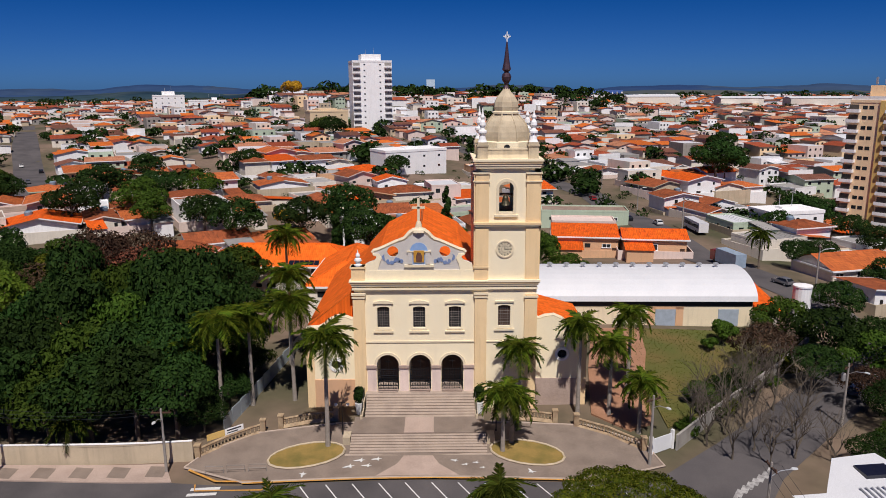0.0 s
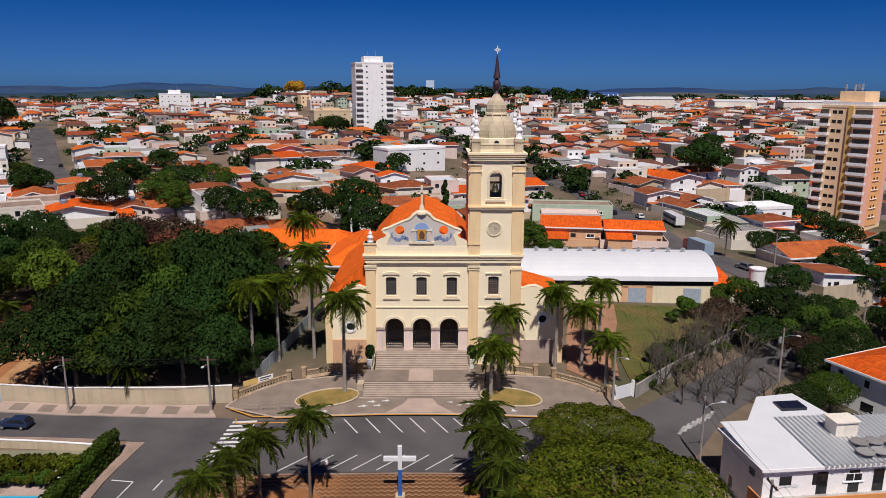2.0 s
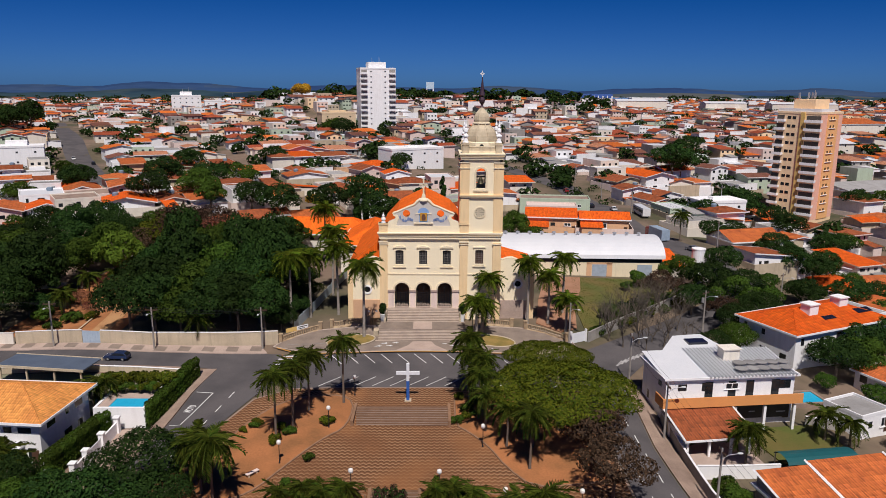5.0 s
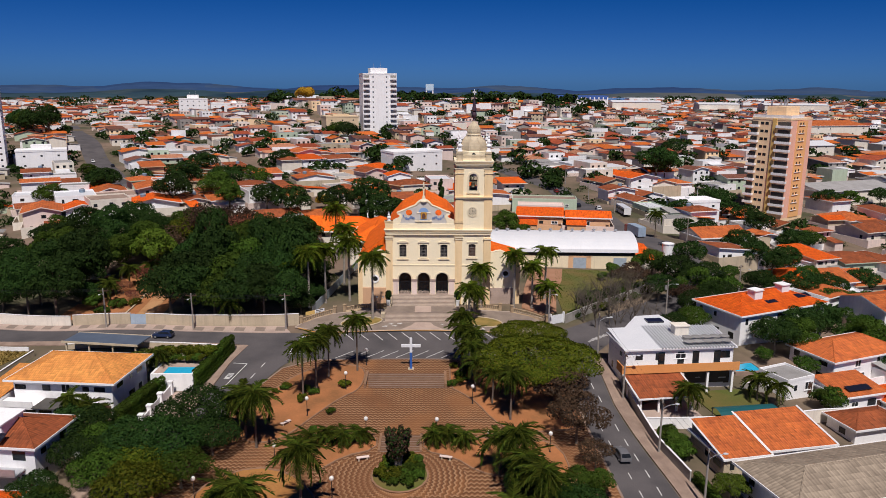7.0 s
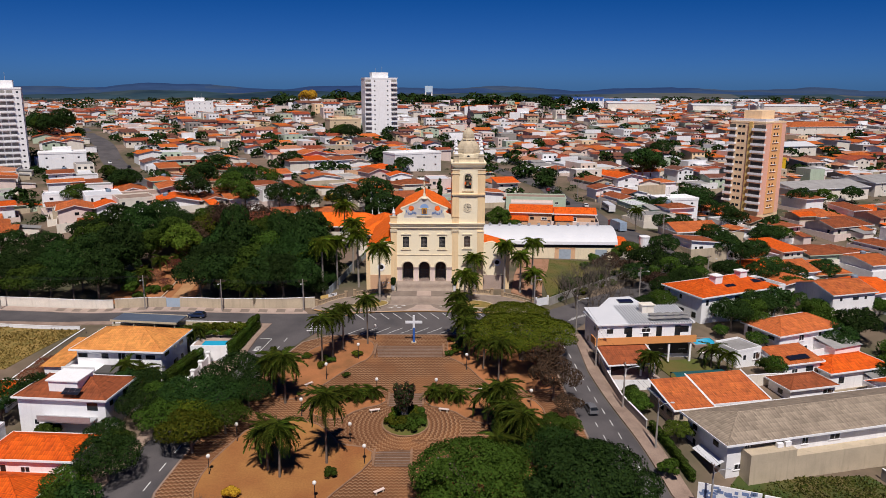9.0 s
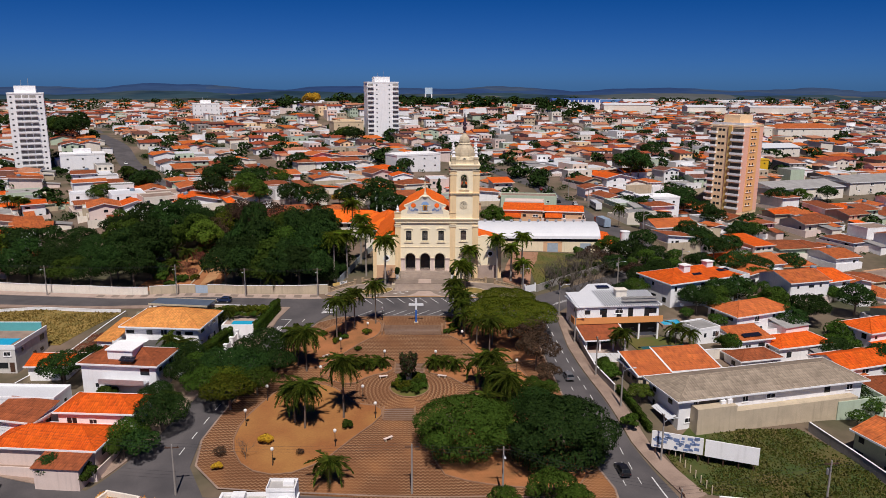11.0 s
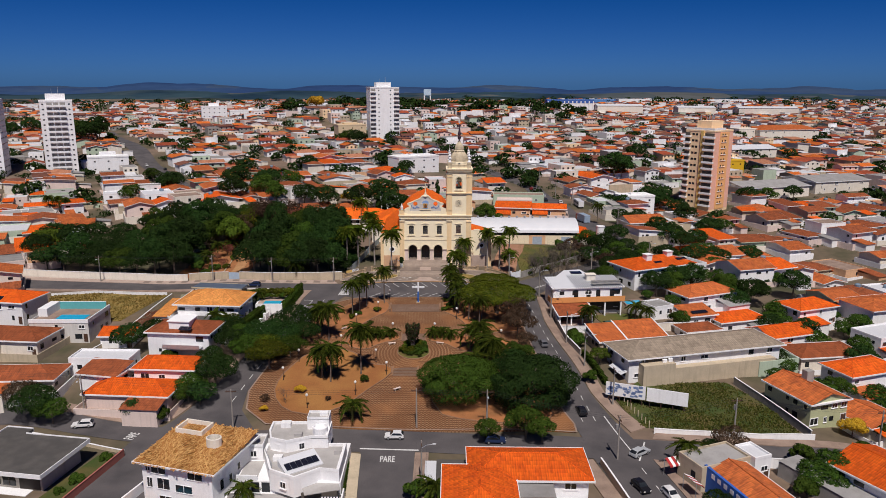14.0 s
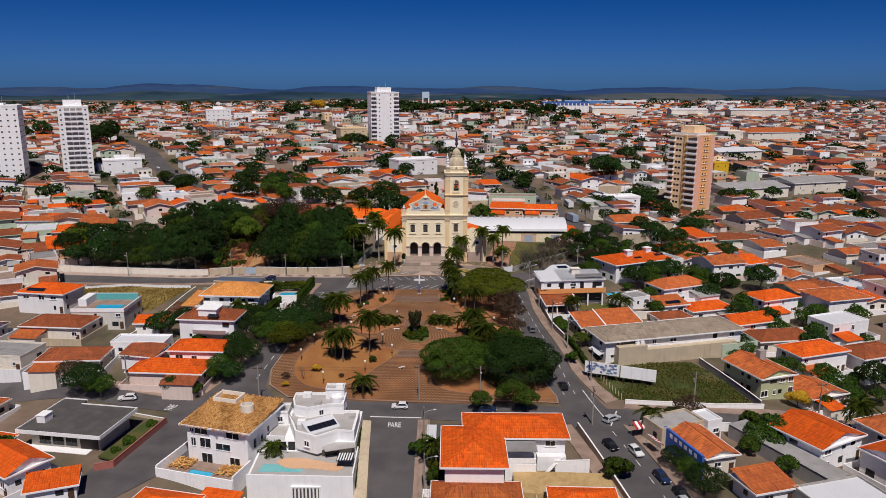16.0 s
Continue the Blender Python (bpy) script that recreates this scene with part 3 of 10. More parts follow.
# plaza with patterned paving
def wave_paving(rings=False):
    m = bpy.data.materials.new("wavy_brick_paving")
    m.use_nodes = True
    n, l = m.node_tree.nodes, m.node_tree.links
    p = n["Principled BSDF"]; p.inputs["Roughness"].default_value = 0.95; p.inputs["Specular IOR Level"].default_value = 0.15
    tc = n.new("ShaderNodeTexCoord")
    sep = n.new("ShaderNodeSeparateXYZ"); l.new(tc.outputs["Object"], sep.inputs[0])
    def mth(op, a, b=None):
        q = n.new("ShaderNodeMath"); q.operation = op
        for i, v in enumerate((a, b)):
            if v is None: continue
            if isinstance(v, (int, float)): q.inputs[i].default_value = v
            else: l.new(v, q.inputs[i])
        return q.outputs[0]
    if rings:
        along = mth("MULTIPLY", mth("ARCTAN2", sep.outputs[0], sep.outputs[1]), 7.0)
        out = mth("SQRT", mth("ADD", mth("MULTIPLY", sep.outputs[0], sep.outputs[0]), mth("MULTIPLY", sep.outputs[1], sep.outputs[1])))
    else:
        along, out = sep.outputs[0], sep.outputs[1]
    saw = mth("PINGPONG", along, 0.38)
    ph = mth("FRACT", mth("MULTIPLY", mth("ADD", out, mth("MULTIPLY", saw, 0.85)), 1 / 0.74))
    band = mth("LESS_THAN", ph, 0.34)
    dark = mth("GREATER_THAN", ph, 0.72)
    ns = n.new("ShaderNodeTexNoise"); ns.inputs["Scale"].default_value = 0.16; ns.inputs["Detail"].default_value = 8
    n2 = n.new("ShaderNodeTexNoise"); n2.inputs["Scale"].default_value = 4.0; n2.inputs["Detail"].default_value = 4
    l.new(tc.outputs["Object"], ns.inputs["Vector"]); l.new(tc.outputs["Object"], n2.inputs["Vector"])
    a = n.new("ShaderNodeMix"); a.data_type = "RGBA"
    a.inputs[6].default_value, a.inputs[7].default_value = (0.13, 0.056, 0.026, 1), (0.21, 0.094, 0.043, 1)
    l.new(n2.outputs[0], a.inputs[0])
    d = n.new("ShaderNodeMix"); d.data_type = "RGBA"; d.inputs[7].default_value = (0.075, 0.034, 0.017, 1)
    l.new(a.outputs[2], d.inputs[6])
    b = n.new("ShaderNodeMix"); b.data_type = "RGBA"
    b.inputs[7].default_value = (0.40, 0.245, 0.14, 1)
    l.new(d.outputs[2], b.inputs[6])
    k = n.new("ShaderNodeMapRange"); k.inputs[1].default_value, k.inputs[2].default_value = 0.3, 0.62; k.inputs[3].default_value, k.inputs[4].default_value = 0.15, 0.7
    l.new(ns.outputs[0], k.inputs[0]); l.new(mth("MULTIPLY", band, k.outputs[0]), b.inputs[0]); l.new(mth("MULTIPLY", dark, k.outputs[0]), d.inputs[0])
    # soil trodden over the bricks
    dirt = n.new("ShaderNodeMix"); dirt.data_type = "RGBA"; dirt.inputs[7].default_value = (0.34, 0.15, 0.06, 1)
    ds = n.new("ShaderNodeTexNoise"); ds.inputs["Scale"].default_value = 0.09; ds.inputs["Detail"].default_value = 9; l.new(tc.outputs["Object"], ds.inputs["Vector"])
    dm = n.new("ShaderNodeMapRange"); dm.inputs[1].default_value, dm.inputs[2].default_value, dm.inputs[4].default_value = 0.52, 0.72, 0.7
    l.new(ds.outputs[0], dm.inputs[0]); l.new(dm.outputs[0], dirt.inputs[0]); l.new(b.outputs[2], dirt.inputs[6])
    l.new(dirt.outputs[2], p.inputs["Base Color"])
    bp = n.new("ShaderNodeBump"); bp.inputs["Strength"].default_value = 0.3; bp.inputs["Distance"].default_value = 0.02
    l.new(ph, bp.inputs["Height"]); l.new(bp.outputs[0], p.inputs["Normal"])
    return m


WAVE, RINGS = wave_paving(), wave_paving(True)
EDGEBRICK = mat("brown_kerb_stone", (0.30, 0.17, 0.10), 0.95, (0.20, 0.11, 0.06), 0.8, 0.7, 0.2)
WEST = [(-20, -29.9), (-25.2, -33), (-30.4, -46), (-33, -58), (-35.9, -72), (-38.1, -83), (-37, -90), (-31.5, -96.5), (-24, -97.8)]
EAST = [(25.3, -30), (26.0, -36), (26.2, -44), (27.0, -58), (28.0, -72), (29.2, -86), (30, -92), (31.2, -97), (31, -100.5)]
ribbon("plaza", WEST, EAST, WAVE, "wavy brown and cream brick plaza paving", "plaza", 0.22, 2.5, 24, 0.35)
for edge in ([(-20, -29.9), (25.3, -30)], [(-24, -97.8), (10, -98.6), (31, -100.5)], WEST, EAST):
    line_strip("plaza_kerb", edge, 0.34, PAVE, "worn kerb along the plaza", 0.27)

TREAD = mat("brick_tread", (0.18, 0.095, 0.052), 0.95, (0.12, 0.06, 0.032), 1.0, 0.7, 0.2)
steps = thing("plaza_steps", "wide brown brick steps across the plaza", "steps", Matrix(), kind="structure")
for k in range(8):
    y1 = -36.2 - 0.66 * k
    z = land(-2, y1 - 0.2) + 0.34
    part("tread", Solid().box(-9.3 + 0.08 * k, y1 - 0.66, z - 0.6, 4.6, y1, z), TREAD, steps)
    part("nosing", Solid().box(-9.3 + 0.08 * k, y1 - 0.70, z - 0.05, 4.6, y1 - 0.60, z + 0.012), PAVE, steps)
for x0 in (-9.2, 4.6):
    part("side_wall", Solid().box(x0 - 0.35, -41.8, -6, x0 + 0.05, -35.9, -3.75), EDGEBRICK, steps)
for name_y, x0, x1, y0, n, rise in ((-56.8, -5.3, 0.4, -56.8, 7, 0.14), (-72.9, -6.7, -1.2, -72.9, 6, 0.12)):
    st = thing("plaza_steps", "flight of brown brick steps on the plaza", "steps", Matrix(), kind="structure")
    za, zb = land(0.5 * (x0 + x1), y0) + 0.3, land(0.5 * (x0 + x1), y0 - 0.7 * n) + 0.3
    for k in range(n):
        z = za + (zb - za) * (k + 0.6) / n
        part("tread", Solid().box(x0, y0 - 0.7 * (k + 1), z - 0.9, x1, y0 - 0.7 * k, z), TREAD, st)
        part("nosing", Solid().box(x0, y0 - 0.7 * (k + 1) - 0.04, z - 0.05, x1, y0 - 0.7 * (k + 1) + 0.06, z + 0.012), PAVE, st)
    for x in (x0 - 0.35, x1):
        part("side_wall", Solid().slope([(x, y0 - 0.7 * n, zb + 0.25), (x + 0.35, y0 - 0.7 * n, zb + 0.25), (x + 0.35, y0, za + 0.25), (x, y0, za + 0.25)]).box(x + 0.01, y0 - 0.7 * n, zb - 1, x + 0.34, y0, zb + 0.2), EDGEBRICK, st)
bed("planting_bed", rounded([(-9.8, -32.5), (-9.8, -42), (-13.2, -45.4), (-17, -52), (-20, -57.5), (-24, -59), (-28, -56), (-27, -47), (-23, -37), (-18, -32.5)], 2), SOIL, "bare orange soil bed with palms", lift=0.3, kerb=EDGEBRICK)
bed("planting_bed", rounded([(-28, -67.5), (-23, -64.5), (-17.5, -66), (-14.2, -69.6), (-12.8, -72), (-7.2, -72.6), (-7.2, -76.6), (-12.4, -84.5), (-16, -90), (-22, -94), (-28.5, -92), (-32.5, -85), (-32.3, -78), (-30, -72)], 1), DRYSOIL, "large ochre soil bed with a few palms", lift=0.32, kerb=EDGEBRICK)
bed("planting_bed", rounded([(-19, -58), (-13.8, -57), (-6, -57), (-5.9, -61), (-10.5, -62.6), (-14, -66), (-19, -63.5)], 1), SOIL, "orange soil bed with low clump palms", lift=0.3, kerb=EDGEBRICK)
bed("planting_bed", rounded([(0.9, -57), (5, -56.8), (12, -58), (16, -62), (13, -67), (8.6, -66), (5.4, -63), (1, -61.6)], 1), SOIL, "orange soil bed with low clump palms", lift=0.3, kerb=EDGEBRICK)
bed("planting_bed", rounded([(5.3, -31.5), (24.5, -31.5), (25, -44), (25.6, -53), (20, -55), (14.5, -56), (11.6, -52), (9.6, -47), (7.2, -43.5), (5.3, -41.5)], 1), SOIL, "shaded orange soil bed under large trees", lift=0.3, kerb=EDGEBRICK)
bed("planting_bed", rounded([(15.5, -58.5), (20, -57.5), (22, -62), (21, -68), (16.5, -69)], 1), SOIL, "small orange soil bed beside a path", lift=0.3, kerb=EDGEBRICK)
bed("planting_bed", rounded([(2, -78), (10, -76), (24, -78), (27, -86), (27.5, -96), (20, -97.5), (10, -95.5), (2.5, -92)], 1), SOIL, "orange soil bed under broad trees", lift=0.3, kerb=EDGEBRICK)
ring = bed("ring_paving", [(-3 + 10.2 * math.cos(a / 28 * 2 * math.pi), -67.6 + 5.9 * math.sin(a / 28 * 2 * math.pi)) for a in range(28)], RINGS, "brick paving laid in wavy rings", "paving", lift=0.25)
ring.data.transform(Matrix.Translation((2.6, 67.2, 8))); ring.location = (-2.6, -67.2, -8)
bed("shrub_bed", [(-2.2 + 3.9 * math.cos(a / 20 * 2 * math.pi), -67.0 + 2.9 * math.sin(a / 20 * 2 * math.pi)) for a in range(20)], LAWN, "round bed of low shrubs", lift=0.4, dome=0.5, kerb=EDGEBRICK)

# forecourt
bed("forecourt", [(-26.5, -13), (-19, -16.6), (20, -16.6), (28, -13.5), (27, -9), (21, -5), (12, -4.5), (-10, -4.5), (-20, -6), (-25, -10)], GREYPAVE, "grey stone forecourt before the church", "forecourt", lift=0.24, kerb=STEP)
line_strip("kerb", [(-19, -16.75), (19, -16.75)], 0.35, YPAINT, "kerb with worn yellow paint", 0.27)

# road markings
for k in range(14):
    x = -15.5 + 2.85 * k
    line_strip("parking_line", [(x, -17.5), (x + 2.1, -20.9)], 0.14, PAINT, "white slanting parking line")
    line_strip("parking_line", [(x - 0.6, -29.0), (x + 2.6, -25.7)], 0.14, PAINT, "white slanting parking line")
for k in range(10):
    y = -17.3 - 1.0 * k
    line_strip("crossing_stripe", [(-24.4 - 0.12 * k, y), (-21.2 - 0.12 * k, y)], 0.5, PAINT, "white zebra crossing stripe", 0.14)
for k in range(7):
    line_strip("crossing_stripe", [(33.5 + 0.9 * k, -19.6 + 0.75 * k), (35.0 + 0.9 * k, -17.4 + 0.75 * k)], 0.42, WORNPAINT, "white zebra crossing stripe", 0.14)
for k in range(14):
    y = -30 - 4.2 * k
    x = -29.6 + (y + 33) * 0.212
    line_strip("lane_dash", [(x, y), (x - 0.4, y - 1.9)], 0.16, PAINT, "white dashed lane line", 0.15)
for k in range(15):
    y = -33 - 4.3 * k
    x = 31.0 + (y + 44) * -0.098
    line_strip("lane_dash", [(x, y), (x + 0.12, y - 2)], 0.14, PAINT, "white dashed lane line", 0.15)
    if y < -45:
        line_strip("lane_dash", [(x - 2.7 , y - 1), (x - 2.6, y - 2.6)], 0.12, PAINT, "white dashed lane line", 0.15)
for k in range(9):
    y = -114 - 6 * k
    line_strip("lane_dash", [(40.2 + 0.14 * -(y + 114), y), (40.5 + 0.14 * -(y + 114), y - 2.2)], 0.15, PAINT, "white dashed lane line", 0.15)
line_strip("stop_line", [(-11.6, -105.6), (-0.3, -106.1)], 0.4, PAINT, "white stop line", 0.15)
line_strip("lane_line", [(38.2, -93), (39.4, -103), (40.3, -109.6)], 0.24, PAINT, "white line along the street edge", 0.15)
line_strip("stop_line", [(43.6, -104), (40.5, -111.5)], 0.3, PAINT, "white stop line", 0.15)
line_strip("lane_line", [(-35.0, -29.6), (-32.3, -30.1)], 0.15, PAINT, "white parking bay line", 0.15)
line_strip("lane_line", [(-32.3, -30.1), (-34.4, -39.2), (-36.0, -39.2)], 0.15, PAINT, "white parking bay line", 0.15)


def lettering(text, size, at, rz, label, material=PAINT):
    cu = bpy.data.curves.new("lettering", "FONT")
    cu.body, cu.size, cu.extrude, cu.offset, cu.align_x = text, size, 0.004, 0.025, "CENTER"
    tmp = bpy.data.objects.new("lettering", cu)
    scene.collection.objects.link(tmp)
    me = bpy.data.meshes.new_from_object(tmp.evaluated_get(bpy.context.evaluated_depsgraph_get()))
    bpy.data.objects.remove(tmp)
    me.materials.clear(); me.materials.append(material)
    x, y = at
    ob = new("painted_word", me)
    c, s = math.cos(radians(rz)), math.sin(radians(rz))
    def tilt(p):
        u, v = p[0] * 0.72, p[1] * 1.7                      # road letters are drawn tall and narrow
        X, Y = x + c * u - s * v, y + s * u + c * v
        return (X, Y, land(X, Y) + 0.15 + p[2])
    for v in me.vertices:
        v.co = tilt(v.co)
    return tagged(ob, label, "road marking", kind="structure")


lettering("PARE", 1.75, (-6.1, -110.2), 0, "white painted word on the asphalt")
lettering("PARE", 1.7, (-57.3, -97.9), 78, "white painted word on the asphalt")
lettering("MOTO", 0.95, (-33.9, -34.7), 77, "white painted word on the asphalt")
line_strip("corner_marking", [(-24.2, -16.4), (-23.9, -17.6), (-16.6, -18.0), (-16.0, -17.0)], 0.22, YPAINT, "worn orange lines of a marked road corner", 0.16)
BARS = mat("grey_brown_window_bars", (0.24, 0.22, 0.20), 0.6, (0.18, 0.16, 0.15), 2, 0.5, 0.0)

# ---- the church ----
def arc(cx, cz, r, a0, a1, n):
    return [(cx + r * math.cos(radians(a0 + (a1 - a0) * i / n)), cz + r * math.sin(radians(a0 + (a1 - a0) * i / n))) for i in range(n + 1)]


def arched(cx, w, z0, spring, n=12):
    """Outline of a round-headed opening."""
    return [(cx - w / 2, z0), (cx + w / 2, z0)] + arc(cx, spring, w / 2, 0, 180, n)


def segmental(cx, w, z0, z1, rise=0.15):
    return [(cx - w / 2, z0), (cx + w / 2, z0), (cx + w / 2, z1 - rise)] + [(cx + w / 2 - w * k / 6, z1 - rise + rise * math.sin(math.pi * k / 6)) for k in range(1, 6)] + [(cx - w / 2, z1 - rise)]


church = thing("church", "cream and ochre twin-storey baroque church with a tall clock tower", "church", Matrix())
ARCH_X = (-4.1, 0.05, 4.2)
WIN_X = (-4.55, 0.0, 4.55)
gates = [arched(x, 2.8, 0, 3.55) for x in ARCH_X]
panes = [segmental(x, 1.55, 8.55, 11.45) for x in WIN_X]
part("front_wall", Solid().plate([(-8.2, -3), (8.5, -3), (8.5, 14.2), (-8.2, 14.2)], 0, 0.8, gates + panes), CREAM, church)
part("nave_wall", Solid().box(-8.2, 3.8, -3, 8.3, 30, 13.4).box(-8.2, 0.8, 7.4, -7.4, 3.8, 13.4).box(7.6, 0.8, 7.4, 8.3, 3.8, 13.4).box(-8.2, 0.8, -3, -7.0, 3.8, 7.4).box(7.1, 0.8, -3, 8.3, 3.8, 7.4), CREAM, church)
part("porch_floor", Solid().box(-7.0, -1.0, -2.9, 7.1, 3.8, 0.0), STEP, church, "pale stone porch floor")
# Ceiling takes the painted shade colour so the porch reads dim.
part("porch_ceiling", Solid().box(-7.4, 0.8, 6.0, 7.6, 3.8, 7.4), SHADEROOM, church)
for x in ARCH_X:
    d = part("door", Solid().plate(arched(x, 2.5, 0.02, 3.5), 3.62, 3.78), BROWNWOOD, church, "dark wooden church door")
    g = Solid()
    for i in range(9):
        u = x - 1.3 + 2.6 * i / 8
        g.tube([(u, 0.42, 0.02), (u, 0.42, 3.1 + (0.5 if i == 4 else 0))], 0.03, 5)
    for z in (0.08, 0.5, 1.05, 1.9, 2.75):
        g.box(x - 1.36, 0.38, z, x + 1.36, 0.46, z + 0.07)
    for i in range(8):
        for z in (0.78, 1.5, 2.3):
            cx = x - 1.14 + 2.6 * i / 8
            g.tube([(cx + 0.13 * math.cos(a * math.pi / 4), 0.42, z + 0.2 * math.sin(a * math.pi / 4)) for a in range(9)], 0.02, 4)
    g.tube([(x, 0.42, 3.1), (x, 0.42, 4.3)], 0.04, 5).box(x - 0.35, 0.4, 3.85, x + 0.35, 0.45, 3.93)
    part("iron_gate", g, IRON, church, "dark scrolled wrought iron gate")
    part("gate_threshold", Solid().box(x - 1.35, -0.2, 0.0, x + 1.35, 0.3, 0.12), PINKPAVE, church)
    part("arch_moulding", Solid().plate(arc(x, 3.55, 1.75, 0, 180, 16) + arc(x, 3.55, 1.42, 180, 0, 16), -0.14, 0.02), TRIM, church)
    part("railing_panel", Solid().box(x - 1.25, -0.62, 0.08, x + 1.25, -0.56, 0.14).box(x - 1.25, -0.62, 0.75, x + 1.25, -0.56, 0.82).box(x - 1.25, -0.61, 0.4, x + 1.25, -0.57, 0.45).box(x - 1.25, -0.62, 0, x - 1.18, -0.56, 0.82).box(x + 1.18, -0.62, 0, x + 1.25, -0.56, 0.82), PINKPAVE, church)
for a, b in ((-6.75, -5.6), (-2.6, -1.45), (1.55, 2.7), (5.7, 6.95)):
    part("porch_pier", Solid().box(a, -0.12, 0, b, 0.02, 3.2), PINKISH, church, "pale pink stone pier facing")
    part("impost", Solid().box(a - 0.1, -0.3, 3.2, b + 0.1, 0.06, 3.55), PINKPAVE, church)
for x in WIN_X:
    w = part("window", Solid().plate(segmental(x, 1.55, 8.55, 11.45), 0.42, 0.48), GLASS, church)
    fr = Solid().plate(segmental(x, 2.1, 8.35, 11.75), -0.08, 0.03, [segmental(x, 1.56, 8.56, 11.44)])
    part("window_surround", fr, CREAM, w)
    part("window_sill", Solid().box(x - 1.25, -0.22, 8.0, x + 1.25, 0.02, 8.2), TRIM, w)
    part("window_hood", Solid().plate([(x - 1.25, 11.85), (x + 1.25, 11.85), (x + 1.25, 12.02)] + [(x + 1.25 - 2.5 * k / 8, 12.02 + 0.26 * math.sin(math.pi * k / 8)) for k in range(1, 8)] + [(x - 1.25, 12.02)], -0.26, 0.02), TRIM, w)
    bars = Solid()
    for i in range(6):
        u = x - 0.75 + 1.5 * i / 5
        bars.box(u - 0.02, 0.26, 8.56, u + 0.02, 0.30, 11.36)
    for i in range(9):
        z = 8.65 + 2.65 * i / 8
        bars.box(x - 0.77, 0.25, z - 0.02, x + 0.77, 0.29, z + 0.02)
    tagged(part("window_grille", bars, BARS, w), kind="stuff")
for a, b in ((-8.35, -6.85), (7.05, 8.55)):
    part("pilaster", Solid().box(a, -0.35, -2.2, b, 0.03, 13.0), OCHRE, church, "ochre painted pilaster")
    part("pilaster_cap", Solid().box(a - 0.16, -0.53, 13.0, b + 0.16, 0.05, 13.25), TRIM, church)
    part("pilaster_band", Solid().box(a - 0.1, -0.47, 12.6, b + 0.1, 0.05, 12.8), TRIM, church)
part("string_course", Solid().box(-6.85, -0.12, 6.62, 7.05, 0.02, 6.82), TRIM, church)
for z0, z1, o in ((13.7, 13.95, 0.10), (14.2, 14.5, 0.16), (14.5, 14.75, 0.30), (14.75, 14.9, 0.42)):
    part("cornice", Solid().box(-8.3 - o, -0.35 - o, z0, 8.5 + min(o, 0.1), 0.9, z1), OCHRE if z0 == 14.5 else CREAM, church)
part("parapet", Solid().box(-8.2, -0.2, 14.9, 8.4, 0.75, 16.2), CREAM, church)
for a, b in ((-8.45, -6.75), (6.95, 8.6)):
    part("pedestal", Solid().box(a, -0.4, 14.9, b, 1.0, 16.7).box(a - 0.12, -0.52, 16.45, b + 0.12, 1.1, 16.7), OCHRE, church)
    cx = (a + b) / 2
    part("urn_finial", Solid().lathe([(0.5, 16.7), (0.5, 16.85), (0.28, 16.95), (0.28, 17.1), (0.48, 17.35), (0.42, 17.6), (0.2, 17.75), (0.3, 17.95), (0.22, 18.2), (0.07, 18.35), (0.05, 18.75)], 12, cx, 0.3), WHITE, church, "white plaster urn finial", True)
half = [(0, 21.2), (-0.6, 21.1), (-1.1, 20.75), (-1.55, 20.25), (-1.9, 20.0), (-2.5, 19.8), (-3.0, 19.6), (-3.65, 19.3), (-4.3, 19.0), (-5.0, 18.7), (-5.55, 18.55), (-5.75, 18.3), (-5.6, 18.1), (-5.3, 18.0), (-5.25, 17.75), (-5.6, 17.4), (-6.1, 17.25), (-6.6, 17.0), (-6.7, 16.2)]
outline = half + [(-x + 0.1, z) for x, z in half[1:]][::-1]
eye = lambda cx: [(cx + 0.7 * math.cos(a * math.pi / 8), 18.55 + 0.7 * math.sin(a * math.pi / 8)) for a in range(16)]
part("gable", Solid().plate(outline, -0.05, 0.35, [eye(-3.2), eye(3.3)]), STONE, church, "curved gable with grey mural ground")
rim = half[:12]
for sgn in (1, -1):
    part("gable_moulding", Solid().tube([(0.05 + sgn * (x - 0.05) if sgn < 0 else x, 0.1, z + 0.12) for x, z in rim], [0.34, 0.34, 0.33, 0.3, 0.28] + [0.26] * 7, 6), TRIM, church)
    part("gable_volute", Solid().plate([((sgn * (x)) + (0.1 if sgn < 0 else 0), z) for x, z in half[11:] + [(-5.1, 16.2), (-4.9, 17.0), (-4.6, 17.7), (-4.9, 18.3)]], -0.16, -0.04), CREAM, church)
    s = Solid()
    for k in range(5):
        c0 = sgn * (2.1 + 0.42 * k)
        s.plate([(c0 + sgn * 0.36 * math.cos(a * 0.55 + k) * (1 - a / 14), 17.25 + 0.12 * (k % 3) + 0.45 * math.sin(a * 0.55 + k) * (1 - a / 14)) for a in range(9)], -0.11, -0.052)
    s.plate([(sgn * 4.1, 17.3), (sgn * 4.5, 17.6), (sgn * 4.55, 18.0), (sgn * 4.2, 18.3), (sgn * 4.3, 18.05), (sgn * 4.2, 17.7)], -0.11, -0.052)
    part("mural_flourish", s, MURALBLUE, church, "blue painted flourish")
part("icon_niche", Solid().plate(arched(0.05, 2.2, 16.9, 18.6), -0.09, -0.04), SKYBLUE, church, "light blue painted niche")
part("icon_panel", Solid().box(-0.62, -0.22, 17.2, 0.72, -0.08, 18.7), GOLD, church, "gold and maroon mosaic panel")
part("icon_shape", Solid().plate([(-0.3, 17.3), (0.42, 17.3), (0.5, 17.9), (0.25, 18.45), (-0.1, 18.5), (-0.32, 18.0)], -0.25, -0.21), MAROON, church)
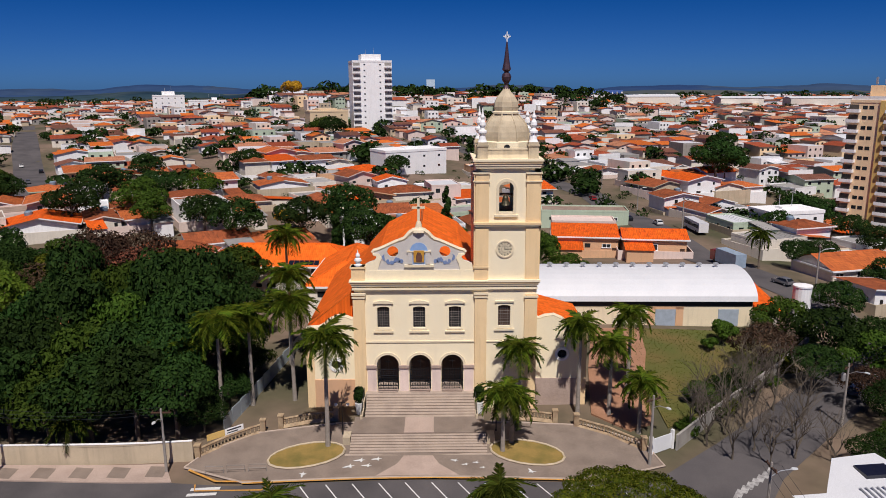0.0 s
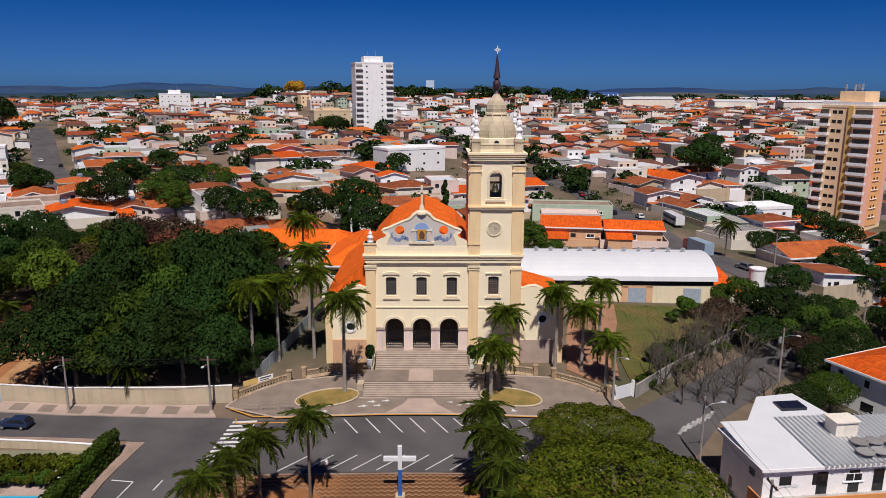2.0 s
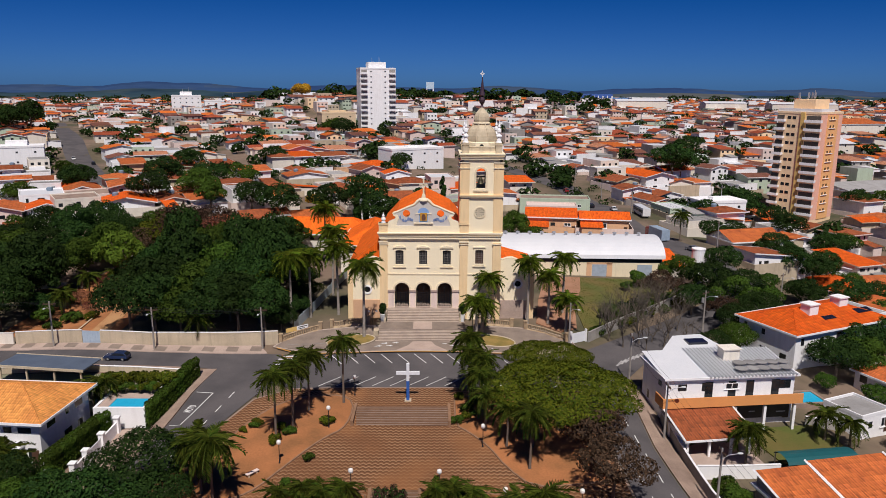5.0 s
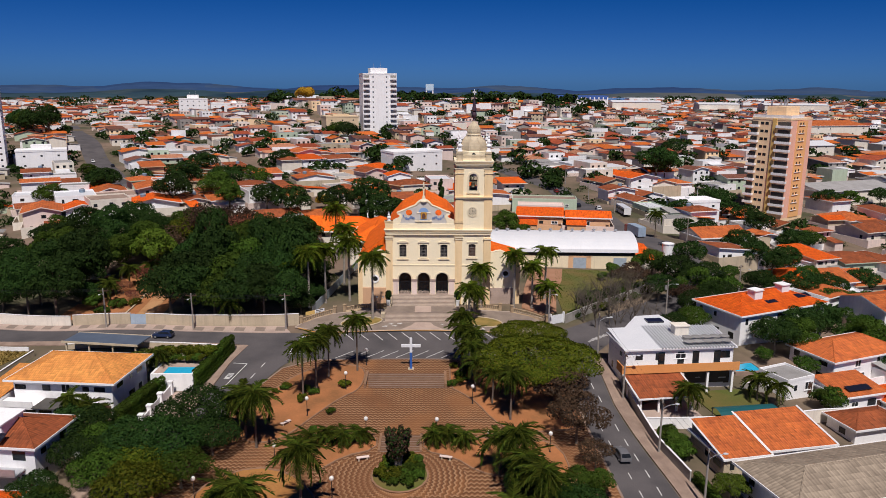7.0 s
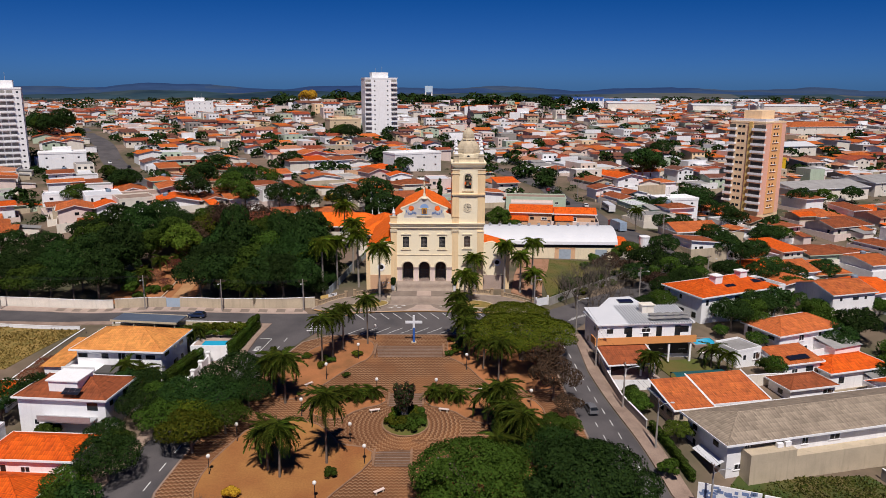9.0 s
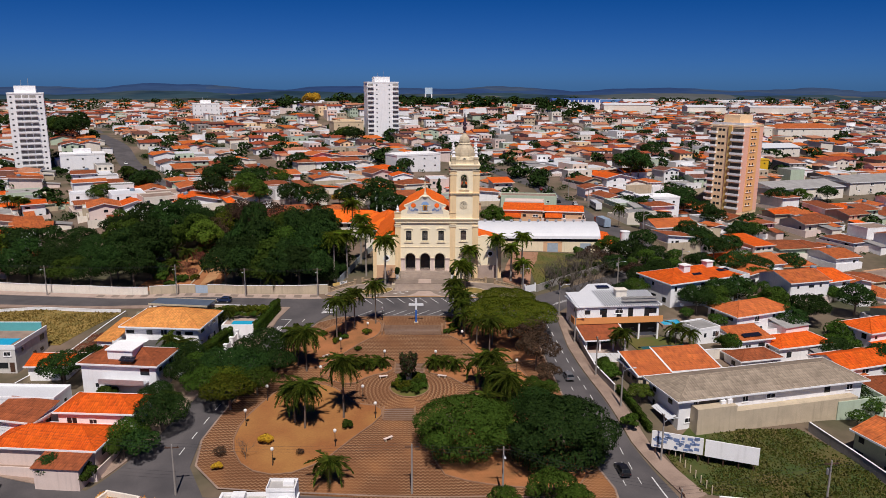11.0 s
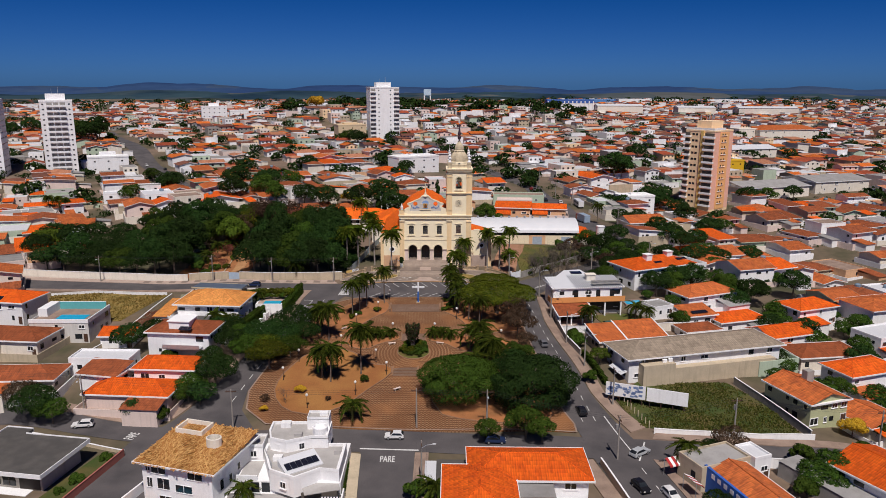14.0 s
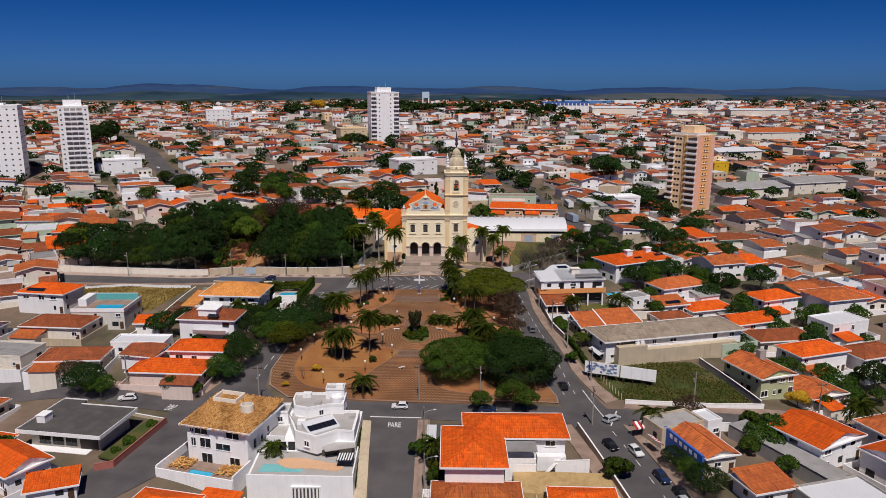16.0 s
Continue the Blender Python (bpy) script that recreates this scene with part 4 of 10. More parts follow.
part("icon_column", Solid().box(-1.35, -0.25, 17.0, -0.75, -0.04, 18.5), STONE, church)
part("icon_column", Solid().box(0.85, -0.25, 17.0, 1.45, -0.04, 18.5), STONE, church)
part("icon_shelf", Solid().box(-1.8, -0.35, 16.6, 1.9, -0.04, 16.9), TRIM, church)
part("icon_lintel", Solid().box(-1.45, -0.3, 18.5, -0.6, -0.04, 18.65), TRIM, church)
part("icon_lintel", Solid().box(0.7, -0.3, 18.5, 1.55, -0.04, 18.65), TRIM, church)
part("cross_base", Solid().lathe([(0.9, 21.0), (0.8, 21.3), (0.45, 21.5), (0.35, 22.0), (0.25, 22.3)], 8, 0.05, 0.3), TRIM, church)
part("gable_cross", Solid().box(-0.1, 0.18, 22.2, 0.2, 0.42, 25.2).box(-0.75, 0.18, 23.9, 0.85, 0.42, 24.15), TRIM, church, "pale stone cross")
roof = Solid()
for sx in (-1, 1):
    e, k = 8.75 * sx, 5.6 * sx
    q = [(e, 0.9, 13.2), (e, 31, 13.2), (k, 30.5, 16.7), (k, 0.75, 16.7)]
    t = [(k, 0.4, 16.7), (k, 30.5, 16.7), (0.05, 30.2, 19.5), (0.05, 0.4, 19.5)]
    roof.slope(q if sx > 0 else [q[1], q[0], q[3], q[2]]); roof.slope(t if sx > 0 else [t[1], t[0], t[3], t[2]])
roof.poly([(8.75, 31, 13.2), (-8.75, 31, 13.2), (-5.6, 30.5, 16.7), (0.05, 30.2, 19.5), (5.6, 30.5, 16.7)])
part("nave_roof", roof, CHTILE, church, "bright orange clay tile roof")
part("ridge_tiles", Solid().tube([(0.05, 0.8, 19.5), (0.05, 30.3, 19.5)], 0.16, 6), TILE3, church)

# aisles
for side, x0, x1 in (("left", -14.6, -8.2), ("right", 14.9, 21.6)):
    lo, hi = (x0, x1) if side == "left" else (x1, x0)      # outer and inner edge
    cx = -10.9 if side == "left" else 18.5
    top = [(lo, 8.2), (lo + (hi - lo) * 0.25, 8.25), (lo + (hi - lo) * 0.38, 8.6), (lo + (hi - lo) * 0.5, 9.3), (lo + (hi - lo) * 0.65, 9.75), (lo + (hi - lo) * 0.82, 9.6), (lo + (hi - lo) * 0.93, 9.3), (hi, 9.5)]
    zc = 3.3 if side == "left" else 4.6
    ring = [(cx + 0.62 * math.cos(a * math.pi / 8), zc + 0.62 * math.sin(a * math.pi / 8)) for a in range(16)]
    part("aisle_front", Solid().plate([(lo, -3), (hi, -3)] + top[::-1], 0.9, 1.5, [ring]), CREAM, church)
    part("aisle_coping", Solid().tube([(x, 1.15, z + 0.1) for x, z in top], 0.28, 6), TRIM, church)
    back = 29.4 if side == "left" else 11.0
    part("aisle_wall", Solid().box(min(x0, x1), 1.5, -3, max(x0, x1), back - 0.4, 8.2), CREAM, church)
    part("aisle_socle", Solid().box(min(x0, x1) - 0.06, 0.78, -3, max(x0, x1), 0.95, 1.25), PINKPAVE if side == "right" else PEACH, church)
    part("aisle_corner", Solid().box(lo - 0.1 if side == "left" else lo - 0.9, 0.72, -3, lo + 0.9 if side == "left" else lo + 0.1, 1.0, 8.0), OCHRE, church)
    w = part("round_window", Solid().plate(ring, 1.1, 1.2), GLASS, church)
    part("round_frame", Solid().plate([(cx + 0.95 * math.cos(a * math.pi / 10), zc + 0.95 * math.sin(a * math.pi / 10)) for a in range(20)], 0.76, 0.92, [ring]), WHITE, w)
    part("round_bars", Solid().box(cx - 0.62, 1.0, zc - 0.03, cx + 0.62, 1.06, zc + 0.03).box(cx - 0.03, 1.0, zc - 0.62, cx + 0.03, 1.06, zc + 0.62), IRON, w)
    r = Solid()
    ht = 13.3 if side == "left" else 10.2
    q = [(lo, 1.5, 8.3), (lo, back, 8.3), (hi, back, ht), (hi, 1.5, ht)]
    r.slope(q if side == "right" else [q[1], q[0], q[3], q[2]])
    r.poly([(lo, back, 8.2), (hi, back, 8.2), (hi, back, ht)]); r.poly([(lo, 1.5, 8.2), (hi, 1.5, 8.2), (hi, 1.5, ht)])
    part("aisle_roof", r, CHTILE, church, "orange clay tile lean-to roof")

# tower
TX0, TX1, TY1 = 7.15, 14.85, 7.7
TC = (TX0 + TX1) / 2
win = segmental(10.8, 1.55, 8.75, 11.6)
ck = [(10.75 + 0.95 * math.cos(a * math.pi / 12), 18.85 + 0.95 * math.sin(a * math.pi / 12)) for a in range(24)]
part("tower_front", Solid().plate([(TX0, 14.2), (TX1, 14.2), (TX1, 22), (TX0, 22)], -0.1, 0.6).plate([(8.5, -3), (TX1, -3), (TX1, 14.2), (8.5, 14.2)], -0.05, 0.6, [win]), CREAM, church)
part("tower_shaft", Solid().box(TX0, 0.6, -3, TX1, TY1, 22), CREAM, church)
bell = arched(10.85, 1.75, 23.45, 26.35)
for k in range(4):
    rot = Matrix.Translation((TC, TY1 / 2, 0)) @ pose(0, 0, 0, 0, 0, 90 * k) @ Matrix.Translation((-TC, -TY1 / 2, 0))
    part("belfry_wall", Solid().plate([(TX0, 22), (TX1, 22), (TX1, 29.2), (TX0, 29.2)], -0.0, 0.55, [bell]), CREAM, church, at=rot)
    part("belfry_surround", Solid().plate(arched(10.85, 2.5, 23.0, 26.35), -0.1, 0.02, [arched(10.85, 1.8, 23.44, 26.35)]), TRIM, church, at=rot)
    part("belfry_sill", Solid().box(9.4, -0.25, 22.9, 12.3, 0.02, 23.15), TRIM, church, at=rot)
    for a, c in ((TX0 - 0.08, TX0 + 1.55), (TX1 - 1.55, TX1 + 0.08)):
        part("corner_pilaster", Solid().box(a, -0.28, 22.2, c, 0.02, 28.4), OCHRE, church, at=rot)
        part("pilaster_cap", Solid().box(a - 0.1, -0.4, 28.2, c + 0.1, 0.02, 28.4), TRIM, church, at=rot)
        part("pilaster_band", Solid().box(a - 0.1, -0.4, 27.2, c + 0.1, 0.02, 27.35), TRIM, church, at=rot)
        part("corner_pilaster", Solid().box(a, -0.28, 15.0, c, 0.02, 21.5), OCHRE, church, at=rot)
part("corner_pilaster", Solid().box(TX1 - 1.5, -0.32, -2.5, TX1 + 0.1, 0.02, 13.0), OCHRE, church)
part("pilaster_cap", Solid().box(TX1 - 1.6, -0.44, 12.6, TX1 + 0.2, 0.02, 12.8), TRIM, church)
# Floor and ceiling are coloured dark to imitate belfry shade.
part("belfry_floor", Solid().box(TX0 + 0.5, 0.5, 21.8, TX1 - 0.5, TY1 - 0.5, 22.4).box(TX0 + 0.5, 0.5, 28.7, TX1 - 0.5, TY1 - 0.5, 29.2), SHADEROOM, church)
part("string_course", Solid().box(8.55, -0.16, 6.62, TX1, 0.02, 6.82), TRIM, church)
for lev, bands in ((14.2, ((-0.5, 0.08), (0.0, 0.16), (0.3, 0.28), (0.5, 0.36))), (21.6, ((0, 0.08), (0.2, 0.24), (0.38, 0.32))), (28.9, ((0, 0.10), (0.3, 0.22), (0.6, 0.34), (0.85, 0.44)))):
    for k, (dz, o) in enumerate(bands):
        part("tower_cornice", Solid().box((TX0 if lev > 15 else 8.6) - (o if lev > 15 else 0), -0.28 - o, lev + dz, TX1 + o, TY1 + o, lev + dz + 0.26), (CREAM, TRIM, OCHRE, CREAM)[k], church)
w = part("window", Solid().plate(win, 0.3, 0.36), BROWNWOOD, church, "brown shuttered tower window")
part("window_surround", Solid().plate(segmental(10.8, 2.1, 8.5, 11.9), -0.12, -0.03, [segmental(10.8, 1.56, 8.76, 11.59)]), CREAM, w)
part("window_sill", Solid().box(9.55, -0.26, 8.2, 12.05, -0.03, 8.4), TRIM, w)
part("window_hood", Solid().box(9.6, -0.28, 11.95, 12.0, -0.03, 12.15), TRIM, w)
bars = Solid()
for i in range(6):
    bars.box(10.05 + 0.3 * i - 0.02, 0.18, 8.76, 10.05 + 0.3 * i + 0.02, 0.22, 11.5)
for i in range(8):
    bars.box(10.03, 0.17, 8.9 + 0.36 * i, 11.57, 0.21, 8.94 + 0.36 * i)
tagged(part("window_grille", bars, BARS, w), kind="stuff")
clock = part("clock", Solid().plate(ck, -0.16, -0.08), TRIM, church, "round cream clock face with dark numerals")
part("clock_rim", Solid().plate([(10.75 + 1.12 * math.cos(a * math.pi / 12), 18.85 + 1.12 * math.sin(a * math.pi / 12)) for a in range(24)], -0.24, -0.08, [ck]), TRIM, clock)
marks = Solid()
for k in range(12):
    a = k * math.pi / 6
    c, s = math.cos(a), math.sin(a)
    marks.plate([(10.75 + 0.62 * c - 0.06 * s, 18.85 + 0.62 * s + 0.06 * c), (10.75 + 0.62 * c + 0.06 * s, 18.85 + 0.62 * s - 0.06 * c), (10.75 + 0.86 * c + 0.06 * s, 18.85 + 0.86 * s - 0.06 * c), (10.75 + 0.86 * c - 0.06 * s, 18.85 + 0.86 * s + 0.06 * c)], -0.19, -0.155)
marks.plate([(10.75 + 0.45 * math.cos(a * math.pi / 8), 18.85 + 0.45 * math.sin(a * math.pi / 8)) for a in range(16)], -0.18, -0.155, [[(10.75 + 0.4 * math.cos(a * math.pi / 8), 18.85 + 0.4 * math.sin(a * math.pi / 8)) for a in range(16)]])
tagged(part("clock_numbering", marks, IRON, clock), kind="stuff")
part("clock_pointer", Solid().box(10.7, -0.21, 18.8, 11.3, -0.19, 18.9).box(10.7, -0.21, 18.75, 10.8, -0.19, 19.25), IRON, clock)
part("bell", Solid().lathe([(0.62, 24.2), (0.55, 24.35), (0.42, 24.7), (0.36, 25.1), (0.25, 25.35), (0.08, 25.45)], 14, 10.85, 1.1), BRONZE, church, "bronze bell", True)
part("bell_beam", Solid().box(9.6, 0.95, 25.42, 12.1, 1.25, 25.7).box(9.7, 0.9, 23.4, 9.85, 1.3, 25.6).box(11.85, 0.9, 23.4, 12.0, 1.3, 25.6), BROWNWOOD, church)
# top of the tower
CY = TY1 / 2
part("attic", Solid().box(TX0 + 0.5, 0.3, 29.9, TX1 - 0.5, TY1 - 0.3, 30.5), TRIM, church)
for k in range(4):
    rot = Matrix.Translation((TC, TY1 / 2, 0)) @ pose(0, 0, 0, 0, 0, 90 * k) @ Matrix.Translation((-TC, -TY1 / 2, 0))
    part("top_rail", Solid().box(TX0 + 1.4, 0.25, 31.1, TX1 - 1.4, 0.5, 31.3), TRIM, church, at=rot)
    part("rail_panel", Solid().box(TX0 + 1.4, 0.32, 29.95, TX1 - 1.4, 0.44, 31.1), DOME, church, "weathered beige panel", at=rot)
for x in (TX0 + 0.75, TX1 - 0.75):
    for y in (0.65, TY1 - 0.65):
        part("corner_block", Solid().box(x - 0.62, y - 0.62, 29.9, x + 0.62, y + 0.62, 32.0).prism([(x - 0.72, y - 0.72), (x + 0.72, y - 0.72), (x + 0.72, y + 0.72), (x - 0.72, y + 0.72)], 31.5, 31.7), DOME, church)
        part("pinnacle", Solid().lathe([(0.6, 32.0), (0.45, 32.3), (0.35, 32.8), (0.55, 33.1), (0.55, 33.3), (0.3, 33.5), (0.25, 33.7), (0.42, 34.0), (0.35, 34.4), (0.18, 34.7), (0.28, 34.95), (0.12, 35.4), (0.04, 36.1)], 10, x, y), WHITE, church, "white plaster pinnacle", True)
r8 = math.pi / 8
part("drum", Solid().lathe([(3.3, 31.0), (3.3, 31.9), (3.05, 32.0)], 8, TC, CY, r8), CREAM, church)
part("oculus", Solid().plate([(10.9 + 0.38 * math.cos(a * math.pi / 8), 31.3 + 0.38 * math.sin(a * math.pi / 8)) for a in range(16)], 0.55, 0.9), GLASS, church)
part("dome", Solid().lathe([(3.0, 31.9), (3.02, 32.5), (2.95, 33.1), (2.7, 33.8), (2.3, 34.4), (1.85, 34.85), (1.6, 35.1), (1.55, 35.4)], 8, TC, CY, r8), DOME, church, "weathered beige bell-shaped dome")
part("lantern_ring", Solid().lathe([(1.75, 35.3), (1.75, 35.5), (1.6, 35.6)], 8, TC, CY, r8), TRIM, church)
for k in range(8):
    a = r8 + k * math.pi / 4
    part("dome_rib", Solid().tube([(TC + f * math.cos(a), CY + f * math.sin(a), z) for f, z in ((3.0, 31.95), (3.03, 32.5), (2.96, 33.1), (2.71, 33.8), (2.31, 34.4), (1.86, 34.85), (1.6, 35.2))], 0.12, 5), DOME, church)
part("lantern", Solid().lathe([(1.5, 35.6), (1.6, 36.1), (1.5, 36.7), (1.2, 37.3), (0.75, 37.8), (0.5, 38.1), (0.38, 38.4)], 8, TC, CY, r8), DOME, church)
part("spire", Solid().lathe([(0.42, 38.3), (0.22, 38.7), (0.3, 39.0), (0.52, 39.3), (0.6, 39.7), (0.5, 40.05), (0.25, 40.3), (0.55, 40.6), (0.4, 41.3), (0.25, 42.4), (0.12, 43.6), (0.06, 44.0)], 12, TC, CY), SPIRE, church, "dark metal spire with a ball", True)
part("spire_cross", Solid().box(TC - 0.07, CY - 0.06, 43.9, TC + 0.07, CY + 0.06, 45.1).box(TC - 0.45, CY - 0.06, 44.45, TC + 0.45, CY + 0.06, 44.6).box(TC - 0.25, CY - 0.05, 44.3, TC - 0.12, CY + 0.05, 44.75).box(TC + 0.12, CY - 0.05, 44.3, TC + 0.25, CY + 0.05, 44.75), CROSSWHITE, church)

# church stairs
stairs = thing("church_stairs", "two wide flights of pale stone steps with a landing", "stairs", Matrix(), kind="structure")
for k in range(8):
    z = -0.1625 * (k + 1)
    y = -1.05 - 0.49 * (k + 1)
    part("tread", Solid().box(-6.75, y, -3.2, 6.95, y + 0.5, z + 0.1625 - 0.1625).box(-6.75, y - 0.04, z - 0.05, 6.95, y + 0.1, z + 0.004), STEP, stairs)
    z2 = -1.3 - 0.1625 * (k + 1)
    y2 = -9.2 - 0.37 * (k + 1)
    o = 0.5 if k == 7 else 0
    if k < 8:
        part("tread", Solid().box(-7.9 - o, y2, -3.4, 8.0 + o, y2 + 0.38, z2).box(-7.9 - o, y2 - 0.04, z2 - 0.05, 8.0 + o, y2 + 0.1, z2 + 0.004), STEP, stairs)
part("landing", Solid().box(-7.9, -9.2, -3.4, 8.0, -4.97, -1.305), GREYPAVE, stairs, "grey stone landing")
part("landing_panel", Solid().box(-1.7, -9.18, -1.4, 1.8, -4.98, -1.297), PINKPAVE, stairs, "pale pink stone panel")
for x in (-7.25, 6.95):
    part("stair_cheek", Solid().box(x, -5.6, -3, x + 0.3, -1.0, -0.9).box(x, -3.2, -3, x + 0.3, -1.0, -0.1), CEMENT, stairs)
    h = Solid().tube([(x + 0.15, -1.1, 0.9), (x + 0.15, -5.1, -0.35)], 0.04, 6)
    for k in range(5):
        h.tube([(x + 0.15, -1.1 - k, -0.4 - 0.31 * k), (x + 0.15, -1.1 - k, 0.9 - 0.3125 * k)], 0.03, 5)
    part("stair_rail", h, IRON, stairs)
for x in (-8.9, 8.1):
    part("planter", Solid().box(x, -9.8, -2.9, x + 0.9, -8.2, -1.6), CEMENT, stairs)
bed("forecourt_panel", [(-1.6, -12.3), (1.7, -12.3), (2.4, -14), (4.6, -16.3), (-4.5, -16.3), (-2.3, -14)], PINKPAVE, "pale pink stone panel in the forecourt", "paving", lift=0.262)
bed("forecourt_bed", [(-12.8 + 4.3 * math.cos(k * math.pi / 9) - 0.4 * math.sin(k * math.pi / 9), -11.8 + 2.5 * math.sin(k * math.pi / 9) + 0.9 * math.cos(k * math.pi / 9)) for k in range(18)], DRYGRASS, "dry grass bed with a palm", lift=0.36, kerb=CEMENT)
bed("forecourt_bed", [(12.6 + 4.2 * math.cos(k * math.pi / 9) + 0.4 * math.sin(k * math.pi / 9), -11.6 + 2.5 * math.sin(k * math.pi / 9) - 0.9 * math.cos(k * math.pi / 9)) for k in range(18)], DRYGRASS, "dry grass bed with a palm", lift=0.36, kerb=CEMENT)


def dove(x, y, s, rz):
    ring = [(0.6, 0), (0.2, 0.12), (0.3, 0.55), (0.0, 0.2), (-0.5, 0.15), (-0.8, 0.0), (-0.5, -0.1), (-0.1, -0.15), (0.1, -0.5), (0.25, -0.1)]
    c, n = math.cos(radians(rz)), math.sin(radians(rz))
    z = land(x, y)
    me = Solid().prism([(s * (c * a - n * b), s * (n * a + c * b)) for a, b in ring], 0.0, 0.02)
    single("inlay", me, PAINT, "white stone bird-shaped inlay in the paving", "paving inlay", pose(x, y, z + 0.27), group="paving inlays", kind="structure")


for x, y, s, r in ((-6.5, -13.2, 1.0, 10), (-4.6, -13.0, 0.9, 10), (-7.6, -14.4, 1.0, 20), (-5.6, -14.3, 0.9, 5), (4.2, -13.4, 0.7, -10), (5.4, -14.2, 0.6, 10), (6.6, -13.8, 0.6, 0), (7.3, -14.8, 0.5, 0), (-12.6, -15.6, 0.9, 90), (12.6, -15.4, 0.9, -70)):
    dove(x, y, s, r)

# balustrades
BALUST = mat("dirty_beige_render", (0.46, 0.34, 0.21), 0.95, (0.26, 0.17, 0.10), 1.2, 0.8, 0.2, stain=0.4)
def balustrade(pts, label):
    b = thing("balustrade", label, "balustrade", Matrix())
    balu = Solid().lathe([(0.09, 0), (0.12, 0.12), (0.06, 0.3), (0.1, 0.5), (0.08, 0.65)], 6).mesh("baluster", BALUST)
    line = []
    for a, c in zip(pts, pts[1:]):
        a, c = Vector(a), Vector(c)
        n = max(1, int((c - a).length / 0.42))
        line += [a.lerp(c, i / n) for i in range(n)]
    line.append(Vector(pts[-1]))
    P = [(p.x, p.y, land(p.x, p.y)) for p in line]
    part("base", Solid().tube([(x, y, z + 0.1) for x, y, z in P], 0.36, 4), BALUST, b); part("rail", Solid().tube([(x, y, z + 1.19) for x, y, z in P], 0.15, 6), BALUST, b)
    for x, y, z in P:
        part("baluster", balu, None, b, at=pose(x, y, z + 0.45))
    for x, y, z in (P[0], P[-1]):
        part("gate_post", Solid().box(x - 0.3, y - 0.3, z - 0.4, x + 0.3, y + 0.3, z + 1.7).prism([(x - 0.38, y - 0.38), (x + 0.38, y - 0.38), (x + 0.38, y + 0.38), (x - 0.38, y + 0.38)], z + 1.7, z + 1.85), BALUST, b)
    return b


balustrade([(-25.6, -10.8), (-23.2, -8.4), (-20.6, -6.4), (-19.2, -5.6)], "cream balustrade curving beside the forecourt")
balustrade([(-17.2, -4.6), (-14, -3.6), (-10.5, -3.2)], "cream balustrade curving beside the forecourt")
balustrade([(11, -3.2), (14.5, -3.4), (17, -4.0)], "cream balustrade curving beside the forecourt")
balustrade([(19.5, -5.0), (23, -7.0), (26.5, -10.2)], "cream balustrade curving beside the forecourt")

# ---- houses ----
WIN_GLASS = Solid().box(-0.6, -0.035, -0.5, 0.6, 0.0, 0.5).mesh("pane", GLASS)
_f = Solid()
for q in ((-0.7, -0.6, 0.7, -0.5), (-0.7, 0.5, 0.7, 0.6), (-0.7, -0.5, -0.6, 0.5), (0.6, -0.5, 0.7, 0.5), (-0.03, -0.5, 0.03, 0.5)):
    _f.box(q[0], -0.08, q[1], q[2], 0.0, q[3])
_f.box(-0.8, -0.16, -0.7, 0.8, 0.0, -0.6)
WIN_FRAME = _f.mesh("window_frame", WHITE)
DOOR_LEAF = Solid().box(-0.5, -0.06, 0, 0.5, 0, 2.1).box(-0.4, -0.09, 1.15, 0.4, -0.05, 1.95).box(-0.4, -0.09, 0.15, 0.4, -0.05, 1.0).mesh("door", BROWNWOOD)
_t = Solid().lathe([(0.75, 0), (0.9, 0.1), (0.95, 0.9), (0.8, 1.0), (0.7, 1.15), (0.1, 1.25)], 12)
TANK = _t.mesh("water_tank", mat("blue_grey_plastic_tank", (0.20, 0.28, 0.36), 0.6, (0.15, 0.2, 0.27), 2, 0.5, 0.0))


WINRNG = random.Random(77)
def windows(ob, w, d, z, sides="f", n=2, width=1.0, tall=1.0, framed=True):
    """Rows of windows on the front, back, left and right walls at a height."""
    for s in sides:
        L, off, a = {"f": (w, -d / 2, 0), "b": (w, -d / 2, 180), "l": (d, -w / 2, -90), "r": (d, -w / 2, 90)}[s]
        k = n if s in "fb" else max(1, round(n * d / max(w, 1)))
        for i in range(k):
            if k > 1 and WINRNG.random() < 0.25: continue
            u = -L / 2 + L * (i + 0.5 + WINRNG.uniform(-0.18, 0.18)) / k
            m = pose(0, 0, 0, 0, 0, a) @ pose(u, off, z) @ Matrix.Diagonal((width * WINRNG.choice((0.6, 0.9, 1.1, 1.5)), 1, tall * WINRNG.choice((0.8, 1.0, 1.3)), 1))
            g = part("window", WIN_GLASS, None, ob, at=m)
            if framed and s == "f" and WINRNG.random() < 0.55:
                part("window_frame", WIN_FRAME, None, g)


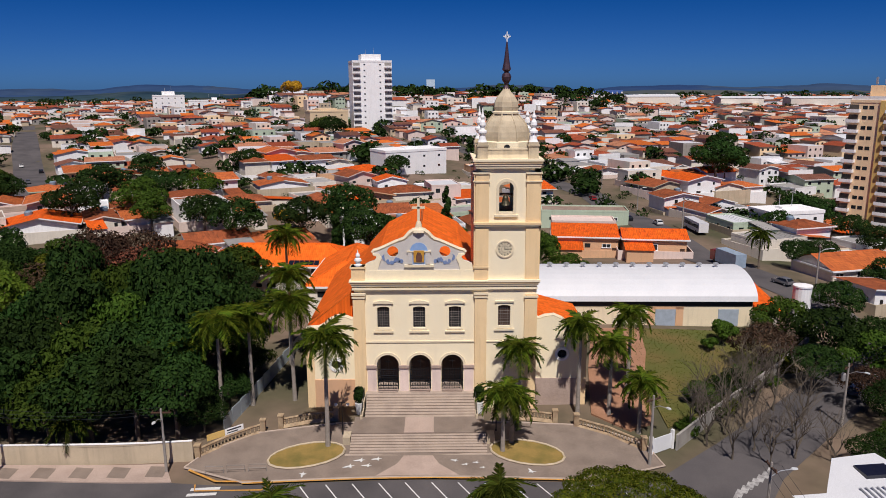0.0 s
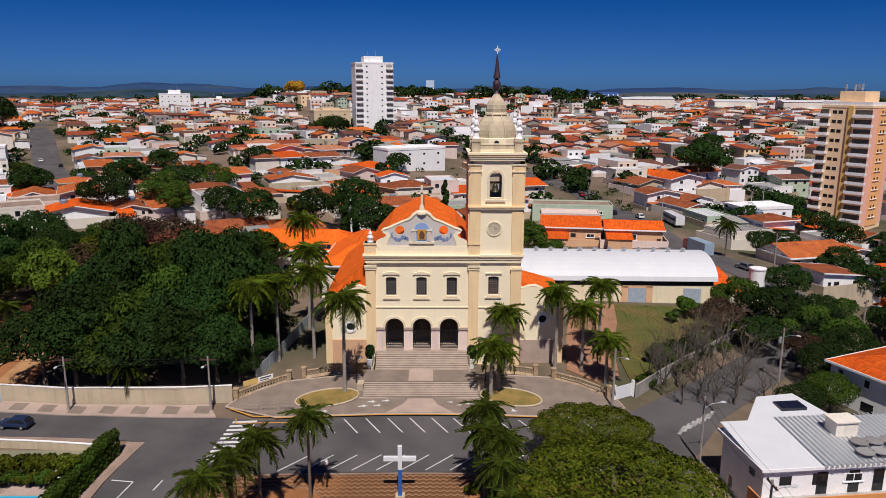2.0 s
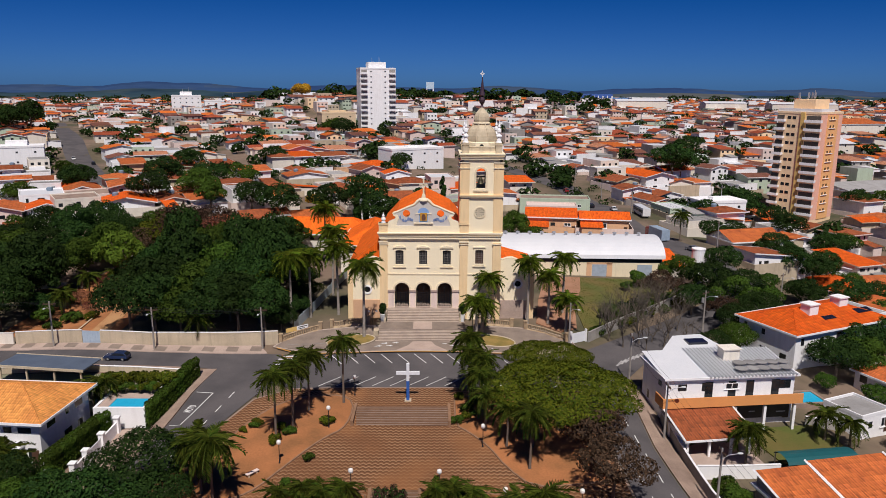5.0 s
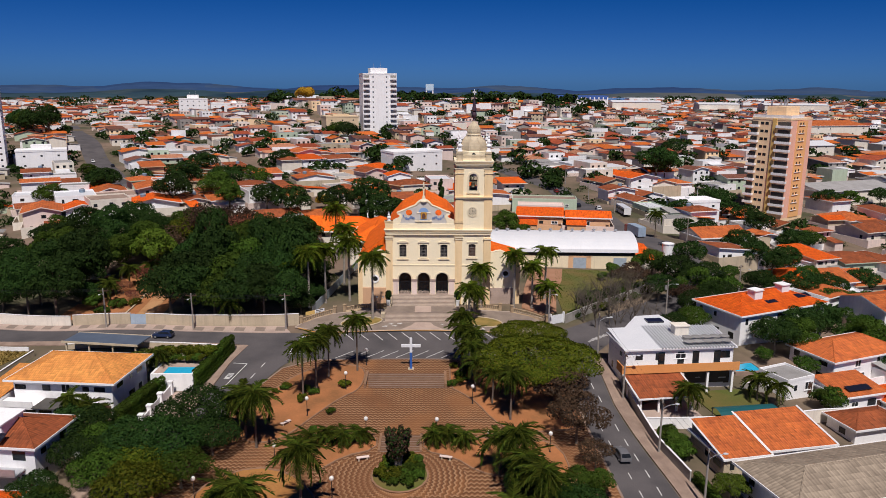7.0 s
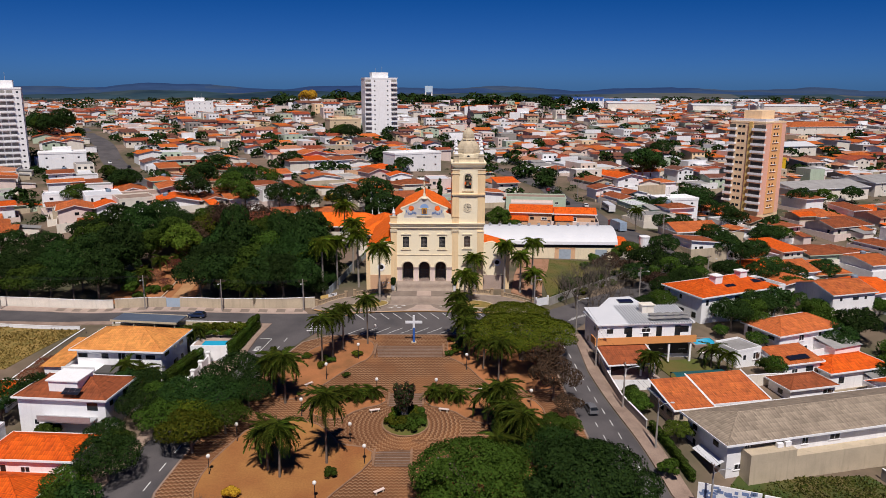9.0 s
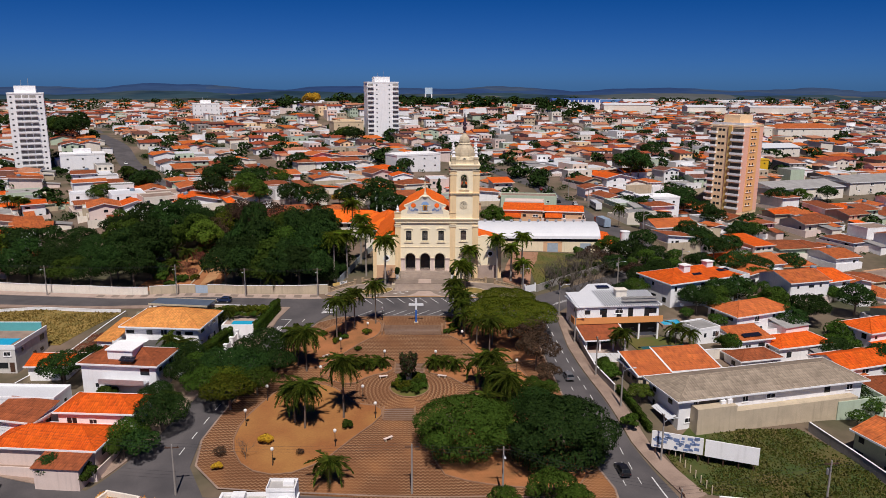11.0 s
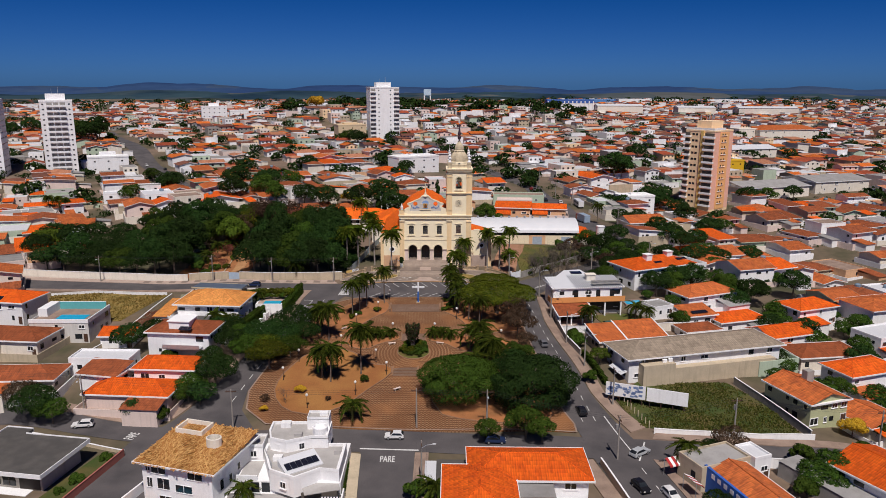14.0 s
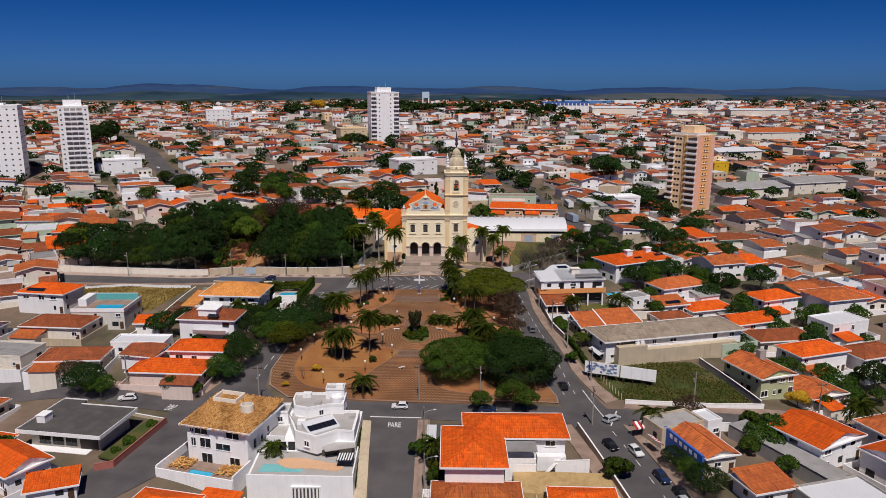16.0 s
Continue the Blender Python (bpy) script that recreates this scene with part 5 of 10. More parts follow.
def roof_solid(kind, w, d, eave, rise, over=0.55, thick=0.14):
    """Roof slopes over a w x d plan, with eave boards."""
    s, a, b = Solid(), w / 2 + over, d / 2 + over
    if kind == "hip":
        r = max(0.3, (w - d) / 2) if w >= d else 0
        q = max(0.3, (d - w) / 2) if d > w else 0
        if w >= d:
            p0, p1 = (-r, 0, eave + rise), (r, 0, eave + rise)
            s.slope([(-a, -b, eave), (a, -b, eave), p1, p0]); s.slope([(a, b, eave), (-a, b, eave), p0, p1])
            s.slope([(a, -b, eave), (a, b, eave), p1]); s.slope([(-a, b, eave), (-a, -b, eave), p0])
        else:
            p0, p1 = (0, -q, eave + rise), (0, q, eave + rise)
            s.slope([(a, -b, eave), (a, b, eave), p1, p0]); s.slope([(-a, b, eave), (-a, -b, eave), p0, p1])
            s.slope([(-a, -b, eave), (a, -b, eave), p0]); s.slope([(a, b, eave), (-a, b, eave), p1])
    elif kind == "gable":
        p = [(-a, 0, eave + rise), (a, 0, eave + rise)]
        s.slope([(-a, -b, eave), (a, -b, eave), p[1], p[0]]); s.slope([(a, b, eave), (-a, b, eave), p[0], p[1]])
    elif kind == "gabled":
        p = [(0, -b, eave + rise), (0, b, eave + rise)]
        s.slope([(a, -b, eave), (a, b, eave), p[1], p[0]]); s.slope([(-a, b, eave), (-a, -b, eave), p[0], p[1]])
    elif kind == "mono":
        s.slope([(-a, -b, eave), (a, -b, eave), (a, b, eave + rise), (-a, b, eave + rise)])
    return s


def gable_walls(s, kind, w, d, eave, rise, over=0.55):
    """Adds to a wall what closes it up to the underside of its roof."""
    a, b = w / 2, d / 2
    if kind == "gable":
        for x, sg in ((-a, -1), (a, 1)):
            s.poly([(x, -b, eave), (x, b, eave), (x, 0, eave + rise - 0.06)][::sg])
    elif kind == "gabled":
        for y, sg in ((-b, 1), (b, -1)):
            s.poly([(-a, y, eave), (a, y, eave), (0, y, eave + rise - 0.06)][::sg])
    elif kind == "mono":
        z0, z1 = eave + rise * over / (d + 2 * over) - 0.05, eave + rise * (d + over) / (d + 2 * over) - 0.05
        s.poly([(a, b, eave), (-a, b, eave), (-a, b, z1), (a, b, z1)])
        s.poly([(a, -b, eave), (a, b, eave), (a, b, z1), (a, -b, z0)]); s.poly([(-a, b, eave), (-a, -b, eave), (-a, -b, z0), (-a, b, z1)])
        s.poly([(-a, -b, eave), (a, -b, eave), (a, -b, z0), (-a, -b, z0)])
    return s


def eave_board(w, d, eave, over=0.55):
    a, b = w / 2 + over, d / 2 + over
    s = Solid()
    for x0, y0, x1, y1 in ((-a - 0.12, -b - 0.12, a + 0.12, -b), (-a - 0.12, b, a + 0.12, b + 0.12), (-a - 0.12, -b, -a, b), (a, -b, a + 0.12, b)):
        s.box(x0, y0, eave - 0.24, x1, y1, eave + 0.08)
    s.poly([(-a, b, eave - 0.02), (a, b, eave - 0.02), (a, -b, eave - 0.02), (-a, -b, eave - 0.02)])
    return s


def ridge_caps(kind, w, d, eave, rise, over=0.55):
    a, b, top = w / 2 + over, d / 2 + over, eave + rise
    s = Solid()
    r = max(0.3, (w - d) / 2) if w >= d else 0
    q = max(0.3, (d - w) / 2) if d > w else 0
    if kind == "hip":
        e0, e1 = ((-r, 0, top), (r, 0, top)) if w >= d else ((0, -q, top), (0, q, top))
        s.tube([e0, e1], 0.13, 5)
        for x, y in ((-a, -b), (a, -b), (a, b), (-a, b)):
            e = e0 if ((x < 0) if w >= d else (y < 0)) else e1
            s.tube([(x, y, eave), e], 0.11, 5)
    elif kind == "gable":
        s.tube([(-a, 0, top), (a, 0, top)], 0.13, 5)
    elif kind == "gabled":
        s.tube([(0, -b, top), (0, b, top)], 0.13, 5)
    return s


def eave_lines(s, kind, w, d, eave, rise, over):
    """White boards along the eaves and up the verges of a roof, kept in the wall's mesh."""
    a, b, t = w / 2 + over, d / 2 + over, 0.22
    if kind in ("hip", "gable", "mono"):
        s.box(-a - 0.05, -b - 0.06, eave - t, a + 0.05, -b, eave + 0.06)
    if kind in ("hip", "gabled"):
        s.box(-a - 0.06, -b, eave - t, -a, b, eave + 0.06); s.box(a, -b, eave - t, a + 0.06, b, eave + 0.06)
    if kind == "gabled":
        for sx in (-1, 1):
            s.poly([(sx * a, -b - 0.03, eave - t), (0, -b - 0.03, eave + rise - t), (0, -b - 0.03, eave + rise + 0.06), (sx * a, -b - 0.03, eave + 0.06)][::-sx])
    if kind in ("gable", "mono"):
        for sx in (-1, 1):
            x, y1 = sx * (a + 0.03), 0 if kind == "gable" else b
            s.poly([(x, -b, eave - t), (x, y1, eave + rise - t), (x, y1, eave + rise + 0.06), (x, -b, eave + 0.06)][::sx])
    return s


BASES = []
def house(x, y, w, d, rot, eave, roof="hip", tile=TILE, wall=WHITE, rise=None, label="white house with an orange tile roof", floors=None, nwin=3, sides="flr", over=0.55, name="house", board=WHITE, z=None, group="", tank=False, door=True, reg=True, yard=0.0, yard_h=1.8, yard_m=None, annex=0):
    yard_m = yard_m or (WHITE if int(abs(x * 7 + y * 3)) % 3 else CEMENT)
    z = land(x, y) if z is None else z
    if reg:
        BASES.append((x, y, max(w, d) / 2 + 2.5))
    h = thing(name, label, "house", pose(x, y, z, 0, 0, rot), group)
    rise = rise if rise is not None else min(w, d) * 0.2
    floors = floors or (2 if eave > 4.8 else 1)
    body = gable_walls(Solid().box(-w / 2, -d / 2, -3.2, w / 2, d / 2, eave), roof, w, d, eave, rise, over)
    part("wall", body if reg or roof == "flat" else eave_lines(body, roof, w, d, eave, rise, over), wall, h)
    if yard and reg and not annex:
        annex = 1 + int(abs(x * 3 + y)) % 4
    if roof == "flat":
        t = 0.45
        p = Solid()
        for q in ((-w / 2 - .03, -d / 2 - .03, w / 2 + .03, -d / 2 + .2), (-w / 2 - .03, d / 2 - .2, w / 2 + .03, d / 2 + .03), (-w / 2 - .03, -d / 2 + .2, -w / 2 + .2, d / 2 - .2), (w / 2 - .2, -d / 2 + .2, w / 2 + .03, d / 2 - .2)):
            p.box(q[0], q[1], eave - 0.05, q[2], q[3], eave + t)
        part("parapet", p, wall, h)
        part("roof", Solid().box(-w / 2 + 0.2, -d / 2 + 0.2, eave + 0.003, w / 2 - 0.2, d / 2 - 0.2, eave + 0.08), tile, h)
    else:
        part("roof", roof_solid(roof, w, d, eave, rise, over), tile, h)
        if reg:
            part("eave_board", eave_board(w, d, eave, over), board, h)
        if roof != "mono" and reg:
            part("ridge_tiles", ridge_caps(roof, w, d, eave, rise, over), tile, h)
    for f in range(floors):
        zz = (f + 0.55) * eave / floors
        windows(h, w, d, zz, sides, nwin, framed=reg)
    if door:
        part("door", DOOR_LEAF, None, h, at=pose(w * 0.5 - 0.9, -d / 2 - 0.002, 0))
    if yard:
        a, b, c, e = -w / 2 - yard, -d / 2 - yard * 1.3, w / 2 + yard * 0.8, d / 2 + yard * 0.8
        y = Solid()
        for q in ((a, b, c, b + 0.2), (a, e - 0.2, c, e), (a, b + 0.2, a + 0.2, e - 0.2), (c - 0.2, b + 0.2, c, e - 0.2)):
            y.box(q[0], q[1], -3.0, q[2], q[3], yard_h)
        part("yard_wall", y, yard_m, h)
        if reg:
            part("yard_paving", Solid().box(a + 0.2, b + 0.2, -3.0, c - 0.2, e - 0.2, 0.16), PAVE, h)
    if annex:
        s1 = -1 if annex % 2 else 1
        aw, ad = w * 0.42, d * 0.55
        part("annex", Solid().box(-aw / 2, -ad / 2, -3, aw / 2, ad / 2, 2.6), wall, h, at=pose(s1 * w * 0.28, -d / 2 - ad / 2 + 0.02, 0))
        part("annex_roof", roof_solid("mono", aw, ad, 2.62, 0.9, 0.35), [TILE2, TILE3, GREYMETAL, TILE][annex % 4], h, at=pose(s1 * w * 0.28, -d / 2 - ad / 2 + 0.02, 0))
    if tank:
        part("water_tank", TANK, None, h, at=pose(w * 0.2, d * 0.2, eave + (0.08 if roof == "flat" else rise * 0.55)))
    return h


def garden_wall(pts, height, material, label, thick=0.22, cap=WHITE):
    w = thing("garden_wall", label, "wall", Matrix(), kind="structure")
    s, c = Solid(), Solid()
    for a, b in zip(pts, pts[1:]):
        a, b = Vector(a), Vector(b)
        n = max(1, int((b - a).length / 3.0))
        d = Vector((b.y - a.y, a.x - b.x)).normalized() * thick / 2
        for i in range(n):
            p, q = a.lerp(b, i / n), a.lerp(b, (i + 1) / n)
            zp, zq = land(p.x, p.y), land(q.x, q.y)
            for sol, lo, hi, k in ((s, -1.2, height, 1.0), (c, height, height + 0.09, 1.35)):
                e = d * k
                P = [(p.x + e.x, p.y + e.y, zp), (q.x + e.x, q.y + e.y, zq), (q.x - e.x, q.y - e.y, zq), (p.x - e.x, p.y - e.y, zp)]
                L, H = [(u, v, t + lo) for u, v, t in P], [(u, v, t + hi) for u, v, t in P]
                sol.poly(H); sol.poly(L[::-1])
                for j in range(4):
                    m = (j + 1) % 4
                    sol.poly([L[j], L[m], H[m], H[j]])
    part("wall", s, material, w); part("coping", c, cap, w)
    return w


def pool(x, y, w, d, rot, z, label="blue swimming pool with a pale rim"):
    p = thing("swimming_pool", label, "swimming pool", pose(x, y, z, 0, 0, rot))
    rim = Solid()
    for q in ((-w / 2 - .5, -d / 2 - .5, w / 2 + .5, -d / 2), (-w / 2 - .5, d / 2, w / 2 + .5, d / 2 + .5), (-w / 2 - .5, -d / 2, -w / 2, d / 2), (w / 2, -d / 2, w / 2 + .5, d / 2)):
        rim.box(q[0], q[1], -0.9, q[2], q[3], 0.1)
    part("rim", rim, PAVE, p)
    part("water", Solid().box(-w / 2, -d / 2, -0.9, w / 2, d / 2, -0.02), POOLWATER, p)
    return p


def solar(parent, x, y, z, n, m, tilt=18, rot=0):
    s = Solid().box(0.03, 0.03, 0, 0.97, 1.57, 0.04).mesh("solar_panel", SOLAR)
    base = pose(x, y, z, 0, 0, rot) @ pose(0, 0, 0, tilt, 0, 0)
    for i in range(n):
        for j in range(m):
            part("solar_panel", s, None, parent, at=base @ pose(i, 1.6 * j, 0.08))


# --- west of the plaza
h = house(-56.4, -43.0, 16.4, 11.4, -5, 6.2, "hip", TILE4, WHITE, 2.6, "white two-storey house with a sandy tile hip roof", nwin=5, over=0.9)
part("balcony", Solid().box(-9.4, -9.2, 2.6, 6, -5.72, 2.9).box(-9.4, -9.25, 2.9, -3, -9.1, 3.9), WHITE, h)
# Flat dark sheet painted as the shade of the veranda.
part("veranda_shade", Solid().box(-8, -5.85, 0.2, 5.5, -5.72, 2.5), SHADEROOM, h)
part("porch_roof", Solid().box(-3, -9.6, 2.92, 4.5, -5.72, 3.05), DARKSLAB, h)
for u in range(6):
    part("porch_post", Solid().box(-7.8 + 2.6 * u, -9.1, -1, -7.5 + 2.6 * u, -8.8, 2.6), WHITE, h)
part("annex", Solid().box(-13.5, -8, -3, -9.5, 4, 3.4), WHITE, h)
part("annex_roof", Solid().slope([(-14, -8.5, 3.4), (-9.5, -8.5, 3.4), (-9.5, 4.5, 4.6), (-14, 4.5, 4.6)]), TILE4, h)
h = house(-57.8, -63.5, 15, 9, -6, 6.2, "hip", TILE2, WHITE, 1.8, "white two-storey house with a brown tile roof and roof terrace", nwin=3)
part("roof_block", Solid().box(-2.5, -3.5, 5.5, 2.5, 1, 8.6).box(-2.8, -3.8, 8.6, 2.8, 1.3, 8.8), WHITE, h)
part("balcony", Solid().box(-3, -6.6, 2.8, 6, -4.4, 3.0).box(-3, -6.65, 3.0, 6, -6.55, 3.9), ALU, h)
solar(h, 0.5, -5.2, 7.0, 3, 1)
house(-62.3, -84.6, 18, 8.5, -5, 3.6, "hip", TILE, PINKISH, 2.0, "pink single-storey house with a bright orange hip roof", nwin=4, yard=1.6, yard_h=1.0, yard_m=PINKISH)
house(-57.4, -76.4, 13.5, 7.5, -4, 4.0, "hip", TILE, WHITE, 1.8, "white house with a bright orange hip roof", nwin=3)
house(-73.9, -72.4, 14, 6, -2, 3.9, "flat", WHITEMETAL, WHITE, 0, "white house with a flat roof", nwin=3)
house(-71, -79, 9, 6, -12, 3.8, "mono", TILE2, WHITE, 1.2, "white outbuilding with a red-brown roof", nwin=2)
house(-101.8, -58.7, 17, 9.5, -6, 4.2, "hip", TILE2, OFFWHITE, 2, "house with a red-brown hip roof", nwin=4, yard=2.2)
house(-88, -80, 15, 8.5, 3, 3.6, "hip", TILE2, OFFWHITE, 1.8, "house with a brown tile roof behind trees", nwin=3, yard=2.2)
h = house(-93.5, -47.5, 15, 13, 0, 5.2, "flat", PAVE, PALEWALL, 0, "pale grey house with a rooftop pool", nwin=3)
part("parapet", Solid().box(-7.6, -6.6, 5.0, 7.6, -6.32, 6.0).box(7.32, -6.32, 5.0, 7.6, 6.6, 6.0).box(-7.6, 5.02, 5.0, 7.3, 5.2, 7.3), WHITE, h, "white parapet round a roof pool")
part("pool_wall", Solid().box(-5, -6.3, 5.0, 7.3, -6.1, 5.9).box(7.1, -6.3, 5, 7.3, 5, 5.9).box(-5, 4.8, 5, 7.3, 5, 7.2), POOLTILE, h, "turquoise tiled pool wall")
part("pool_water", Solid().box(-2.0, -5.0, 5.0, 5.5, -0.5, 5.35), POOLWATER, h, "bright blue pool water")
part("stair_tower", Solid().box(-7.4, -2, 5, -5, 5, 7.4), WHITE, h)
h = house(-114, -38.8, 15, 10, -10, 6.0, "hip", TILE, WHITE, 2, "white two-storey house with solar panels on its orange roof", nwin=3)
solar(h, -5, -4.5, 6.3, 6, 1, 22)
house(-77.4, -54.5, 8, 7, 0, 3.2, "gable", TILE, WHITE, 1.4, "small white house with an orange roof", nwin=2)
h = house(-72.4, -111.2, 15.5, 10.5, -10, 3.6, "flat", DARKSLAB, OFFWHITE, 0, "low house with a wide dark flat roof on a white fascia", nwin=0, sides="", over=0.8, door=False)
part("roof_slab", Solid().box(-9.4, -7.2, 3.6, 9.2, 6.2, 4.1).box(-9.4, 6.2, 3.6, -4, 8.2, 4.1), DARKSLAB, h)
part("fascia", Solid().box(-9.5, -7.35, 3.5, 9.35, -7.2, 4.3).box(9.2, -7.2, 3.5, 9.35, 6.3, 4.3).box(-9.55, -7.2, 3.5, -9.4, 8.3, 4.3).box(-4, 6.2, 3.5, 9.2, 6.35, 4.3).box(-9.4, 8.2, 3.5, -4, 8.35, 4.3), WHITE, h)
part("roof_box", Solid().box(-7.5, -3.5, 4.1, -5.6, -1.0, 5.6).box(-7.6, -3.6, 5.6, -5.5, -0.9, 5.75), WHITE, h)
for u in (-4.6, -1.6, 1.4):
    g = part("window", Solid().box(u - 1.25, -5.32, 0.5, u + 1.25, -5.27, 3.0), GLASS, h, "tall dark glazed opening")
    part("mullion", Solid().box(u - 0.05, -5.36, 0.5, u + 0.05, -5.32, 3.0), BROWNWOOD, g)
# Dark sheets painted as shade; porch and undercroft are not hollow.
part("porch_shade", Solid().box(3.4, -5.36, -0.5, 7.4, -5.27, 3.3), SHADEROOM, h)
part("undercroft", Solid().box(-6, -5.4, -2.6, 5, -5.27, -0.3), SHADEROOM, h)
part("front_slab", Solid().box(-8.5, -7.4, -0.3, 6, -5.3, 0.1), WHITE, h)
garden_wall([(-56.6, -105.5), (-58.2, -114), (-60.2, -124.5), (-63.4, -126)], 1.5, RUSTWALL, "red-pink painted garden wall along the street", cap=RUSTWALL)
bed("garden_strip", [(-57.5, -106.5), (-59.2, -115), (-61, -123), (-64.5, -121.5), (-62.3, -112), (-60.6, -105.5)], ROUGHGRASS, "strip of garden with low plants", "garden", lift=0.9)
house(-77, -129.0, 12, 8, -34, 4.6, "gable", TILE, WHITE, 2, "white house with an orange gable roof", nwin=3, yard=2.2)
house(-67, -134.0, 8, 5, 20, 2.8, "mono", TILE, WHITE, 0.9, "carport with an orange tile roof", nwin=1)
house(-90, -120, 12, 9, -16, 4.2, "hip", TILE, WHITE, 2, "white house with an orange hip roof", nwin=3, yard=2.2)
house(-45.6, -140.2, 11, 8.5, -14, 3.4, "hip", TILE, WHITE, 2.0, "white house with a bright orange hip roof below a terrace", nwin=2)
house(-36.6, -139.6, 6.5, 8, -14, 3.4, "mono", TILE, WHITE, 1.2, "white outbuilding with an orange roof below a terrace", nwin=1)
house(-104, -100, 14, 10, -12, 3.8, "hip", TILE3, OFFWHITE, 2, "house with a faded orange roof", nwin=3, yard=2.2)
house(-107, -75, 13, 10, -8, 3.8, "flat", GREYMETAL, OFFWHITE, 2, "low warehouse with grey roof", nwin=3, yard=2.2)
house(-125, -62, 14, 11, -8, 4.0, "gable", TILE3, WHITE, 2, "house with a faded orange roof", nwin=3, yard=2.2)
house(-128, -90, 13, 10, -10, 4.0, "hip", TILE2, WHITE, 2, "house with a brown tile roof", nwin=3, yard=2.2)
garden_wall([(-84, -96.5), (-70, -100), (-57, -104.5)], 0.7, CEMENT, "low cement front garden wall")

# corner pool garden beside the side street
TZ = land(-41, -38) + 3.0
ter = thing("pool_terrace", "white walled raised pool terrace", "terrace", pose(-42.9, -35.2, TZ, 0, 0, 0))
part("front_wall", Solid().box(-3.4, -4.0, -4.5, 3.6, -3.6, 0.1), WHITE, ter)
part("side_wall", Solid().box(3.2, -3.6, -4.5, 3.6, 4.6, 0.1).box(-3.8, -4.0, -4.5, -3.4, 4.6, 0.1), WHITE, ter)
part("paving", Solid().box(-3.4, -0.3, -4, 3.2, 4.6, -0.05).box(-3.4, -3.6, -4, -1.9, -0.3, -0.05), PINKPAVE, ter)
part("pool_water", Solid().box(-1.9, -3.6, -4, 3.2, -0.3, -0.12), POOLWATER, ter, "bright blue pool water")
gate = thing("driveway_gate", "white gate posts and sliding gate of a driveway", "gate", pose(-42.7, -49, land(-42.7, -49), 0, 0, 90))
for u in (-4.6, -1.2, 3.4, 8.2):
    part("post", Solid().box(u - 0.35, -0.35, -1.5, u + 0.35, 0.35, 2.6).box(u - 0.45, -0.45, 2.6, u + 0.45, 0.45, 2.75), WHITE, gate)
for k in range(10):
    part("gate_panel", Solid().box(-0.8 + 0.4 * k, -0.05, 0.1, -0.44 + 0.4 * k, 0.05, 2.1), CROSSWHITE, gate)
for u0, u1 in ((3.75, 7.85), (-4.25, -1.55)):
    part("low_wall", Solid().box(u0, -0.12, -1.5, u1, 0.12, 2.0), WHITE, gate)
bed("driveway", [(-39.5, -40), (-39.4, -45), (-41, -52), (-43, -52), (-43.4, -40)], PINKPAVE, "pale paved driveway", "driveway", lift=0.25)
carport = thing("carport", "flat blue-grey carport roof on posts beside the road", "carport", pose(-60.5, -24.2, land(-60, -24), 0, 0, -8))
part("roof", Solid().box(-7.5, -2.6, 2.4, 7.5, 2.6, 2.6), mat("blue_grey_sheet", (0.10, 0.13, 0.18), 0.6, (0.07, 0.09, 0.13), 0.4, 0.6, 0.05), carport)
part("fascia", Solid().box(-7.7, -2.75, 2.3, 7.7, -2.6, 2.7).box(-7.7, 2.6, 2.3, 7.7, 2.75, 2.7), CEMENT, carport)
for u in (-7, -2.4, 2.4, 7):
    part("post", Solid().box(u - 0.12, -2.4, -2, u + 0.12, -2.16, 2.4), CEMENT, carport)
bed("side_yard", [(-73, -22), (-54, -24), (-40, -24), (-39, -31), (-46, -31), (-50, -35), (-70, -36)], mat("pale_green_yard", (0.24, 0.23, 0.15), 0.98, (0.17, 0.17, 0.11), 0.15, 0.8, 0.3, fine=5), "pale paved and grassy yard", "yard", lift=0.15)
garden_wall([(-38.9, -24), (-70, -21.6)], 1.0, CEMENT, "low cement wall along the street")
garden_wall([(-46.2, -53.5), (-49, -62)], 1.8, WHITE, "white garden wall")
garden_wall([(-75, -24), (-82, -62)], 1.2, CEMENT, "pale wall along an empty lot")
bed("empty_lot", [(-77, -22), (-100, -19), (-112, -22), (-104, -40), (-84, -40)], DRYGRASS, "empty lot with dry yellow grass", "lot", lift=0.15)
garden_wall([(-112, -21.5), (-100, -18.6), (-77.5, -21.2)], 0.7, WHITE, "low white wall round an empty lot")

# long street wall of the grove
garden_wall([(-140, 1.2), (-92.5, -4.2), (-75.5, -8.0)], 2.3, OFFWHITE, "long cream street wall")
garden_wall([(-75, -8.1), (-62, -9.6)], 2.5, CEMENT, "long pale grey street wall")
garden_wall([(-58.5, -10.1), (-49.2, -11.5), (-26, -11.2)], 2.5, CEMENT, "long pale grey street wall")
g = thing("street_gate", "pale blue metal sheet gate in the street wall", "gate", pose(-60.2, -9.85, land(-60, -10), 0, 0, -6.5), kind="structure")
for k in range(7):
    part("panel", Solid().box(-1.75 + 0.5 * k, -0.06, 0, -1.27 + 0.5 * k, 0.04, 2.35), mat("pale_blue_sheet", (0.42, 0.52, 0.62), 0.5, (0.36, 0.45, 0.55), 1, 0.5, 0.0) if k == 0 else g.children[0].data.materials[0], g)

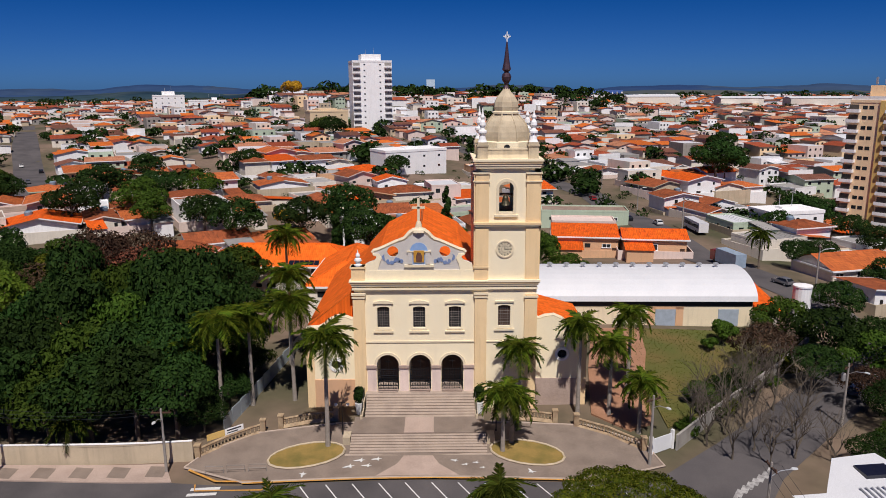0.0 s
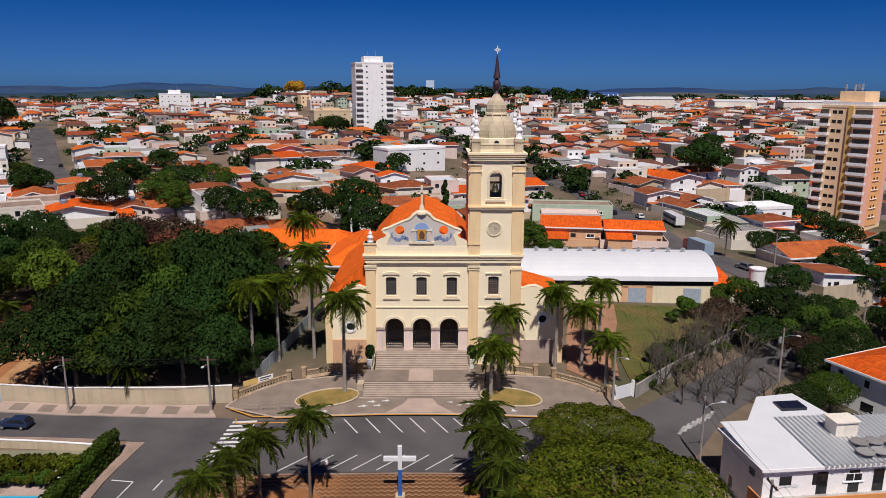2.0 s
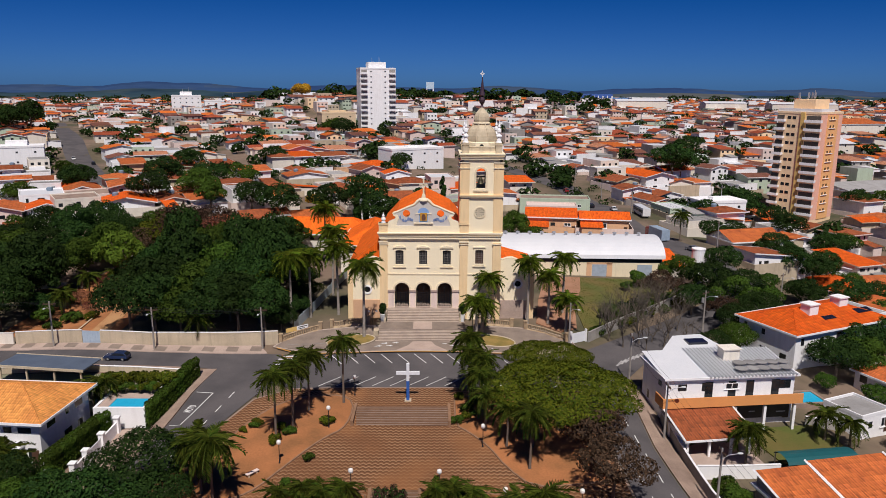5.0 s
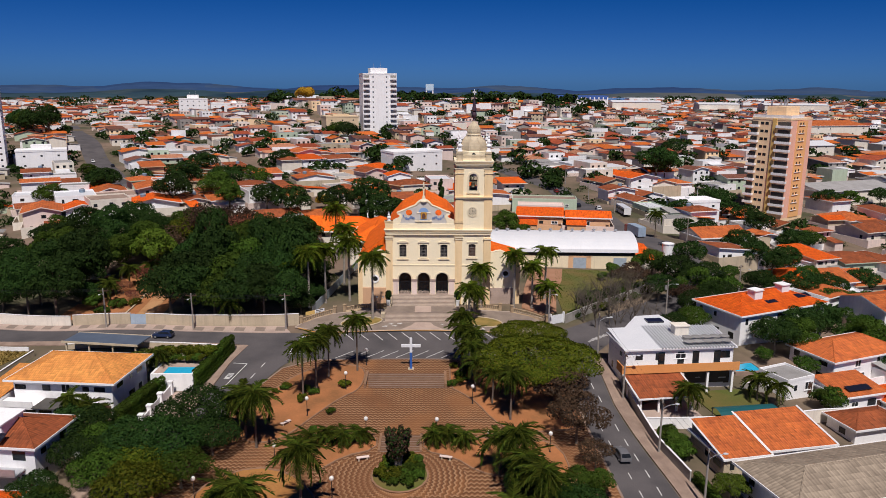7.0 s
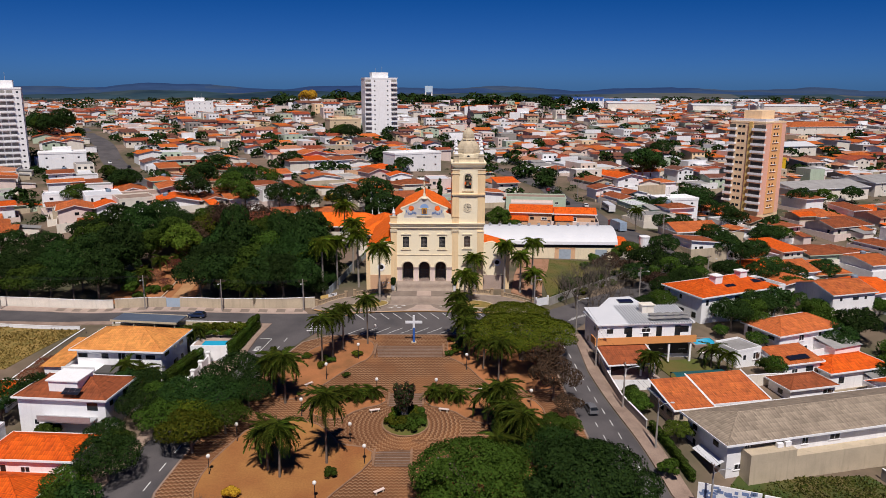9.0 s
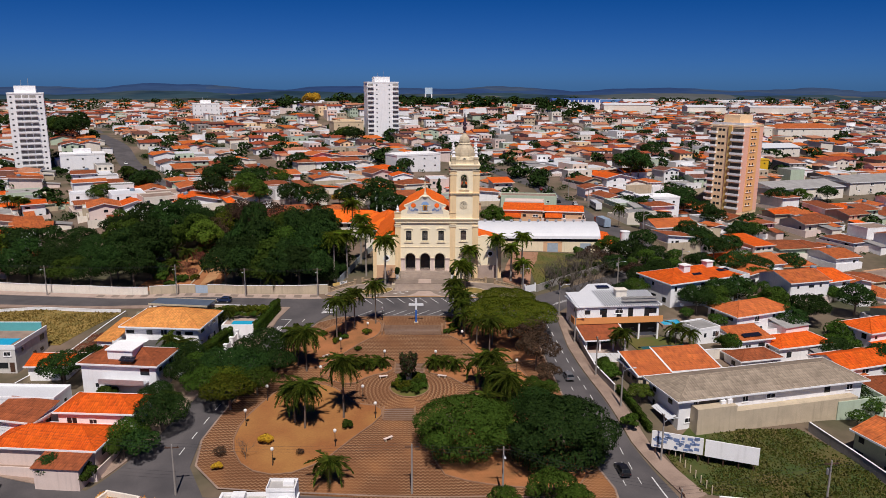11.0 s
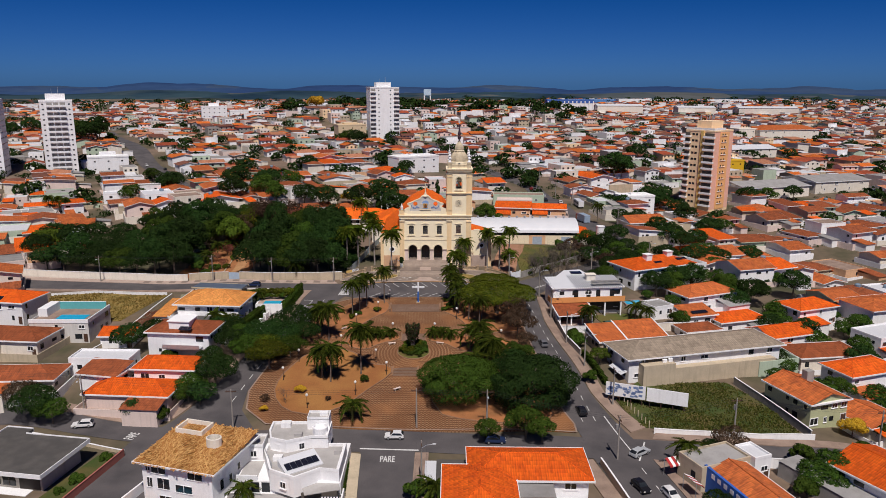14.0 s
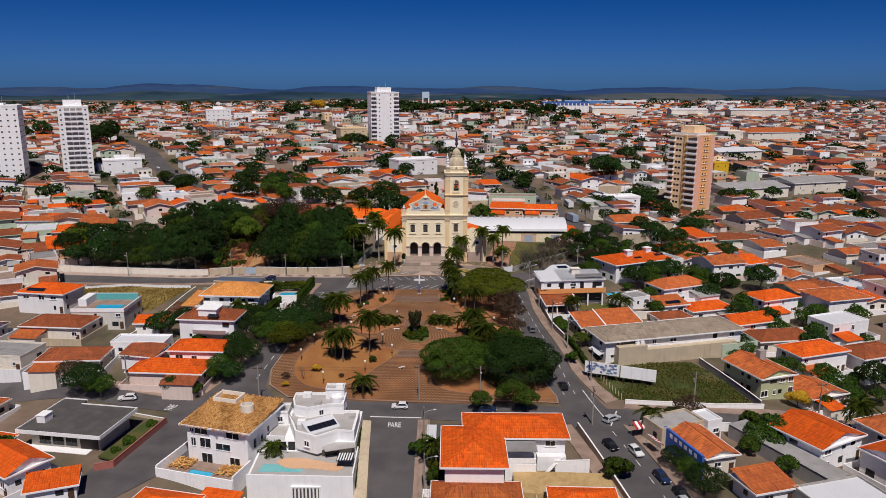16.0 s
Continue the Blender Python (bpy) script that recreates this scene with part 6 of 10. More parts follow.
# --- south-west corner block
h = house(-38.2, -117.6, 13.0, 14.2, -17, 8.2, "mono", STRAW, WHITE, 0.9, "white three-storey house with a ragged straw-coloured tile roof", floors=3, nwin=0, sides="", over=1.0, door=False)
h.scale = (1.03, 0.88, 1.0)
r = random.Random(12)
loose = Solid()
for k in range(3300):
    u, v = r.uniform(-7.4, 7.4), r.uniform(-8.2, 8.0)
    q = Vector((u, v, 8.2 + 0.9 * (v + 8.1) / 16.2 + 0.05))
    a = radians(75 + 35 * math.sin(u * 0.9 + v * 0.4) + r.gauss(0, 22))
    d, e = Vector((math.cos(a), math.sin(a), 0.055 + r.uniform(-0.02, 0.28))) * r.uniform(0.3, 0.7), Vector((-math.sin(a), math.cos(a), r.uniform(-0.3, 0.3))) * 0.085
    loose.poly([q - d - e, q + d - e, q + d + e, q - d + e]).poly([q - d + e, q + d + e, q + d + e * 1.2 - Vector((0, 0, 0.1)), q - d + e * 1.2 - Vector((0, 0, 0.1))])
part("loose_tiles", loose, LOOSETILE, h, "jumbled pale straw-coloured roof tiles")
for u, z, w, t in ((-3.4, 7.0, 2.6, 1.5), (3.4, 6.9, 2.6, 1.5), (-2.6, 4.5, 2.2, 1.9), (1.2, 4.1, 3.0, 1.3), (-5.2, 4.4, 0.9, 1.7), (-2.4, 1.2, 2.2, 2.0), (3.6, 1.3, 2.0, 1.6), (-5.4, 6.9, 0.7, 0.7)):
    w_ = part("window", Solid().box(u - w / 2, -7.14, z - t / 2, u + w / 2, -7.095, z + t / 2), GLASS, h)
    part("window_frame", Solid().box(u - w / 2 - 0.08, -7.17, z + t / 2, u + w / 2 + 0.08, -7.095, z + t / 2 + 0.08).box(u - 0.04, -7.16, z - t / 2, u + 0.04, -7.14, z + t / 2).box(u - w / 2 - 0.12, -7.25, z - t / 2 - 0.1, u + w / 2 + 0.12, -7.095, z - t / 2), WHITE, w_)
for v, z, w, t in ((-4, 4.4, 1.0, 1.8), (-1, 4.2, 0.8, 1.5), (2, 5, 0.8, 1.2), (-3, 1.4, 1.0, 1.8)):
    part("window", Solid().box(6.495, v - w / 2, z - t / 2, 6.54, v + w / 2, z + t / 2), GLASS, h)
part("roof_hatch", Solid().box(-6.3, 3.2, 8.4, -1.0, 3.5, 9.7).box(-6.3, 7.0, 8.4, -1.0, 7.3, 9.9).box(-6.3, 3.5, 8.4, -6.0, 7.0, 9.8).box(-1.3, 3.5, 8.4, -1.0, 7.0, 9.8), OFFWHITE, h)
# A dark disc stands in for the shade down the vent.
part("round_vent", Solid().lathe([(1.35, 8.4), (1.35, 10.2), (1.1, 10.25), (1.05, 9.3), (0.9, 9.2)], 16, 2.6, 1.0), OFFWHITE, h); part("vent_hole", Solid().lathe([(1.0, 9.28), (1.0, 9.34)], 14, 2.6, 1.0), SHADEROOM, h)
part("terrace", Solid().box(-9, -14.5, -3, 6.8, -7.1, 0.3), PAVE, h)
part("terrace_wall", Solid().box(-9.2, -14.8, -3, 7.0, -14.5, 1.6).box(-9.3, -14.5, -3, -9.0, -2, 2.0).box(6.8, -14.5, -3, 7.05, -7.1, 2.2), WHITE, h)
heap = Solid()
for k in range(420):
    u, v = r.choice((r.uniform(-8.5, -4.5), r.uniform(1.5, 6.3))), r.uniform(-11.5, -7.4)
    q = Vector((u, v, 0.4 + r.uniform(0, 0.5)))
    a = r.uniform(0, 6.28)
    d, e = Vector((math.cos(a), math.sin(a), r.uniform(-0.2, 0.2))) * 0.45, Vector((-math.sin(a), math.cos(a), r.uniform(-0.2, 0.2))) * 0.12
    heap.poly([q - d - e, q + d - e, q + d + e, q - d + e])
part("tile_heap", heap, LOOSETILE, h, "heaps of straw-coloured tiles on the terrace")
pool(-42.6, -127.6, 5.0, 2.4, -17, land(-38.2, -117.6) + 0.36)
BX, BY = -22, -119.5
m = thing("house", "white angular modern house with roof terraces and solar panels", "house", pose(BX, BY, land(-22, -119), 0, 0, 0))
BASES.append((-22, -122, 13))
m.scale = (1.0, 1.0, 0.9)
def prism_at(ring, z0, z1):
    return Solid().prism([(x - BX, y - BY) for x, y in ring], z0, z1)
for nm, ring, z0, z1 in (("wall", [(-31, -121), (-13.2, -122), (-13, -108), (-31, -108)], -5, 4.6),
                         ("main_block", [(-27.5, -115), (-25.2, -121.6), (-20.6, -124.2), (-16.6, -121.2), (-13.4, -121.8), (-13.2, -112.5), (-27.5, -112.5)], 3.0, 6.7),
                         ("upper_block", [(-27.4, -110.8), (-26.6, -114), (-23.5, -115.2), (-19.5, -113.4), (-16.4, -113.4), (-16.4, -107.6), (-27.4, -107.6)], 6.0, 8.8),
                         ("stair_tower", [(-20.6, -110.0), (-16.6, -110.0), (-16.6, -107.2), (-20.6, -107.2)], 6.0, 11.0),
                         ("left_wing", [(-31.2, -114.5), (-27.8, -114.5), (-27.8, -110.4), (-31.2, -110.4)], 3, 7.6)):
    part(nm, prism_at(ring, z0, z1), WHITE, m)
    inner = [(0.93 * x + 0.07 * sum(p[0] for p in ring) / len(ring), 0.93 * y + 0.07 * sum(p[1] for p in ring) / len(ring)) for x, y in ring]
    if nm != "wall":
        part("roof_deck", prism_at(inner, z1 - 0.2, z1 + 0.02), DECK, m)
        edge = Solid()
        for p, q, p2, q2 in zip(ring, ring[1:] + ring[:1], inner, inner[1:] + inner[:1]):
            edge.prism([(p[0] - BX, p[1] - BY), (q[0] - BX, q[1] - BY), (q2[0] - BX, q2[1] - BY), (p2[0] - BX, p2[1] - BY)], z1 - 0.1, z1 + 0.55)
        part("parapet", edge, WHITE, m)
part("left_terrace", prism_at([(-30.8, -120.8), (-27.6, -120.8), (-27.6, -114.6), (-30.8, -114.6)], 4.5, 4.62), DECK, m)
part("terrace_rail", prism_at([(-31, -121), (-27.4, -121.2), (-27.4, -120.9), (-31, -120.7)], 4.6, 5.6), WHITE, m)
part("round_stair", Solid().lathe([(1.4, 6), (1.4, 10.4), (1.15, 10.45), (1.1, 9.9), (0.2, 9.88)], 18, -18.0 - BX, -111.6 - BY), WHITE, m)
roof = Solid().slope([(-3.4, -1.7, 0), (3.4, -1.7, 0), (3.4, 2.0, 1.3), (-3.4, 2.0, 1.3)]).poly([(-3.4, -1.7, 0), (-3.4, -1.7, -0.5), (3.4, -1.7, -0.5), (3.4, -1.7, 0)]).poly([(3.4, -1.7, 0), (3.4, -1.7, -0.5), (3.4, 2.0, -0.5), (3.4, 2.0, 1.3)]).poly([(-3.4, 2.0, 1.3), (-3.4, 2.0, -0.5), (-3.4, -1.7, -0.5), (-3.4, -1.7, 0)]).poly([(3.4, 2, 1.3), (3.4, 2, -0.5), (-3.4, 2, -0.5), (-3.4, 2, 1.3)])
part("sloped_roof", roof, WHITEMETAL, m, at=pose(-20.2 - BX, -119.6 - BY, 6.9, 0, 0, 34))
panel = Solid().box(0.03, 0.03, 0, 0.97, 1.57, 0.05).mesh("solar_panel", SOLAR)
for i in range(6):
    part("solar_panel", panel, None, m, at=pose(-20.2 - BX, -119.6 - BY, 7.0, 0, 0, 34) @ pose(-3.0 + i, -1.1, 0.25, 19.4, 0, 0))
part("canopy", Solid().box(-3.0, -1.9, 0, 3.0, 1.9, 0.16), DECK, m, at=pose(-16.4 - BX, -122.8 - BY, 4.3, 0, 0, 16))
# Dark slab painted as shade under the canopy.
part("loggia_shade", prism_at([(-19.6, -123.75), (-14, -122.1), (-14, -121.6), (-19.6, -123)], 1.2, 3.6), SHADEROOM, m)
for x, y, z, a, sx in ((-25.9, -119.2, 5.3, -72, 0.7), (-22.6, -123.2, 5.0, -30, 0.9), (-25.4, -114.35, 7.5, -22, 1.1), (-21, -114.15, 7.6, 24, 0.7), (-29.4, -120.98, 2.6, 0, 1.5), (-18.4, -110.03, 9.4, 0, 0.6), (-29.5, -114.55, 6.2, 0, 0.8), (-21.4, -121.7, 1.6, 0, 1.4)):
    g = part("window", WIN_GLASS, None, m, at=pose(x - BX, y - BY, z, 0, 0, a) @ Matrix.Diagonal((sx, 1.6, 1.15, 1)))
    part("window_frame", WIN_FRAME, None, g)
part("terrace", prism_at([(-32.6, -131.7), (-12.6, -132.7), (-12.6, -121.8), (-32.6, -121)], -6, 2.2), WHITE, m); part("terrace_floor", prism_at([(-32.2, -131.3), (-13, -132.3), (-13, -122.2), (-32.2, -121.4)], 2.0, 2.215), DECK, m)
part("parapet", prism_at([(-32.6, -131.7), (-12.6, -132.7), (-12.6, -132.4), (-32.6, -131.4)], 2.2, 3.0).prism([(-12.85 - BX, -132.4 - BY), (-12.6 - BX, -132.4 - BY), (-12.6 - BX, -121.8 - BY), (-12.85 - BX, -121.8 - BY)], 2.2, 3.4), WHITE, m)
for k in range(4):
    g = part("glass_door", prism_at([(-30.2 + 1.75 * k, -121.25), (-28.75 + 1.75 * k, -121.35), (-28.75 + 1.75 * k, -121.15), (-30.2 + 1.75 * k, -121.05)], 2.3, 4.3), GLASS, m, "tall dark glass door")
    part("door_frame", prism_at([(-28.78 + 1.75 * k, -121.4), (-28.62 + 1.75 * k, -121.4), (-28.62 + 1.75 * k, -121.1), (-28.78 + 1.75 * k, -121.1)], 2.2, 4.4), WHITE, g)
# Solid block whose dark colour imitates the shade of a loggia.
part("corner_loggia", prism_at([(-16.0, -124.9), (-13.6, -124.2), (-13.6, -121.9), (-16.0, -122.4)], 2.25, 4.4), SHADEROOM, m, "solid block coloured dark as a shaded loggia")
part("pergola", prism_at([(-16.2, -128.6), (-13.0, -128.8), (-13.0, -125.4), (-16.2, -125.4)], 4.0, 4.12), IRON, m, "dark slatted pergola")
for k in range(6):
    part("pergola_slat", prism_at([(-16.1 + 0.5 * k, -128.4), (-15.85 + 0.5 * k, -128.4), (-15.65 + 0.5 * k, -125.6), (-15.9 + 0.5 * k, -125.6)], 4.12, 4.2), WHITE, m)
for x, y, z, w, d, h_ in ((-25.3, -118.2, 6.7, 1.6, 1.2, 0.9), (-22.5, -113.2, 8.8, 1.4, 1.1, 0.8), (-25.6, -109.4, 8.8, 1.8, 1.4, 1.0), (-15.0, -116.0, 6.7, 1.3, 1.3, 0.9), (-18.5, -108.6, 11.0, 1.5, 1.0, 0.7)):
    part("roof_unit", prism_at([(x, y), (x + w, y), (x + w, y + d), (x, y + d)], z, z + h_), DECK if w < 1.5 else WHITE, m)
for k in range(7):
    part("rail_post", prism_at([(-27.2 + 0.35 * k, -115.6 - 0.8 * k), (-27.1 + 0.35 * k, -115.6 - 0.8 * k), (-27.1 + 0.35 * k, -115.5 - 0.8 * k), (-27.2 + 0.35 * k, -115.5 - 0.8 * k)], 6.7, 7.9), ALU, m)
part("terrace_deck", prism_at(rounded([(-28.6, -125.8), (-25.5, -128.6), (-21, -128.2), (-15.5, -129.8), (-14.5, -127.2), (-19, -126.0), (-23, -124.4), (-26.5, -124.2)]), 2.2, 2.34), PEACH, m, "curved orange tiled deck")
part("plunge_pool", prism_at([(-31, -129.4), (-22.6, -129.7), (-22.6, -127.2), (-30.4, -126.6)], 2.2, 2.26), mat("pale_turquoise_water", (0.20, 0.55, 0.56), 0.1, (0.26, 0.6, 0.6), 1, 0.4, 0.0), m)
# Dark backing painted as shade behind the slats.
part("vent_grille", Solid().box(-1.9, -12.95, -3.6, 3.0, -12.7, 0.4), SHADEROOM, m)
part("grille_frame", Solid().box(-2.2, -13.1, 0.4, 3.3, -12.6, 0.75).box(-2.2, -13.1, -4.0, -1.9, -12.6, 0.4).box(3.0, -13.1, -4.0, 3.3, -12.6, 0.4), WHITE, m)
for k in range(7):
    part("grille_slat", Solid().box(-1.6 + 0.68 * k, -13.05, -3.6, -1.28 + 0.68 * k, -12.95, 0.4), WHITE, m)
house(-41, -143.5, 17, 6.5, 2, 3.2, "hip", TILE, WHITE, 1.6, "white house with an orange hip roof", nwin=2)
house(-30, -142.5, 5.5, 7, -6, 3.8, "mono", TILE, WHITE, 1.4, "white outbuilding with an orange roof", nwin=1)

# --- south block between the two streets
h = house(18.4, -121.5, 19, 9.5, -1.5, 6.0, "hip", TILE, WHITE, 2.0, "white two-storey house with a large bright orange roof", nwin=3, over=0.8)
part("wing", Solid().box(-13.7, -15.9, -3, -3.1, -2.0, 5.9), WHITE, h)
w = roof_solid("hip", 10.6, 14.6, 6.0, 2.1, 0.8)
part("wing_roof", w, TILE, h, at=pose(-8.4, -8.6, 0.02)); part("eave_board", eave_board(10.6, 14.6, 6.0, 0.8), WHITE, h, at=pose(-8.4, -8.6, 0.02)); part("ridge_tiles", ridge_caps("hip", 10.6, 14.6, 6.0, 2.1, 0.8), TILE, h, at=pose(-8.4, -8.6, 0.02))
part("balcony", Solid().box(-2.3, -9.2, 2.7, 3.4, -4.8, 2.95).box(-2.3, -9.3, 2.95, 3.4, -9.2, 3.9).box(-2.4, -9.3, -3, 3.5, -9.0, 2.7), WHITE, h)
part("balcony_roof", Solid().box(-2.6, -9.4, 5.3, 3.6, -4.9, 5.5), GREYMETAL, h)
for x in (-2.2, 3.2):
    part("balcony_post", Solid().box(x - 0.12, -9.2, 2.9, x + 0.12, -8.96, 5.3), WHITE, h)
part("outer_stair", Solid().poly([(4, -11, 0), (9, -6.5, 2.8), (9, -5.2, 2.8), (4, -9.6, 0)]).box(4, -6.5, -1, 9.5, -5, 2.7), WHITE, h)
part("pergola_roof", Solid().box(-15.5, -1.2, 3.4, -10.2, 5.5, 3.55), DARKSLAB, h)
part("pergola_sheet", Solid().box(-17.5, -1.4, 3.2, -15.5, 5.5, 3.3), WHITEMETAL, h)
single("yard", Solid().box(-9, -3.6, -3, 9, 4, 0.5), mat("dry_thatch_deck", (0.52, 0.36, 0.16), 0.95, (0.40, 0.25, 0.1), 0.8, 0.8, 0.4, fine=5), "straw-coloured deck in a walled yard", "yard", pose(26, -135, land(26, -135) + 1.2, 0, 0, -4))
garden_wall([(32, -129.5), (25.5, -129.2)], 2.6, WHITE, "plain white wall round a yard")
garden_wall([(33, -113), (37, -142)], 1.6, CEMENT, "pale cement yard wall")
house(9.8, -140.5, 15, 8, -2, 4.2, "hip", TILE3, PEACH, 1.8, "peach house with a faded orange roof", nwin=3, yard=2.2)
house(28, -143.5, 11, 7, -3, 4.0, "hip", TILE, WHITE, 1.5, "white house with an orange roof", nwin=2, yard=2.2)

# --- south-east corner
h = house(51.8, -117.4, 10.5, 6.0, 21, 4.2, "flat", GREYMETAL, CEMENT, 0, "corner shop with a grey flat roof", nwin=2, over=0.3)
house(59.0, -116.4, 3.6, 5.0, 20, 4.4, "flat", WHITEMETAL, WHITE, 0, "white boxy annex beside a shop", nwin=1)
h = house(54.8, -126.0, 6.4, 11.4, 15, 3.9, "gabled", TILE3, OFFWHITE, 1.3, "shop with a faded orange roof behind a blue front", nwin=1)
part("shop_front", Solid().box(-4.6, -6.2, -2, -4.1, 6.4, 4.6), BLUEWALL, h, "blue painted shop front")
bars = Solid()
for i in range(6):
    bars.box(-4.64, -4.6 + 1.6 * i, 3.3, -4.6, -3.7 + 1.6 * i, 4.1)
part("sign_bars", bars, WHITE, h)
for k, (x, y) in enumerate(((45.4, -116.2), (46.2, -123))):
    a = thing("awning", "red and white striped shop awning", "awning", pose(x, y, land(x, y) + 3.0, 0, 0, 20 if k == 0 else 105), group="striped awnings")
    for i in range(6):
        part("stripe", Solid().poly([(-1.8 + 0.6 * i, -1.0, -0.5), (-1.2 + 0.6 * i, -1.0, -0.5), (-1.2 + 0.6 * i, 0.6, 0.3), (-1.8 + 0.6 * i, 0.6, 0.3)]).poly([(-1.8 + 0.6 * i, -1.0, -0.8), (-1.2 + 0.6 * i, -1.0, -0.8), (-1.2 + 0.6 * i, -1.0, -0.5), (-1.8 + 0.6 * i, -1.0, -0.5)]), WHITE if i % 2 else mat("red_awning_cloth", (0.45, 0.03, 0.03), 0.8), a)
    part("awning_frame", Solid().tube([(-1.8, 0.6, -3), (-1.8, 0.6, 0.3)], 0.05, 6).tube([(1.8, 0.6, -3), (1.8, 0.6, 0.3)], 0.05, 6), ALU, a)
house(61, -139, 8, 6, 15, 3.2, "mono", TILE3, WHITE, 1.2, "white outbuilding with a faded tile roof", nwin=1)
house(73, -143, 14, 8, 15, 3.0, "flat", WHITEMETAL, GREYWALL, 0, "white sheet roofed shed", nwin=2)
h = house(78.4, -123.2, 12.5, 11, 27, 5.2, "gabled", TILE, WHITE, 2.0, "white house with a large orange gable roof", nwin=3)
house(92, -132, 14, 10, 22, 5.5, "gable", TILE, WHITE, 1.8, "white house with an orange tile roof", nwin=3, yard=2.2)
house(96, -119, 9, 8, 18, 5.6, "hip", TILE3, WHITE, 1.5, "white house with a faded tile roof", nwin=2)
single("long_shed", Solid().slope([(-2.5, -12, 3.0), (2.5, -12, 3.0), (2.5, 12, 3.2), (-2.5, 12, 3.2)]).box(-2.4, -11.9, -2, 2.4, 11.9, 2.95), GREYMETAL, "long narrow shed with a grey sheet roof", "shed", pose(70.5, -127, land(70, -127), 0, 0, 24))
garden_wall([(60, -113.8), (76, -116.5)], 1.9, WHITE, "plain white wall along the street")

# --- east of the plaza
h = house(45.7, -32.0, 20.0, 8.6, 6, 7.0, "mono", WHITEMETAL, WHITE, 0.9, "white modern house with a white metal roof and orange balcony band", nwin=5, over=0.4, floors=2)
part("balcony_floor", Solid().box(-11.2, -6.7, 3.4, 9.9, -4.3, 3.6), DECK, h)
for u in (-3.4, 0.2, 3.0, 7.0):
    part("wide_window", Solid().box(u - 0.6, -4.36, 3.7, u + 0.6, -4.3, 6.2), GLASS, h)
part("balcony_band", Solid().box(-11.3, -6.85, 3.4, 10.0, -6.7, 4.9).box(-11.45, -6.85, 3.4, -11.3, -4, 4.9), ORANGEBAND, h, "orange painted balcony band")
# Dark sheet on the wall, painted as shade below the balcony.
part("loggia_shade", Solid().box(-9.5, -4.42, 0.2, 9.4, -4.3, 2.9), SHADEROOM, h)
for k in range(5):
    part("column", Solid().box(-9.6 + 4.6 * k, -6.6, -2.5, -9.2 + 4.6 * k, -6.2, 3.0), WHITE, h)
ribs = Solid()
for k in range(24):
    ribs.box(-3.6 + 0.58 * k, -5.1, 7.05 + 0.0, -3.45 + 0.58 * k, -4.7, 7.3)
    ribs.poly([(-3.6 + 0.58 * k, -5.0, 7.16), (-3.4 + 0.58 * k, -5.0, 7.16), (-3.4 + 0.58 * k, 5.0, 8.04), (-3.6 + 0.58 * k, 5.0, 8.04)])
part("roof_ribs", ribs, ALU, h)
part("upper_roof", Solid().slope([(-8, 3.4, 7.75), (4, 3.6, 7.75), (2, 10.5, 8.3), (-3, 10, 8.3)]).poly([(-8, 3.4, 7.75), (-8, 3.4, 6), (4, 3.6, 6), (4, 3.6, 7.75)]).poly([(-3, 10, 8.3), (2, 10.5, 8.3), (2, 10.5, 4), (-3, 10, 4)]).poly([(-8, 3.4, 7.75), (-3, 10, 8.3), (-3, 10, 4), (-8, 3.4, 4)]).poly([(4, 3.6, 7.75), (4, 3.6, 4), (2, 10.5, 4), (2, 10.5, 8.3)]), WHITEMETAL, h)
part("skylight", Solid().box(-1.8, 6.4, 7.9, 1.4, 8.4, 8.35), SOLAR, h)
part("roof_tower", Solid().box(1.0, 0.4, 7.2, 3.6, 2.4, 9.2).box(0.8, 0.2, 9.2, 3.8, 2.6, 9.35), OFFWHITE, h)
for k in range(5):
    for j in range(2):
        part("solar_disc", Solid().lathe([(0.95, 7.62 + 0.16 * j + 0.02), (0.95, 7.72 + 0.16 * j)], 14, 2.0 + 1.75 * k + 0.6 * j, -3.2 + 1.9 * j), GREYMETAL, h)
h = thing("garage", "open garage with a red-brown tile roof and white posts", "garage", pose(40.9, -42.4, land(40.9, -42.4), 0, 0, 8))
part("roof", roof_solid("mono", 9.4, 6.2, 2.9, 1.5, 0.5), TILE2, h); part("eave_board", Solid().box(-5.3, -3.72, 2.7, 5.3, -3.6, 2.98), WHITE, h); part("eave_board", Solid().box(-5.2, 3.6, 4.1, 5.2, 3.7, 4.45), WHITE, h)
for u in (-5.25, 5.25):
    part("verge", Solid().tube([(u, -3.6, 3.0), (u, 3.6, 4.5)], 0.16, 4), WHITE, h)
part("back_wall", Solid().box(-4.7, 2.7, -2, 4.7, 3.0, 3.6), CEMENT, h); part("side_wall", Solid().box(-4.7, -3.1, -2, -4.4, 2.7, 2.85), WHITE, h)
part("floor", Solid().box(-4.6, -6.5, -2, 5.2, 2.7, 0.15), PINKPAVE, h)
for u in (-1.4, 1.8, 4.5):
    part("post", Solid().box(u - 0.16, -3.2, 0.1, u + 0.16, -2.88, 2.85), WHITE, h)
pool(61.3, -28.6, 5, 4, 6, land(61, -29) + 0.3)
bed("garden_lawn", [(47.5, -38), (60, -36), (62, -45), (50, -46.5)], LAWN, "small green garden lawn", "lawn", lift=0.2)
garden_wall([(35.9, -37), (36.2, -44), (36.7, -56), (38.4, -66)], 1.7, GREYWALL, "grey garden wall along the pavement", cap=WHITE)
garden_wall([(36.6, -50.5), (48, -49.6)], 1.9, WHITE, "white wall between two gardens")
garden_wall([(60.5, -48.6), (74.3, -43.2)], 2.3, OFFWHITE, "off-white wall between two gardens")
